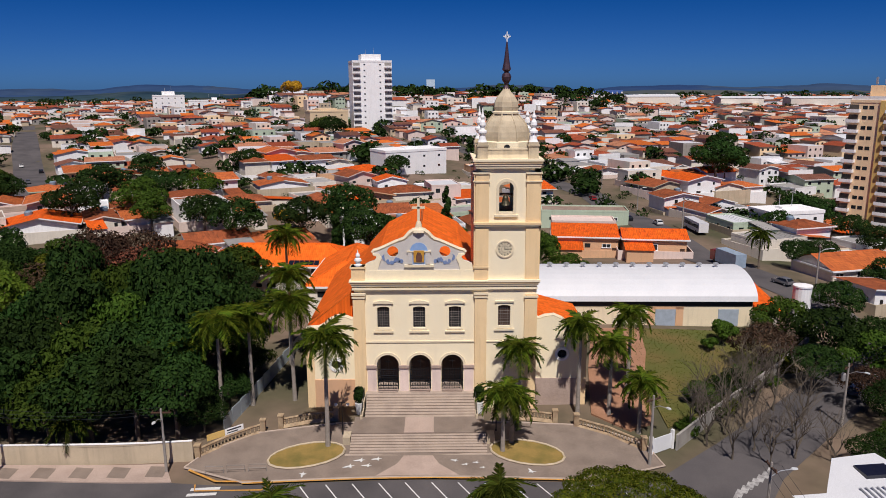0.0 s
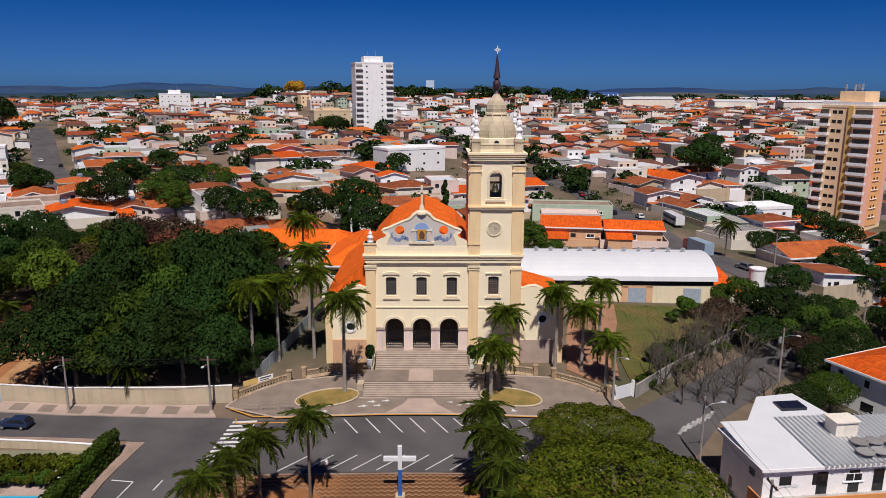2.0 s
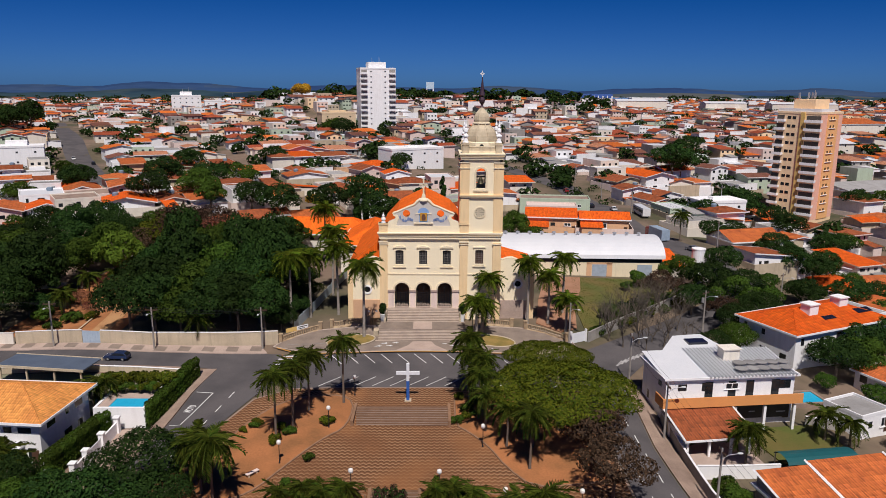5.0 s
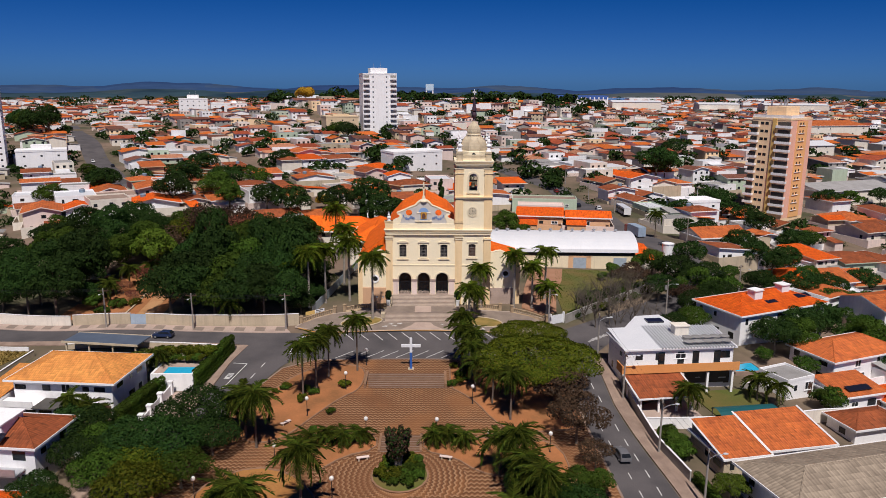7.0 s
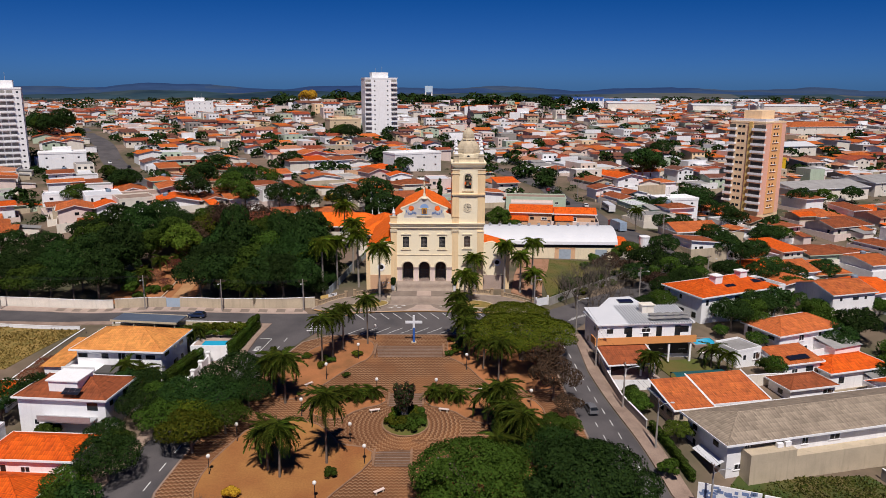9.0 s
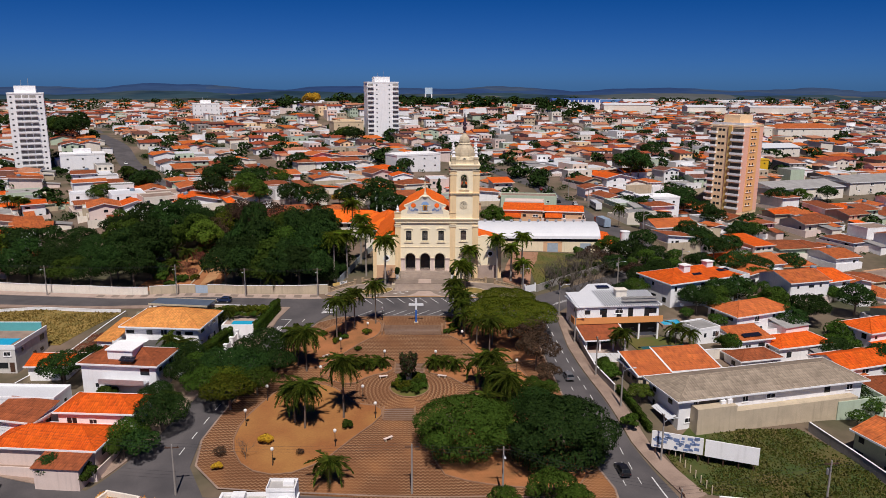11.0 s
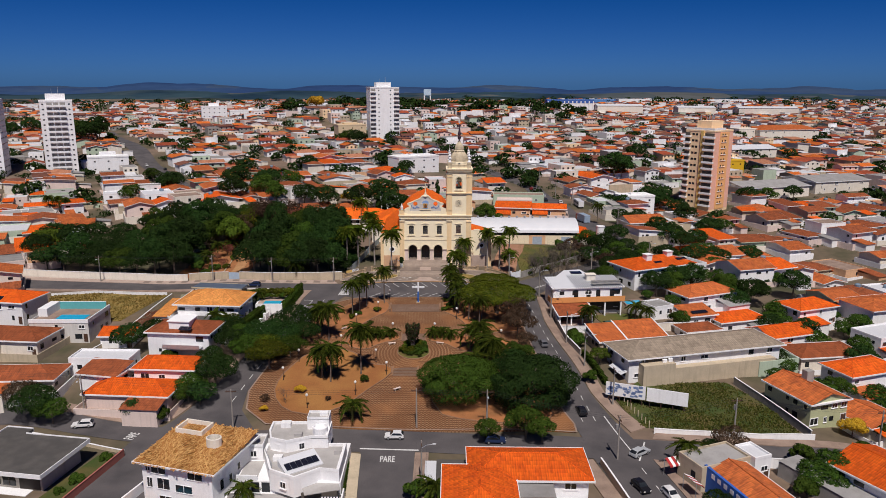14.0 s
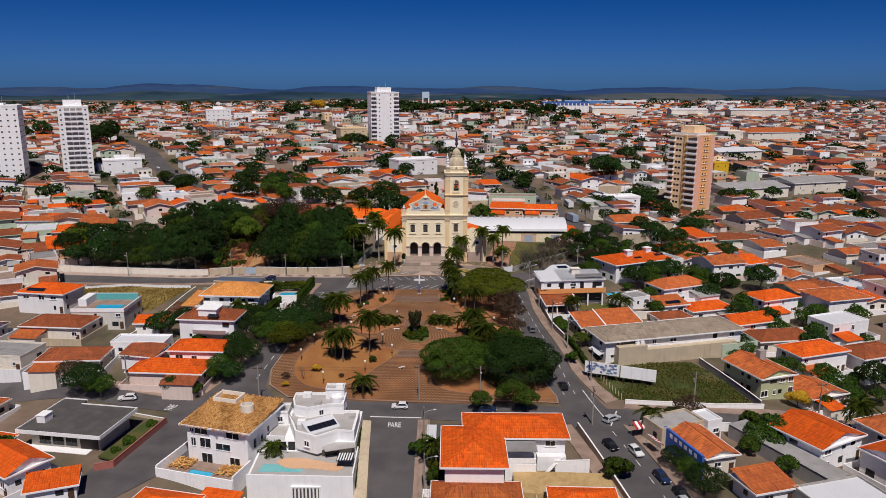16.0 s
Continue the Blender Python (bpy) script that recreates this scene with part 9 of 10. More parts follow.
while len(done) < 92 and tries < 6000:
    tries += 1
    x, y = rt.uniform(-136, -27), rt.uniform(4, 66)
    if -80 < x < -57 and y < 37: continue                  # the dirt track and the clearing beside it
    if x > -57 and y < 20 or x > -33 and y > 24 or x > -63 and y > 46: continue
    if x < -80 and y < 7 or x < -108 and y > 32 or -108 <= x < -57 and y > 52: continue
    if not spaced(x, y, 7.6): continue
    v = rt.random()
    sc, tall = rt.uniform(0.95, 1.35), rt.uniform(1.0, 1.25) if x < -98 else rt.uniform(1.2, 1.6) if x < -78 else rt.uniform(1.0, 1.3)
    tree("dark0" if v < 0.32 else "dark1" if v < 0.62 else "mid0" if v < 0.72 else "mid1" if v < 0.8 else "light0" if v < 0.85 else "fine0" if v < 0.95 else "brown", x, y, sc, sc * 0.3 + tall * 0.7, label="dense dark green tree of the grove" if v < 0.62 else "dense mid-green tree of the grove" if v < 0.8 else "light green tree of the grove" if v < 0.85 else "dark finely leaved tree of the grove" if v < 0.95 else "dry brownish tree of the grove", group="grove trees")
for x, y, k, s, h in ((-70, 27, "light0", 1.25, 1.55), (-74.5, 34, "mid0", 1.2, 1.5), (-78, 24, "mid1", 1.1, 1.3), (-81, 12, "dark1", 1.3, 1.75), (-76, 40, "fine0", 1.2, 1.6), (-56.5, 44, "red", 1.1, 1.35), (-51.5, 45, "red", 1.0, 1.25), (-60, 42, "brown", 1.6, 1.75), (-63, 48, "brown", 1.4, 1.7), (-55, 50, "brown", 1.5, 1.6), (-47, 44, "fine2", 1.3, 1.4), (-67, 44, "fine2", 1.3, 1.5), (-42, 33, "dark0", 1.2, 1.25), (-40, 44, "dark1", 0.9, 1.0)):
    tree(k, x, y, s, h, label="bare reddish tree in the grove" if k == "red" else "dry brown tree in the grove" if k == "brown" else "broad round-crowned tree beside the clearing")
for x, y, k, s in ((-70.5, 20, "red", 0.5), (-73, 13, "red", 0.42), (-71.5, 34, "red", 0.5), (-68.5, 8, "red", 0.3), (-66.5, 14, "yshrub", 1.4), (-67.5, 20, "yshrub", 1.2), (-66.5, 4, "yshrub", 1.3), (-70, 3, "shrub", 1.8), (-75, 2, "small", 1.3), (-78, 6, "fine0", 0.7), (-72, -1, "shrub", 1.5), (-58, 24, "small", 1.2), (-67, 29, "small", 1.2)):
    tree(k, x, y, s, label="low pinkish bare shrub on the clearing" if k == "red" else "low bush on the clearing", name="shrub")
hut = thing("shed", "small open shed with a pale sheet roof in the clearing", "shed", pose(-83.5, 20, land(-83.5, 20), 0, 0, -8))
part("roof", Solid().box(-3.6, -2.6, 2.5, 3.6, 2.6, 2.65), GREYMETAL, hut); part("back_wall", Solid().box(-3.4, 2.2, -1, 3.4, 2.4, 2.5), BROWNWOOD, hut)
for u in (-3.3, 0, 3.3):
    part("post", Solid().box(u - 0.1, -2.4, -1, u + 0.1, -2.2, 2.5), BROWNWOOD, hut)
# between the convent and the town
for x, y, k, s in ((-44, 78, "dark1", 1.3), (-30, 84, "dark0", 1.4), (-20, 92, "dark1", 1.5), (-54, 86, "dark0", 1.2), (-66, 84, "mid1", 1.1), (-8, 80, "mid0", 1.1), (6, 78, "mid1", 0.9), (-14, 76, "dark1", 1.3), (-36, 96, "yellow", 0.6), (24, 62, "mid1", 1.1), (28, 52, "mid0", 0.9), (-75, 100, "mid0", 1.3), (-85, 84, "dark0", 1.3), (-90, 112, "dark1", 1.4), (-78, 122, "dark0", 1.3), (-68, 128, "mid0", 1.2), (-127, 128, "dark0", 1.3), (-140, 112, "mid0", 1.1)):
    tree(k, x, y, s, label="leafy tree behind the church")
for x, y, s in ((-21, 78, 1.5), (4.5, 74, 1.7), (-18.5, 81, 1.2)):
    tree("cypress", x, y, s, label="tall narrow dark cypress")
# street and plaza trees
tree("umbrella", 20.0, -42.0, 1.08, 1.0, label="broad flat-crowned olive green tree on the plaza")
tree("umbrella", 20.5, -27.5, 0.7, 0.75, label="flat-crowned olive green tree beside the forecourt")
for x, y, s in ((23.0, -50, 0.85), (24.0, -57.5, 0.85)):
    tree("brown", x, y, s * 1.2, label="thin brown-leaved tree on the plaza")
for x, y, k, s in ((25.5, -64, "brown", 0.6), (21, -73, "mid1", 0.7), (25.5, -80, "dark0", 0.75), (24.5, -71, "mid1", 0.5), (8.0, -86.6, "broadmid", 1.05), (23.4, -89.5, "broad", 1.08), (20.5, -103, "mid0", 0.8), (23.5, -104.5, "mid1", 0.6), (13.2, -103.5, "mid1", 0.55), (-26.5, -85, "yellow", 0.22), (-33.5, -88, "brown", 0.25), (-33, -91.5, "yellow", 0.16), (-13, -80, "small", 0.6), (-20, -88, "brown", 0.16),
                   (-32.7, -57.5, "fine0", 1.05), (-39.4, -63.5, "fine0", 0.9), (-35.4, -74, "fine2", 1.0), (-46, -66, "fine0", 0.8), (-46.2, -79.5, "fine0", 0.9), (-34.8, -64, "fine0", 0.95), (-41.5, -70, "fine1", 0.85), (-48.5, -59, "fine0", 0.8), (-37.0, -69, "fine2", 0.85), (-31.5, -69, "fine1", 0.75), (-44.0, -63.5, "fine1", 0.8), (-49.5, -72, "fine0", 0.6), (-29.5, -61.5, "fine0", 0.75), (-50.5, -83.5, "fine1", 0.7), (-52.0, -56.5, "garden0", 1.1), (-47.8, -86.5, "garden0", 1.1), (15.5, -71, "fine0", 0.7), (20.5, -78.5, "fine0", 0.85), (13, -80, "fine1", 0.75), (24.5, -79, "fine1", 0.6), (-58.8, -108, "small", 0.7), (-60.5, -116, "small", 0.8), (-62, -119.5, "small", 0.6), (84, -108.5, "small", 1.0), (-47.5, -73, "fine1", 0.5), (-49.5, -58.5, "fine2", 0.5), (-44, -58, "fine1", 0.55), (-50.5, -86, "mid0", 0.6), (-66, -60, "dark1", 0.8), (-60, -91, "dark0", 0.55), (-54.5, -92, "small", 1.2), (-80, -92, "fine0", 0.9), (-76, -93.5, "fine1", 0.7), (-60, -70, "small", 1.2), (-85, -88, "brown", 0.8), (-72, -62, "dark0", 0.9),
                   (42.3, -70.5, "light0", 0.5), (38.6, -55, "small", 1.0), (39.0, -57.5, "small", 1.1), (39.4, -60, "small", 1.0), (38.2, -79, "small", 1.0), (70, -42, "mid0", 0.5), (70, -22, "dark0", 0.9), (78, -16, "dark0", 1.0), (84, -12, "dark1", 1.0), (75, -20, "mid0", 0.9), (92, -26, "dark0", 0.9), (104, -46, "dark1", 0.8), (108, -66, "dark0", 0.8), (88, -66, "dark0", 0.6), (92, -84, "mid0", 0.7), (112, -88, "dark0", 0.9), (100, -20, "dark0", 1.0), (94, -14, "mid0", 0.9), (116, -14, "dark1", 1.0), (50, -20, "dark0", 0.5), (97, -40, "dark0", 0.8), (57.5, -110, "brown", 0.75), (54.5, -110.2, "fine0", 0.45), (70, -113, "small", 1.3), (48.6, -128.5, "fine0", 0.5), (49.8, -132.5, "fine1", 0.5), (51.0, -138, "fine0", 0.7), (65, -124, "small", 1.2), (68, -133, "mid1", 0.5), (88, -140, "dark0", 0.6), (36.5, -132.5, "small", 1.6), (-0.4, -122, "small", 1.2), (3, -131, "mid0", 0.4), (4, -134.5, "yshrub", 1.8), (86, -101, "yellow", 0.45), (92, -101, "small", 1.4),
                   (50, 12, "brown", 1.0), (56, 9, "dark0", 0.8), (62, 17, "dark0", 1.1), (58, 22, "mid0", 1.0), (66, 12, "mid0", 1.0), (52, -14, "fine0", 0.6), (57, -12, "fine1", 0.7), (61, -3, "fine0", 0.8), (68, 3, "fine0", 0.9), (60, 2, "brown", 0.8), (70, 30, "dark0", 0.9), (72, 20, "dark1", 0.8), (-26.8, -4.5, "fine0", 0.6), (-25.6, 2, "fine0", 0.65), (-24.6, 9, "fine1", 0.7), (-27, 12, "dark1", 0.9), (48, 22, "small", 1.3), (44.5, 18, "small", 0.8), (40, 3, "dark0", 0.4), (43.5, 6, "dark0", 0.4), (37, 0.5, "small", 1.3),
                   (86, 22, "dark0", 0.9), (96, 60, "fine0", 1.1), (104, 70, "dark0", 1.1), (112, 62, "dark1", 1.0), (90, 74, "fine0", 0.9), (126, 84, "dark0", 1.2), (134, 92, "fine1", 1.0), (120, 100, "dark1", 1.1), (88, 92, "dark0", 0.8), (108, 30, "fine0", 1.0), (128, 48, "dark0", 1.0), (92, 50, "dark1", 1.0), (99, 43, "dark0", 1.0), (90, 62, "fine0", 0.9), (110, 46, "fine1", 0.9), (80, 64, "dark0", 0.8), (92, 40, "dark1", 0.9), (100, 55, "mid0", 0.9), (108, 120, "dark0", 1.6), (117, 128, "dark1", 1.4), (112, 135, "mid0", 1.2), (122, 118, "dark0", 1.1), (106, 182, "dark0", 2.0), (112, 188, "dark1", 1.6), (146, 280, "dark0", 1.5), (-130, 130, "dark0", 1.1), (-150, 165, "mid0", 0.9), (-13, 190, "dark0", 1.0), (-52, 300, "dark0", 1.5), (-60, 318, "mid0", 1.3), (170, 150, "dark0", 1.2), (182, 152, "mid0", 1.1), (200, 160, "dark0", 1.0), (98, 24, "dark0", 1.0), (120, 20, "mid0", 0.9), (-70, 190, "dark0", 1.2), (-100, 170, "dark1", 1.2)):
    tree(k, x, y, s, label="dry brown street tree" if k == "brown" else "tree with yellow blossom" if k == "yellow" else "small leafy garden tree" if s < 0.7 or k == "small" else "leafy green street tree")
for k in range(46):
    a = random.uniform(0, 6.28); q = random.uniform(0.6, 3.0)
    tree("shrub" if k % 3 else "yshrub", -2 + q * math.cos(a), -66.3 + q * math.sin(a), random.uniform(0.7, 1.1), z=0.5, label="low green shrub in a round bed", group="bed shrubs", name="shrub")
for k in range(24):
    tree("yshrub" if k % 2 else "shrub", *((-46 + 0.95 * k, -33.6) if k < 8 else (random.uniform(-25, -11), random.uniform(-57, -34)) if k < 18 else (random.uniform(5.5, 9), random.uniform(-41, -33))), random.uniform(0.6, 1.1), z=3.0 if k < 8 else 0.2, label="low green garden shrub in soil", name="shrub")
HEDGE = crown_mesh("crown", LEAF_MID, [(u * 0.5, 0, z, 0.55, 0.55) for u in range(-2, 3) for z in (0.5, 1.2, 1.9)], 1500, 0.15, 41)
def hedge(a, b, h, name="hedge"):
    a, b = Vector(a), Vector(b)
    n = max(1, int((b - a).length / 2.3))
    for i in range(n):
        p = a.lerp(b, (i + 0.5) / n)
        t = thing("hedge", "dense clipped green hedge beside a wall", "hedge", pose(p.x, p.y, land(p.x, p.y), 0, 0, math.degrees(math.atan2(b.y - a.y, b.x - a.x))) @ Matrix.Diagonal((1, 1, h / 2.4, 1)), "hedge pieces")
        part("crown", HEDGE, None, t)


for x, y, s in ((-72.5, -44, 0.5), (-74.5, -47, 0.42), (-71, -50, 0.36)):
    tree("red", x, y, s, label="reddish flowering bush beside a house", name="shrub")
hedge((-36.4, -24.4), (-38.9, -39.4), 3.6)
hedge((-44.2, -40), (-46.2, -53), 3.4)
hedge((-45.4, -40), (-47.4, -52), 3.0)
hedge((-37.3, -24.4), (-39.6, -38), 3.2)
hedge((39.2, -66), (41.5, -80), 1.8)
for k in range(9):
    tree("yshrub" if k % 2 else "shrub", 2.6 + 0.9 * (k % 3), -122 - 1.5 * k, 1.3, label="rounded green shrub in a narrow front garden", group="front garden shrubs", name="shrub")
hedge((-13.6, -109), (-12.9, -130), 1.6)
for k in range(6):
    tree("yshrub", -47.2 + 1.7 * k, -31.6, 1.3, 1.7, z=2.6, label="round yellow-green shrub beside a pool", group="pool shrubs", name="shrub")
for k in range(40):
    f = random.random()
    tree("shrub" if k % 3 else "yshrub", 31.5 + 33 * f + random.uniform(-1, 2.2), -8.2 + 33.5 * f + random.uniform(0, 3), random.uniform(0.8, 1.7), label="unkempt green bush along a wall", group="wall bushes", name="shrub")

def joined_trees(name, spots, material, label):
    """Crowns and short trunks of many small trees in one piece."""
    rs, out, stem = np.random.RandomState(8), [], Solid()
    for what, x, y, z, s in spots:
        cm = KINDS[what][1]
        q = np.empty(len(cm.vertices) * 3); cm.vertices.foreach_get("co", q); q = q.reshape(-1, 3)
        a = rs.rand() * 6.28
        R = np.array([[math.cos(a), -math.sin(a), 0], [math.sin(a), math.cos(a), 0], [0, 0, 1]])
        out.append(q * s * np.array([1, 1, rs.uniform(0.85, 1.2)]) @ R.T + np.array([x, y, z]))
        stem.tube([(x, y, z - 0.5), (x, y, z + 2.2 * s)], 0.12 * s, 5)
    V = np.concatenate(out)
    n, k = len(V), len(stem.v)
    me = bpy.data.meshes.new(name)
    me.from_pydata(V.tolist() + [tuple(v) for v in stem.v], [], np.arange(n).reshape(-1, 4).tolist() + [tuple(i + n for i in f) for f in stem.f])
    me.materials.append(material); me.materials.append(BARK)
    me.polygons.foreach_set("material_index", [0] * (n // 4) + [1] * len(stem.f))
    tagged(new(name, me), label, "trees", kind="stuff")


for k, (x, y) in enumerate(((-243, 296), (-252, 306), (-262, 318), (-247, 322), (-270, 330), (-258, 342), (-372, 398), (-384, 410), (-360, 405), (-396, 402), (-378, 425), (-350, 420))):
    tree(("dark1", "mid1", "dark0")[k % 3], x, y, 1.7, 1.9 + 0.1 * (k % 4), label="tall dark tree among far houses beside a tower", group="far tall trees")
tree("yellow", -115, 520, 1.6, 1.7, label="tall yellow flowering tree far off")
rg = random.Random(23)
spots = []
while len(spots) < 150:
    k = len(spots)
    x, y = (rg.uniform(62, 135), rg.uniform(-135, 30)) if k < 95 else (rg.uniform(-135, -66), rg.uniform(-136, -24))
    if y > 24 - (80 - x) * 0.9 and x < 80: continue
    if any(abs(x - a) < c * 0.72 and abs(y - b) < c * 0.62 for a, b, c in BASES) or -114 < y < -102 and x > 60: continue
    if 44 < x < 78 and -104 < y < -77 or x > 76 and abs(y + 110) < 5 or -112 < x < -74 and -40 < y < -17 or -82 < x < -56 and y < -112 or 66 < x < 86 and -24 < y < -10 and k % 2: continue
    spots.append(("garden0" if k % 3 else "garden1", x, y, land(x, y), rg.uniform(0.6, 1.25)))
joined_trees("garden_trees", spots, leaf_mat("garden_leaves", (0.014, 0.034, 0.005), (0.045, 0.078, 0.009)), "leafy dark green trees in back gardens between houses")

# scattered trees of the town, joined where they are far
rt = random.Random(9)
v_all = []
for k in range(1700):
    y = rt.uniform(100, 900) if k < 1300 else rt.uniform(800, 2100)
    x = rt.uniform(-0.66, 0.66) * (y + 262)
    if k > 1620: x, y = rt.uniform(-150, 170), rt.uniform(520, 700)
    s = rt.uniform(0.45, 1.05) if y < 900 else rt.uniform(1.0, 2.2)
    if k > 1620: s = rt.uniform(1.2, 1.9)
    if -70 < x < 75 and y < 130 or math.hypot(x - 146, y - 144) < 20 or (k < 1620 and abs(x + 125 + (y - 140) * 0.548) < 9): continue
    z = land(x, y)
    v_all.append((x, y, z, s))
for k in range(2600):
    y = 70 + 760 * rt.random() ** 1.2
    x = rt.uniform(-0.66, 0.66) * (y + 262)
    if -120 < x < 75 and y < 110 or math.hypot(x - 146, y - 144) < 20 or abs(x + 125 + (y - 140) * 0.548) < 8: continue
    v_all.append((x, y, land(x, y), rt.uniform(0.2, 0.43)))
cm = KINDS["far"][1]
base = np.empty(len(cm.vertices) * 3); cm.vertices.foreach_get("co", base); base = base.reshape(-1, 4, 3)
rs = np.random.RandomState(4)
out = []
for x, y, z, s in v_all:
    q = base[rs.rand(len(base)) < (0.36 if (y < 500 or s > 1.15 and y < 720) and s > 0.44 else 0.18 if s > 0.44 else 0.14)] * s * np.array([1, 1, rs.uniform(0.8, 1.2)])
    a = rs.rand() * 6.28
    R = np.array([[math.cos(a), -math.sin(a), 0], [math.sin(a), math.cos(a), 0], [0, 0, 1]])
    out.append((q @ R.T + np.array([x, y, z - 1])).reshape(-1, 3))
V = np.concatenate(out)
me = bpy.data.meshes.new("distant_trees")
me.from_pydata(V.tolist(), [], np.arange(len(V)).reshape(-1, 4).tolist())
me.materials.append(LEAF_DARK)
tagged(new("distant_trees", me), "scattered dark green trees among distant houses", "trees", kind="stuff")

# bare trees beside the side street
def bare_mesh(seed, h):
    r = random.Random(seed)
    s = Solid()
    def grow(p, d, L, rad, lev):
        e = p + d * L
        s.tube([p, p.lerp(e, 0.5) + Vector((r.uniform(-.1, .1), r.uniform(-.1, .1), 0)) * L, e], [rad, rad * 0.8, rad * 0.6], 5 if lev < 2 else 3)
        if lev < 6:
            for _ in range(3 if lev < 3 else 2):
                nd = (d + Vector((r.uniform(-1, 1), r.uniform(-1, 1), r.uniform(-0.2, 0.7))) * 0.75).normalized()
                grow(e, nd, L * r.uniform(0.6, 0.85), rad * 0.58, lev + 1)
    grow(Vector((0, 0, -0.8)), Vector((0, 0, 1)), h * 0.3, 0.2, 0)
    return s.mesh("bare_crown", mat("dark_grey_bark", (0.13, 0.105, 0.08), 0.95, (0.08, 0.065, 0.05), 2, 0.6, 0.2))


for k, h in enumerate((7.5, 8.5)):
    KINDS["bare%d" % k] = bare_mesh(20 + k, h)
for i, (x, y, s) in enumerate(((36, -4, 1.0), (42, -1, 1.1), (46, 4, 1.1), (40, -9, 0.9), (47, -4, 1.0), (50, -1, 1.0), (38, 3, 0.9), (34.5, -8.5, 0.9), (38, -5.5, 1.0), (41, -4, 1.1), (44, 0.5, 1.0), (47.5, 2, 1.2), (43, -8, 0.8), (46.5, -6, 0.9), (49.5, -8, 0.8), (45, 5, 1.1), (36.5, -11.5, 1.0), (40.5, -12.5, 0.9), (44.5, -10.5, 1.0), (33.5, -5.5, 0.9), (48.5, -11.5, 0.8), (39.5, -1.5, 1.1), (35.2, -7.2, 1.1), (-29, -89, 0.5))):
    t = thing("tree", "leafless grey street tree with fine branches", "tree", pose(x, y, land(x, y), 0, 0, 70 * i) @ Matrix.Scale(s, 4), "leafless trees")
    part("bare_crown", KINDS["bare%d" % (i % 2)], None, t)

# palms
def frond_mesh(L, lift, droop, seed, material=FROND):
    """A feather-shaped leaf: a rib with two rows of narrow hanging leaflets."""
    r = random.Random(seed)
    s = Solid()
    n = 26
    pts = [Vector((L * (q / n) * (1 - 0.2 * (q / n) * droop), 0, L * (lift * (q / n) - droop * (q / n) ** 2))) for q in range(n + 1)]
    for a, b in zip(pts, pts[1:]):
        s.poly([a + Vector((0, -0.05, 0)), b + Vector((0, -0.05, 0)), b + Vector((0, 0.05, 0)), a + Vector((0, 0.05, 0))])
    for q in range(3, n + 1):
        f = q / n
        ll = L * 0.30 * (1 - abs(f - 0.45) * 1.05)
        for sg in (-1, 1):
            p = pts[q] + Vector((r.uniform(-0.05, 0.05), 0, 0))
            o = Vector((ll * r.uniform(0.2, 0.6), sg * ll * r.uniform(0.65, 0.95), -ll * r.uniform(0.35, 0.85) * (0.5 + 0.5 * droop)))
            e = Vector((0.085, 0, 0))
            s.poly([p - e, p + e, p + o * 0.6 + e * 1.1 + Vector((0, 0, 0.06)), p + o, p + o * 0.6 - e * 1.1 + Vector((0, 0, 0.04))][::sg])
    return s.mesh("frond", material)


FR = {"royal": [frond_mesh(4.3, 0.70, 1.15, k) for k in range(3)], "queen": [frond_mesh(3.6, 0.85, 1.55, 10 + k, DARKFROND) for k in range(3)]}
def palm(x, y, h, what="royal", s=1.0, label=""):
    p = thing("palm_tree", label or ("tall palm with a pale grey trunk and arching fronds" if what == "royal" else "palm with drooping feathery fronds"), "palm tree", pose(x, y, land(x, y), 0, 0, random.uniform(0, 360)), "palms")
    lean = random.uniform(-0.25, 0.25)
    tr = Solid().tube([(0, 0, -0.6), (lean * 0.2, 0, h * 0.15), (lean * 0.6, 0, h * 0.5), (lean, 0, h * 0.86), (lean, 0, h)], [0.34, 0.27, 0.24, 0.19, 0.13] if what == "royal" else [0.24, 0.17, 0.15, 0.14, 0.12], 9)
    part("trunk", tr, PALMBARK if what == "royal" else BARK, p, smooth=True)
    if what == "royal":
        part("crownshaft", Solid().tube([(lean, 0, h * 0.86), (lean, 0, h * 0.95), (lean, 0, h + 0.1)], [0.2, 0.22, 0.12], 8), LEAF_MID, p)
    n = 28 if h > 5 else 15
    for k in range(n):
        tier = k / n
        a = 137.5 * k + random.uniform(-12, 12)
        m = pose(lean, 0, h, 0, 0, a) @ pose(0, 0, 0, 0, (-64 + 96 * tier if what == "royal" else -74 + 100 * tier) + random.uniform(-6, 6), random.uniform(-8, 8)) @ Matrix.Scale(s * random.uniform(0.85, 1.1), 4)
        part("frond", FR[what][k % 3], None, p, at=m)
    return p


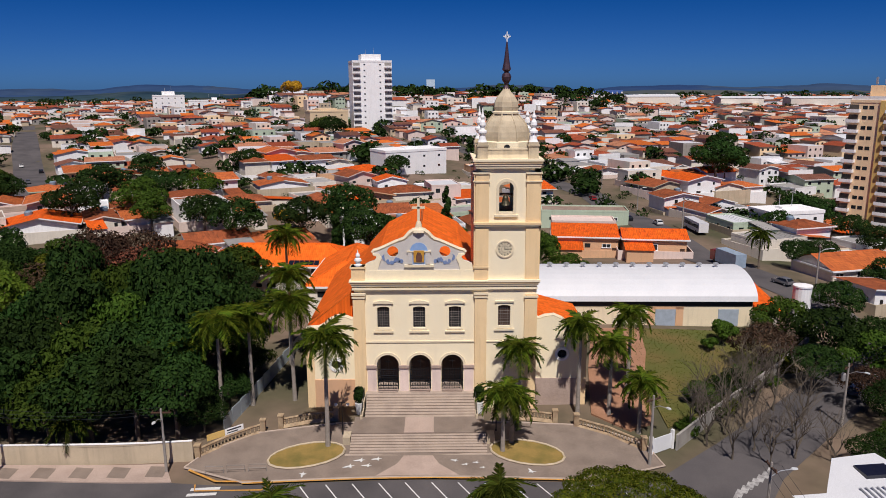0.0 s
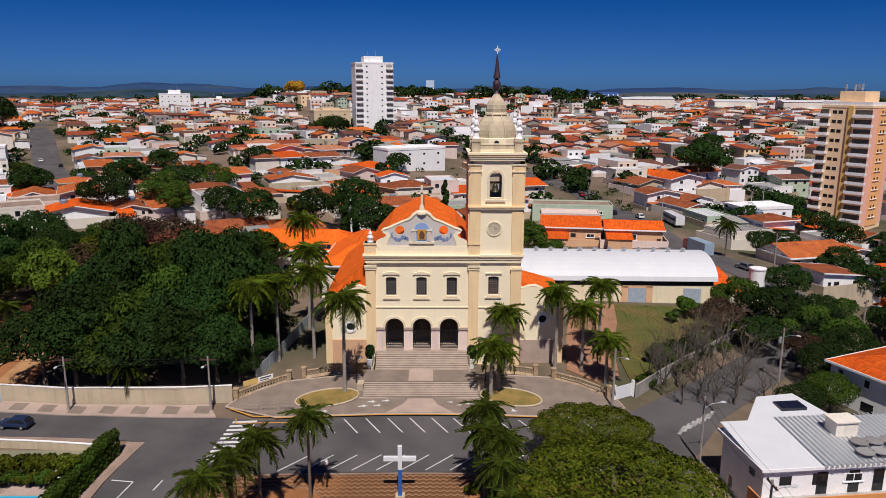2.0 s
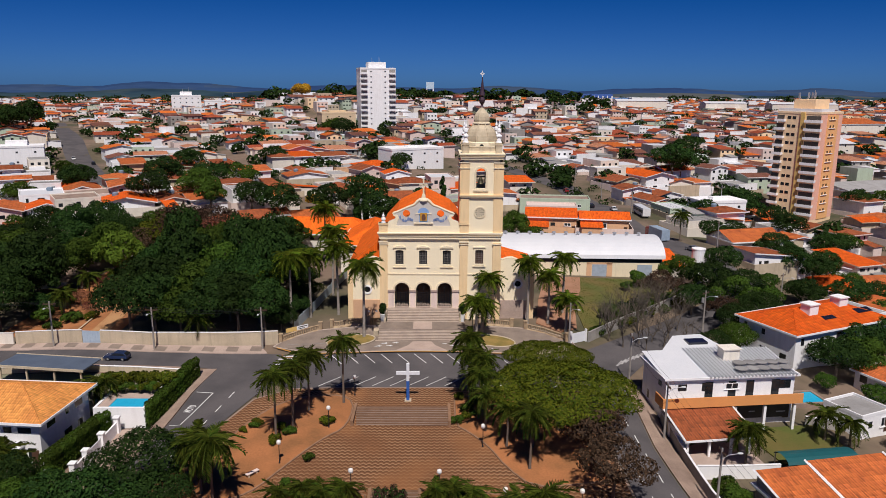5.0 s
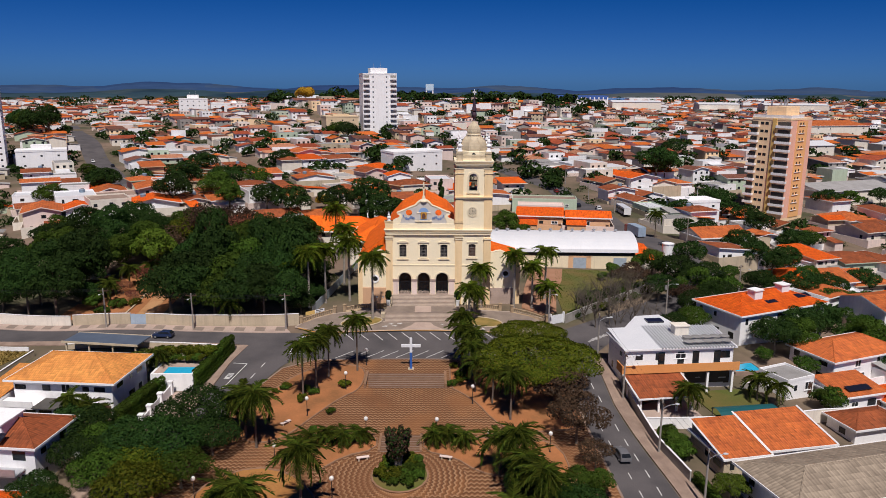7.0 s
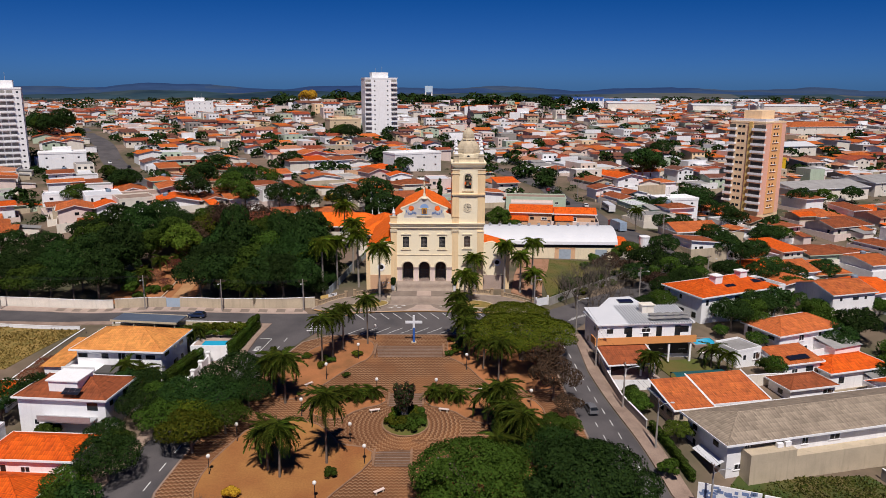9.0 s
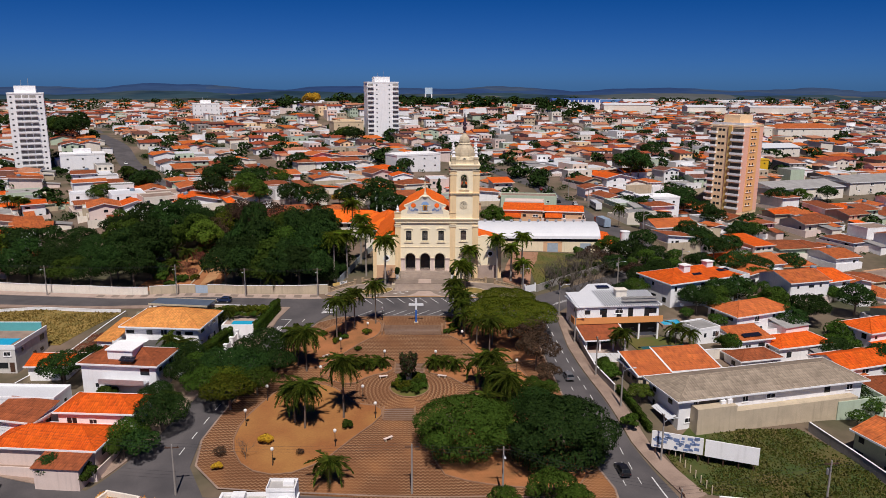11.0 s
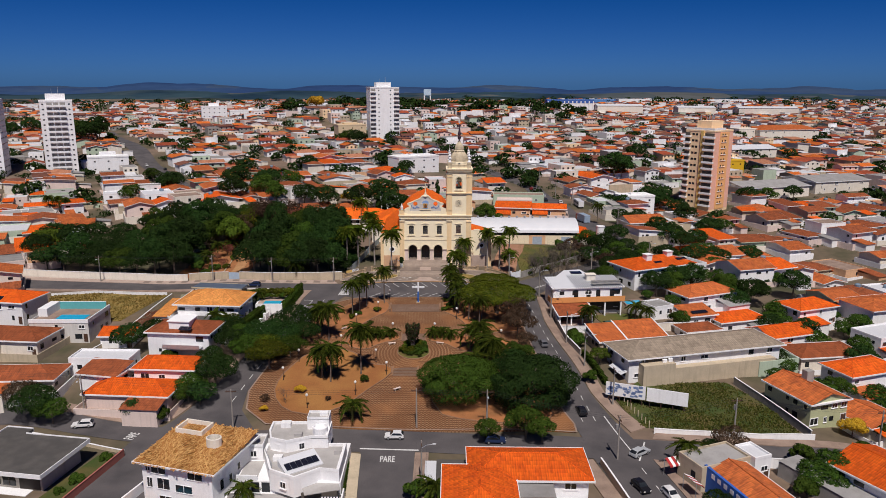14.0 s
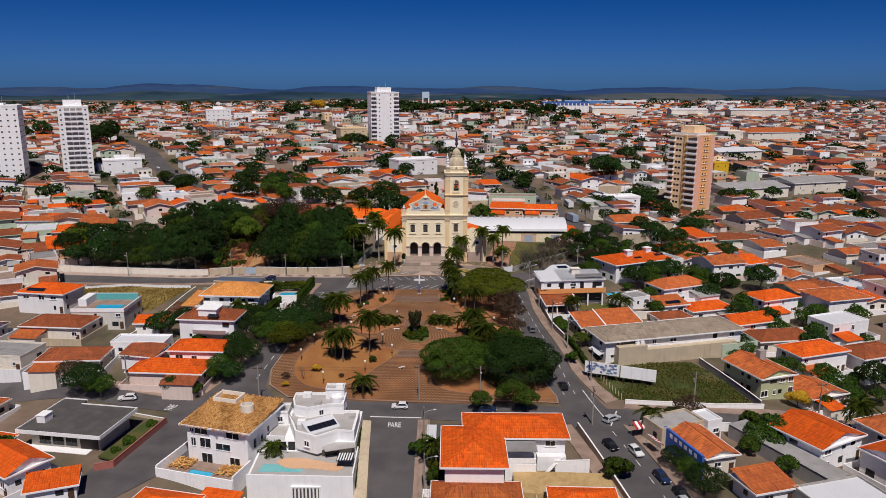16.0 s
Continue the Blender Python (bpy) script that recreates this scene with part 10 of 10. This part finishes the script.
for x, y, h in ((-10.6, -10, 13.0), (-16.9, 3.0, 13.2), (-22.3, 2.0, 12.0), (-25.6, -0.8, 12.4), (-31, 0, 8.8), (20.2, -2.1, 11.9), (24.2, -2.2, 9.3), (27.0, -6.2, 6.2), (27.8, 3.0, 11.0), (9.8, -11.4, 7.2), (11.0, -9.4, 5.6), (12.9, -1.6, 8.4), (-19.5, 14, 13.2), (-24.5, 38, 13.5)):
    palm(x, y, h, s=1.0 if x < 0 else 0.8)
for x, y, h in ((-11.3, -34.9, 8.5), (-19.1, -45.9, 8.5), (-17.6, -41.7, 8.0), (-16.1, -37.2, 7.5), (-20.5, -80.3, 7.6), (-22.6, -78.6, 6.2), (-14, -76.7, 10.5), (-23.6, -59.7, 7.2), (-25.8, -57.0, 6.2), (-27, -55, 5.0),
                (7.6, -33.5, 9.5), (9.2, -36.5, 7.5), (7.4, -36, 8.2), (8.6, -39.5, 6.5), (9.4, -43, 5.0), (12.0, -47, 5.0), (14.5, -52, 7.4), (15.5, -47, 6.0), (11.5, -66.5, 5.0), (14.5, -72, 6.0), (13.5, -69, 7.6), (16, -76, 7.0), (12, -79, 5.0), (-14, -95.5, 3.2), (2.8, -126, 4.5), (93, -113, 6.5), (48.2, -114.5, 4.2)):
    palm(x, y, h * (1.1 if y > -60 and x < 0 else 1.0), "queen", 0.82 if y > -56 else 1.05)
for x, y in ((59, -40), (61.5, -42), (-49, -34), (-46.9, -34.6), (-48, -33), (-50.5, -54), (-48, -56.5), (-53.5, -53.5), (-165, 92), (-160, 88), (-171, 95), (112, 45), (70, 60), (-73, 17.2), (-75.6, 11.5), (-70.5, 24), (-72.5, 5), (-68.5, 33), (-41, -9.4), (44, -48), (-29.4, -122.8)):
    palm(x, y, random.uniform(3.0, 5.5) if y < 60 else 7.0, "queen", 0.85, "small garden palm with drooping fronds")
for k in range(7):
    x, y = -16.0 + 2.6 * k if k < 4 else 2.4 + 2.2 * (k - 4), -59.6 + (0.8 * (k % 2))
    palm(x, y, 1.3, "queen", 0.78, "low clump palm on the plaza")


def tufts(ring, n, size, material, label, lift=0.2):
    """Many upright blades of grass over a patch of ground, in one piece."""
    r = random.Random(31)
    xs, ys = [p[0] for p in ring], [p[1] for p in ring]
    out = Solid()
    while len(out.f) < n:
        x, y = r.uniform(min(xs), max(xs)), r.uniform(min(ys), max(ys))
        inside = False
        for (ax, ay), (bx, by) in zip(ring, ring[1:] + ring[:1]):
            if (ay > y) != (by > y) and x < (bx - ax) * (y - ay) / (by - ay) + ax:
                inside = not inside
        if not inside or noise.noise((x * 0.12, y * 0.12, 3.0)) < -0.45 + 0.5 * r.random():
            continue
        z = land(x, y) + lift
        a, h = r.uniform(0, 3.14), size * r.uniform(0.5, 1.4)
        c, s = math.cos(a) * size * 0.8, math.sin(a) * size * 0.8
        lean = (r.uniform(-0.5, 0.5) * h, r.uniform(-0.5, 0.5) * h)
        out.poly([(x - c, y - s, z - 0.05), (x + c, y + s, z - 0.05), (x + c * 0.4 + lean[0], y + s * 0.4 + lean[1], z + h), (x - c * 0.6 + lean[0], y - s * 0.6 + lean[1], z + h * 0.8)])
    tagged(new("rough_grass", out.mesh("rough_grass", material)), label, "grass", kind="stuff")


tufts([(44.5, -97.5), (66, -103), (75.5, -103), (73.5, -88), (70, -77.5), (49, -78.5), (42.5, -86)], 9000, 0.24, leaf_mat("rough_grass_blades", (0.028, 0.050, 0.006), (0.065, 0.095, 0.012), (0.12, 0.11, 0.03)), "rough tufts of grass on the vacant lot")
tufts([(-77, -22), (-100, -19), (-112, -22), (-104, -40), (-84, -40)], 3500, 0.25, leaf_mat("dry_grass_blades", (0.14, 0.11, 0.03), (0.30, 0.21, 0.06)), "dry yellow tufts of grass on the empty lot")
tufts([(34, 27), (55, 27), (57, 22), (48, 10), (38, 0), (31, -5), (31, 10)], 3000, 0.11, leaf_mat("lawn_blades", (0.06, 0.08, 0.012), (0.12, 0.125, 0.022)), "short uneven grass of a sloping lawn")

# ---- street furniture ----
def at_ground(x, y, rz=0, lift=0.0):
    return pose(x, y, land(x, y) + lift, 0, 0, rz)


cross = thing("plaza_cross", "tall white and blue painted steel cross", "cross", at_ground(-1.7, -34.2, 0, 0.2))
part("lower_post", Solid().box(-0.22, -0.22, -0.2, 0.22, 0.22, 3.2), CROSSBLUE, cross, "blue painted lower post")
part("upper_post", Solid().box(-0.22, -0.22, 3.2, 0.22, 0.22, 5.9), CROSSWHITE, cross)
part("arm", Solid().box(-1.75, -0.2, 4.2, -0.222, 0.2, 4.65).box(0.222, -0.2, 4.2, 1.75, 0.2, 4.65), CROSSWHITE, cross)
part("foot", Solid().box(-0.5, -0.5, -0.4, 0.5, 0.5, 0.12), CEMENT, cross)

LP = Solid().lathe([(0.16, 0), (0.12, 0.15), (0.06, 0.3), (0.05, 2.6), (0.1, 2.7)], 8).mesh("post", IRON)
LG = Solid().lathe([(0.1, 2.68), (0.24, 2.78), (0.31, 2.98), (0.27, 3.2), (0.12, 3.32), (0.02, 3.35)], 12).mesh("globe", LAMPGLOBE, smooth=True)
for x, y in ((-31.2, -79.4), (-29.1, -71.2), (-17.6, -51.0), (-11.0, -71.0), (-8.2, -76.5), (-7.7, -57.4), (-14.4, -85.7), (2.9, -57.6), (-9.9, -32.4), (-24, -91), (12.6, -84), (10.5, -61), (19.5, -60.5), (8.8, -47), (-20, -64), (3.2, -80), (-12.5, -42.2)):
    l = thing("globe_lamp", "white globe lamp on a dark post", "lamp", at_ground(x, y, 0, 0.2), "plaza lamps")
    part("post", LP, None, l); part("globe", LG, None, l)

POLE = mat("weathered_concrete_pole", (0.33, 0.30, 0.27), 0.95, (0.25, 0.22, 0.2), 1.5, 0.6, 0.2)
POST = Solid().lathe([(0.19, -1), (0.17, 2), (0.12, 8.4), (0.1, 8.5)], 8).mesh("pole", POLE)
XARM = Solid().box(-1.1, -0.07, 7.9, 1.1, 0.07, 8.05).box(-0.95, -0.05, 8.05, -0.85, 0.05, 8.25).box(-0.05, -0.05, 8.05, 0.05, 0.05, 8.25).box(0.85, -0.05, 8.05, 0.95, 0.05, 8.25).mesh("crossarm", BROWNWOOD)
LARM = Solid().tube([(0, 0, 7.0), (0, -0.9, 7.6), (0, -2.0, 7.75)], 0.045, 6).mesh("lamp_arm", ALU)
LHEAD = Solid().lathe([(0.05, 0.12), (0.16, 0.1), (0.2, 0.0), (0.15, -0.06), (0.02, -0.08)], 10, sy=1.9).mesh("lamp_head", mat("pale_lamp_housing", (0.6, 0.62, 0.63), 0.4), smooth=True)
TRAFO = Solid().lathe([(0.28, 6.0), (0.3, 6.1), (0.3, 6.9), (0.22, 7.0)], 10, 0, 0.45).mesh("transformer", GREYMETAL)
def pole(x, y, rz=0, lamp=True, trafo=False, s=1.0):
    p = thing("utility_pole", "grey concrete utility pole with a street lamp arm" if lamp else "grey concrete utility pole with crossarm", "utility pole", at_ground(x, y, rz, 0.2) @ Matrix.Diagonal((1, 1, s, 1)), "utility poles")
    part("pole", POST, None, p); part("crossarm", XARM, None, p)
    if lamp:
        a = part("lamp_arm", LARM, None, p)
        part("lamp_head", LHEAD, None, a, at=pose(0, -2.2, 7.78))
    if trafo:
        part("transformer", TRAFO, None, p)
    return (x, y, land(x, y) + 0.2 + 8.1 * s)


row_a = [pole(-140, -1, 5), pole(-104, -6.0, 5), pole(-66.5, -11.2, 5), pole(-47.5, -13.6, 2, s=0.9), pole(-28.3, -13.6, 0, s=0.9)]
row_b = [pole(-110, -81, 10), pole(-71.5, -89.2, 8), pole(-38, -97.0, 4, False), pole(-0.9, -97.4, 0, False), pole(13.2, -98.8, 0), pole(36.6, -110.8, 90, False, True), pole(61, -103.8, 5, False, True), pole(88.5, -105.8, 0), pole(125, -106, 0)]
row_c = [pole(33.9, -26, 90), pole(35.0, -41.6, 90), pole(36.4, -58, 90), pole(38.2, -72, 90), pole(41.2, -88, 90)]
row_d = [pole(26.3, -13.4, 30), pole(54.5, -2, 40, True, True), pole(80, 20, 40)]
row_e = [pole(0.4, -118, 90), pole(0.6, -134, 90), pole(0.8, -160, 90)]
row_f = [pole(74.5, 45, 80), pole(67, 100, 80), pole(66, 140, 80), pole(63, 178, 80)]
for row in (row_a, row_b, row_c, row_d, row_e, row_f):
    w = Solid()
    for a, b in zip(row, row[1:]):
        for off in (-0.9, 0.0, 0.9):
            d = Vector((b[1] - a[1], a[0] - b[0], 0)).normalized() * off
            pts = []
            for i in range(9):
                f = i / 8
                pts.append((a[0] + (b[0] - a[0]) * f + d.x, a[1] + (b[1] - a[1]) * f + d.y, a[2] + (b[2] - a[2]) * f + 0.15 - 2.4 * f * (1 - f)))
            w.tube(pts, 0.016, 3)
    single("power_lines", w, IRON, "thin sagging dark power lines between poles", "cables", kind="stuff")

# cars
def car_meshes(L, H, W, body):
    p = [(-L / 2, 0.35), (L / 2 - 0.05, 0.35), (L / 2, 0.6), (L / 2 - 0.1, 0.8), (L * 0.22, 0.95), (L * 0.05, H - 0.03), (-L * 0.12, H), (-L * 0.36, H - 0.06), (-L / 2 + 0.05, 0.98), (-L / 2, 0.7)]
    s = Solid()
    n = len(p)
    yz = lambda z: W / 2 - max(0, z - 0.85) * 0.32
    A = [(x, -yz(z), z) for x, z in p]; C = [(x, yz(z), z) for x, z in p]
    s.poly(A); s.poly(C[::-1])
    for i in range(n):
        j = (i + 1) % n
        s.poly([A[i], C[i], C[j], A[j]][::1])
    body_me = s.mesh("body", body)
    b = bmesh.new(); b.from_mesh(body_me); bmesh.ops.remove_doubles(b, verts=b.verts, dist=0.001); bmesh.ops.recalc_face_normals(b, faces=b.faces)
    bmesh.ops.bevel(b, geom=b.edges, offset=0.05, segments=2, affect="EDGES"); b.to_mesh(body_me); b.free()
    g = Solid()
    y0, y1 = yz(0.98) + 0.015, yz(H - 0.12) + 0.015
    for sg in (-1, 1):
        g.poly([(L * 0.19, sg * y0, 0.98), (L * 0.045, sg * y1, H - 0.12), (-L * 0.33, sg * y1, H - 0.14), (-L * 0.43, sg * y0, 1.0)][::-sg])
    g.poly([(L * 0.215, -y0 + 0.1, 0.985), (L * 0.215, y0 - 0.1, 0.985), (L * 0.062, y1 - 0.08, H - 0.05), (L * 0.062, -y1 + 0.08, H - 0.05)])
    g.poly([(-L / 2 + 0.02, -y0 + 0.1, 1.03), (-L * 0.373, -y1 + 0.08, H - 0.1), (-L * 0.373, y1 - 0.08, H - 0.1), (-L / 2 + 0.02, y0 - 0.1, 1.03)])
    return body_me, g.mesh("glass", GLASS)


TYRE = Solid().tube([(0, -0.1, 0), (0, 0.1, 0)], 0.31, 16).mesh("tyre", RUBBER)
HUB = Solid().tube([(0, -0.115, 0), (0, 0.115, 0)], 0.18, 10).mesh("rim", ALU)
LAMPS = {"head": Solid().box(-0.03, -0.16, -0.08, 0.03, 0.16, 0.08).mesh("headlight", LAMPGLOBE), "tail": Solid().box(-0.03, -0.13, -0.09, 0.03, 0.13, 0.09).mesh("tail_light", mat("red_lens", (0.35, 0.01, 0.01), 0.3))}
CARPAINT = {n: mat(n + "_car_paint", c, 0.25, tuple(q * 0.9 for q in c), 1, 0.4, 0.0) for n, c in (("white", (0.78, 0.78, 0.77)), ("silver", (0.45, 0.47, 0.49)), ("black", (0.015, 0.015, 0.018)), ("dark blue", (0.02, 0.035, 0.09)), ("red", (0.3, 0.02, 0.02)), ("grey", (0.16, 0.16, 0.17)))}
CARS = {}
def car(x, y, rz, colour, L=3.95, H=1.48, lift=0.13):
    key = (colour, L)
    if key not in CARS:
        CARS[key] = car_meshes(L, H, 1.66, CARPAINT[colour])
    c = thing("car", colour + " hatchback car standing on asphalt", "car", at_ground(x, y, rz, lift), "cars")
    part("body", CARS[key][0], None, c); part("glass", CARS[key][1], None, c)
    for sx in (-1, 1):
        for sy in (-1, 1):
            w = part("wheel", TYRE, None, c, at=pose(sx * L * 0.31, sy * 0.74, 0.31))
            part("rim", HUB, None, w)
            part("headlight" if sx > 0 else "tail_light", LAMPS["head" if sx > 0 else "tail"], None, c, at=pose(sx * (L / 2 - 0.04), sy * 0.6, 0.68))
    return c


for x, y, r, c, L in ((-5.2, -101.6, 180, "white", 3.75), (41.2, -109.1, 35, "silver", 4.3), (38.1, -121, -72, "black", 4.0), (42.5, -123.5, -76, "white", 4.1), (44.8, -133, -78, "dark blue", 4.3), (46.6, -138.5, -80, "black", 4.1), (14.5, -103.8, -3, "dark blue", 4.1), (93.5, -110.5, 180, "white", 4.2), (-69.5, -94.3, -170, "white", 4.2), (-30.5, -103.8, 0, "white", 4.0), (33.6, -92, 95, "black", 4.0), (-52.0, -18.4, 176, "dark blue", 4.1), (60, 84, 95, "grey", 4.1), (63, 108, 92, "white", 4.1), (57.5, 118, 92, "black", 4.1), (60, 140, 92, "silver", 4.1), (56, 160, 95, "red", 4.0), (69, 47, 112, "grey", 4.1), (-148, 180, 120, "grey", 4.1), (-160, 212, 120, "black", 4.1), (-178, 230, -60, "white", 4.1), (62, 8, 45, "dark blue", 4.1), (104, 12, 20, "black", 4.2), (-84, -104, -16, "silver", 4.1), (100, -84, 20, "white", 4.1), (48.2, -147, -80, "black", 4.2), (46.4, -141.5, -80, "silver", 4.1), (118, -97, 20, "silver", 4.2), (110, -109, 178, "grey", 4.1), (30.2, -60, 96, "grey", 4.1)):
    car(x, y, r, c, L)


def long_vehicle(x, y, rz, name, label, L, H, body, band):
    b = thing(name, label, name, at_ground(x, y, rz, 0.13))
    part("body", Solid().box(-L / 2, -1.25, 0.55, L / 2 - (0 if name == "bus" else 2.2), 1.25, H), body, b)
    if name == "bus":
        for sy in (-1, 1):
            part("window_band", Solid().box(-L / 2 + 0.4, sy * 1.255 - 0.01, 1.5, L / 2 - 0.4, sy * 1.255 + 0.01, 2.4), GLASS, b)
        part("windscreen", Solid().box(L / 2 - 0.01, -1.1, 1.3, L / 2 + 0.01, 1.1, 2.5), GLASS, b)
    else:
        part("cab", Solid().box(L / 2 - 2.0, -1.15, 0.5, L / 2, 1.15, 2.6).box(L / 2 - 1.9, -1.1, 2.6, L / 2 - 0.4, 1.1, 2.8), band, b)
        part("windscreen", Solid().box(L / 2, -1.0, 1.6, L / 2 + 0.02, 1.0, 2.4), GLASS, b)
    for sx in (-0.32, 0.3):
        for sy in (-1, 1):
            part("wheel", TYRE, None, b, at=pose(sx * L, sy * 1.15, 0.45) @ Matrix.Scale(1.45, 4))


long_vehicle(69.5, 97, 92, "bus", "white bus parked on the wide street", 10.5, 3.0, CARPAINT["white"], CARPAINT["white"])
long_vehicle(64.5, 63, 102, "truck", "truck with a grey-blue box and red cab", 9.5, 3.4, mat("grey_blue_box", (0.33, 0.42, 0.52), 0.5), CARPAINT["red"])

# odds and ends round the church
for x in (-7.75, 7.6):
    t = thing("topiary", "dark clipped cylindrical shrub in a white pot", "shrub", pose(x, -1.6, -0.9), "clipped shrubs")
    part("pot", Solid().lathe([(0.4, -1.5), (0.55, -0.2), (0.6, 0), (0.5, 0.02)], 12), WHITE, t)
    part("crown", crown_mesh("crown", LEAF_DARK, [(0, 0, 0.7, 0.7, 0.7), (0, 0, 1.5, 0.68, 0.7), (0, 0, 1.0, 0.7, 0.7)], 1500, 0.13, 31), None, t)
t = thing("tall_plant", "tall dark plant with many grey stems in the round bed", "plant", at_ground(-2.4, -66.6, 0, 0.6) @ Matrix.Scale(1.3, 4))
stems, rr = Solid(), random.Random(3)
tips = []
for k in range(16):
    a, q = 2 * math.pi * k / 16, rr.uniform(0.3, 0.7)
    tip = (1.2 * q * 1.6 * math.cos(a), 1.2 * q * 1.6 * math.sin(a), rr.uniform(3.4, 5.2))
    stems.tube([(0.5 * q * math.cos(a), 0.5 * q * math.sin(a), -0.3), (0.8 * q * math.cos(a), 0.8 * q * math.sin(a), 2.2), tip], [0.09, 0.07, 0.03], 5)
    tips += [(tip[0], tip[1], tip[2] - 0.5, 0.42, 0.75), (tip[0] * 0.8, tip[1] * 0.8, tip[2] - 1.4, 0.4, 0.6)]
part("stems", stems, PALMBARK, t)
part("crown", crown_mesh("crown", LEAF_BROWN, tips, 1700, 0.15, 61), None, t)
part("green_crown", crown_mesh("crown", LEAF_DARK, tips, 900, 0.16, 62), None, t)
fence = thing("panel_fence", "long fence of pale blue-grey translucent panels", "fence", Matrix())
FP = mat("pale_blue_grey_panel", (0.42, 0.48, 0.52), 0.5, (0.34, 0.4, 0.44), 0.8, 0.6, 0.0)
for k in range(15):
    x0, y0 = -24.2 + 0.46 * k, -5.0 + 2.3 * k
    x1, y1 = x0 + 0.44, y0 + 2.2
    z = land(x0, y0)
    part("panel", Solid().prism([(x0 - 0.04, y0), (x0 + 0.04, y0), (x1 + 0.04, y1), (x1 - 0.04, y1)], z - 0.2, z + 2.1), FP, fence)
sign = thing("banner", "yellow and white banner hung on the balustrade", "banner", pose(-22.9, -7.8, land(-22.9, -7.8), 0, 0, 40))
part("cloth", Solid().box(-2.6, -0.03, 1.2, -0.4, 0.03, 2.0), YELLOW, sign, "yellow printed cloth")
part("cloth", Solid().box(-0.35, -0.03, 1.2, 2.0, 0.03, 2.0), WHITE, sign, "white printed cloth")
part("bars", Solid().box(-0.1, -0.05, 1.7, 1.7, -0.031, 1.85).box(-0.1, -0.05, 1.4, 1.3, -0.031, 1.5), IRON, sign)
for x, y, r in ((-12.5, -57.5, 30), (-7.6, -63.5, 15), (-5.4, -84, 40), (4.2, -63.5, -15), (-20.5, -53.5, 50)):
    b = thing("bench", "pale concrete plaza bench without back", "bench", at_ground(x, y, r, 0.25), "plaza benches")
    part("seat", Solid().box(-0.9, -0.25, 0.4, 0.9, 0.25, 0.5), PINKISH, b)
    for u in (-0.6, 0.6):
        part("leg", Solid().box(u - 0.1, -0.2, -0.2, u + 0.1, 0.2, 0.4), CEMENT, b)
line_strip("lamp_cable_kerb", [(-25.8, -13.6), (-22, -16.2), (-16, -16.75)], 0.3, YPAINT, "kerb corner with worn yellow paint", 0.3)
post_lamp = [(-9.2, -7.2), (9.4, -6.6)]
for x, y in post_lamp:
    l = thing("twin_lamp", "slim dark lamp post before the church", "lamp", pose(x, y, land(x, y) + 0.2), "forecourt lamps")
    part("post", Solid().lathe([(0.15, 0), (0.07, 0.3), (0.05, 4.2)], 8), IRON, l)
    part("arm", Solid().tube([(-0.7, 0, 4.0), (0, 0, 4.2), (0.7, 0, 4.0)], 0.04, 5), IRON, l)
    for u in (-0.7, 0.7):
        part("shade", Solid().lathe([(0.12, 3.7), (0.2, 3.8), (0.18, 4.0), (0.05, 4.05)], 8, u, 0), LAMPGLOBE, l)

for k in range(3):
    r = thing("bike_rack", "low grey steel bike rack on paving", "bike rack", at_ground(-22.6 + 2.4 * k, -14.6, 0, 0.3), "bike racks")
    part("frame", Solid().tube([(-1.0, 0, 0), (-1.0, 0, 0.85), (1.0, 0, 0.85), (1.0, 0, 0)], 0.04, 6), POLE, r)
    part("cross_bar", Solid().tube([(-1.0, 0, 0.4), (1.0, 0, 0.4)], 0.03, 5), POLE, r)
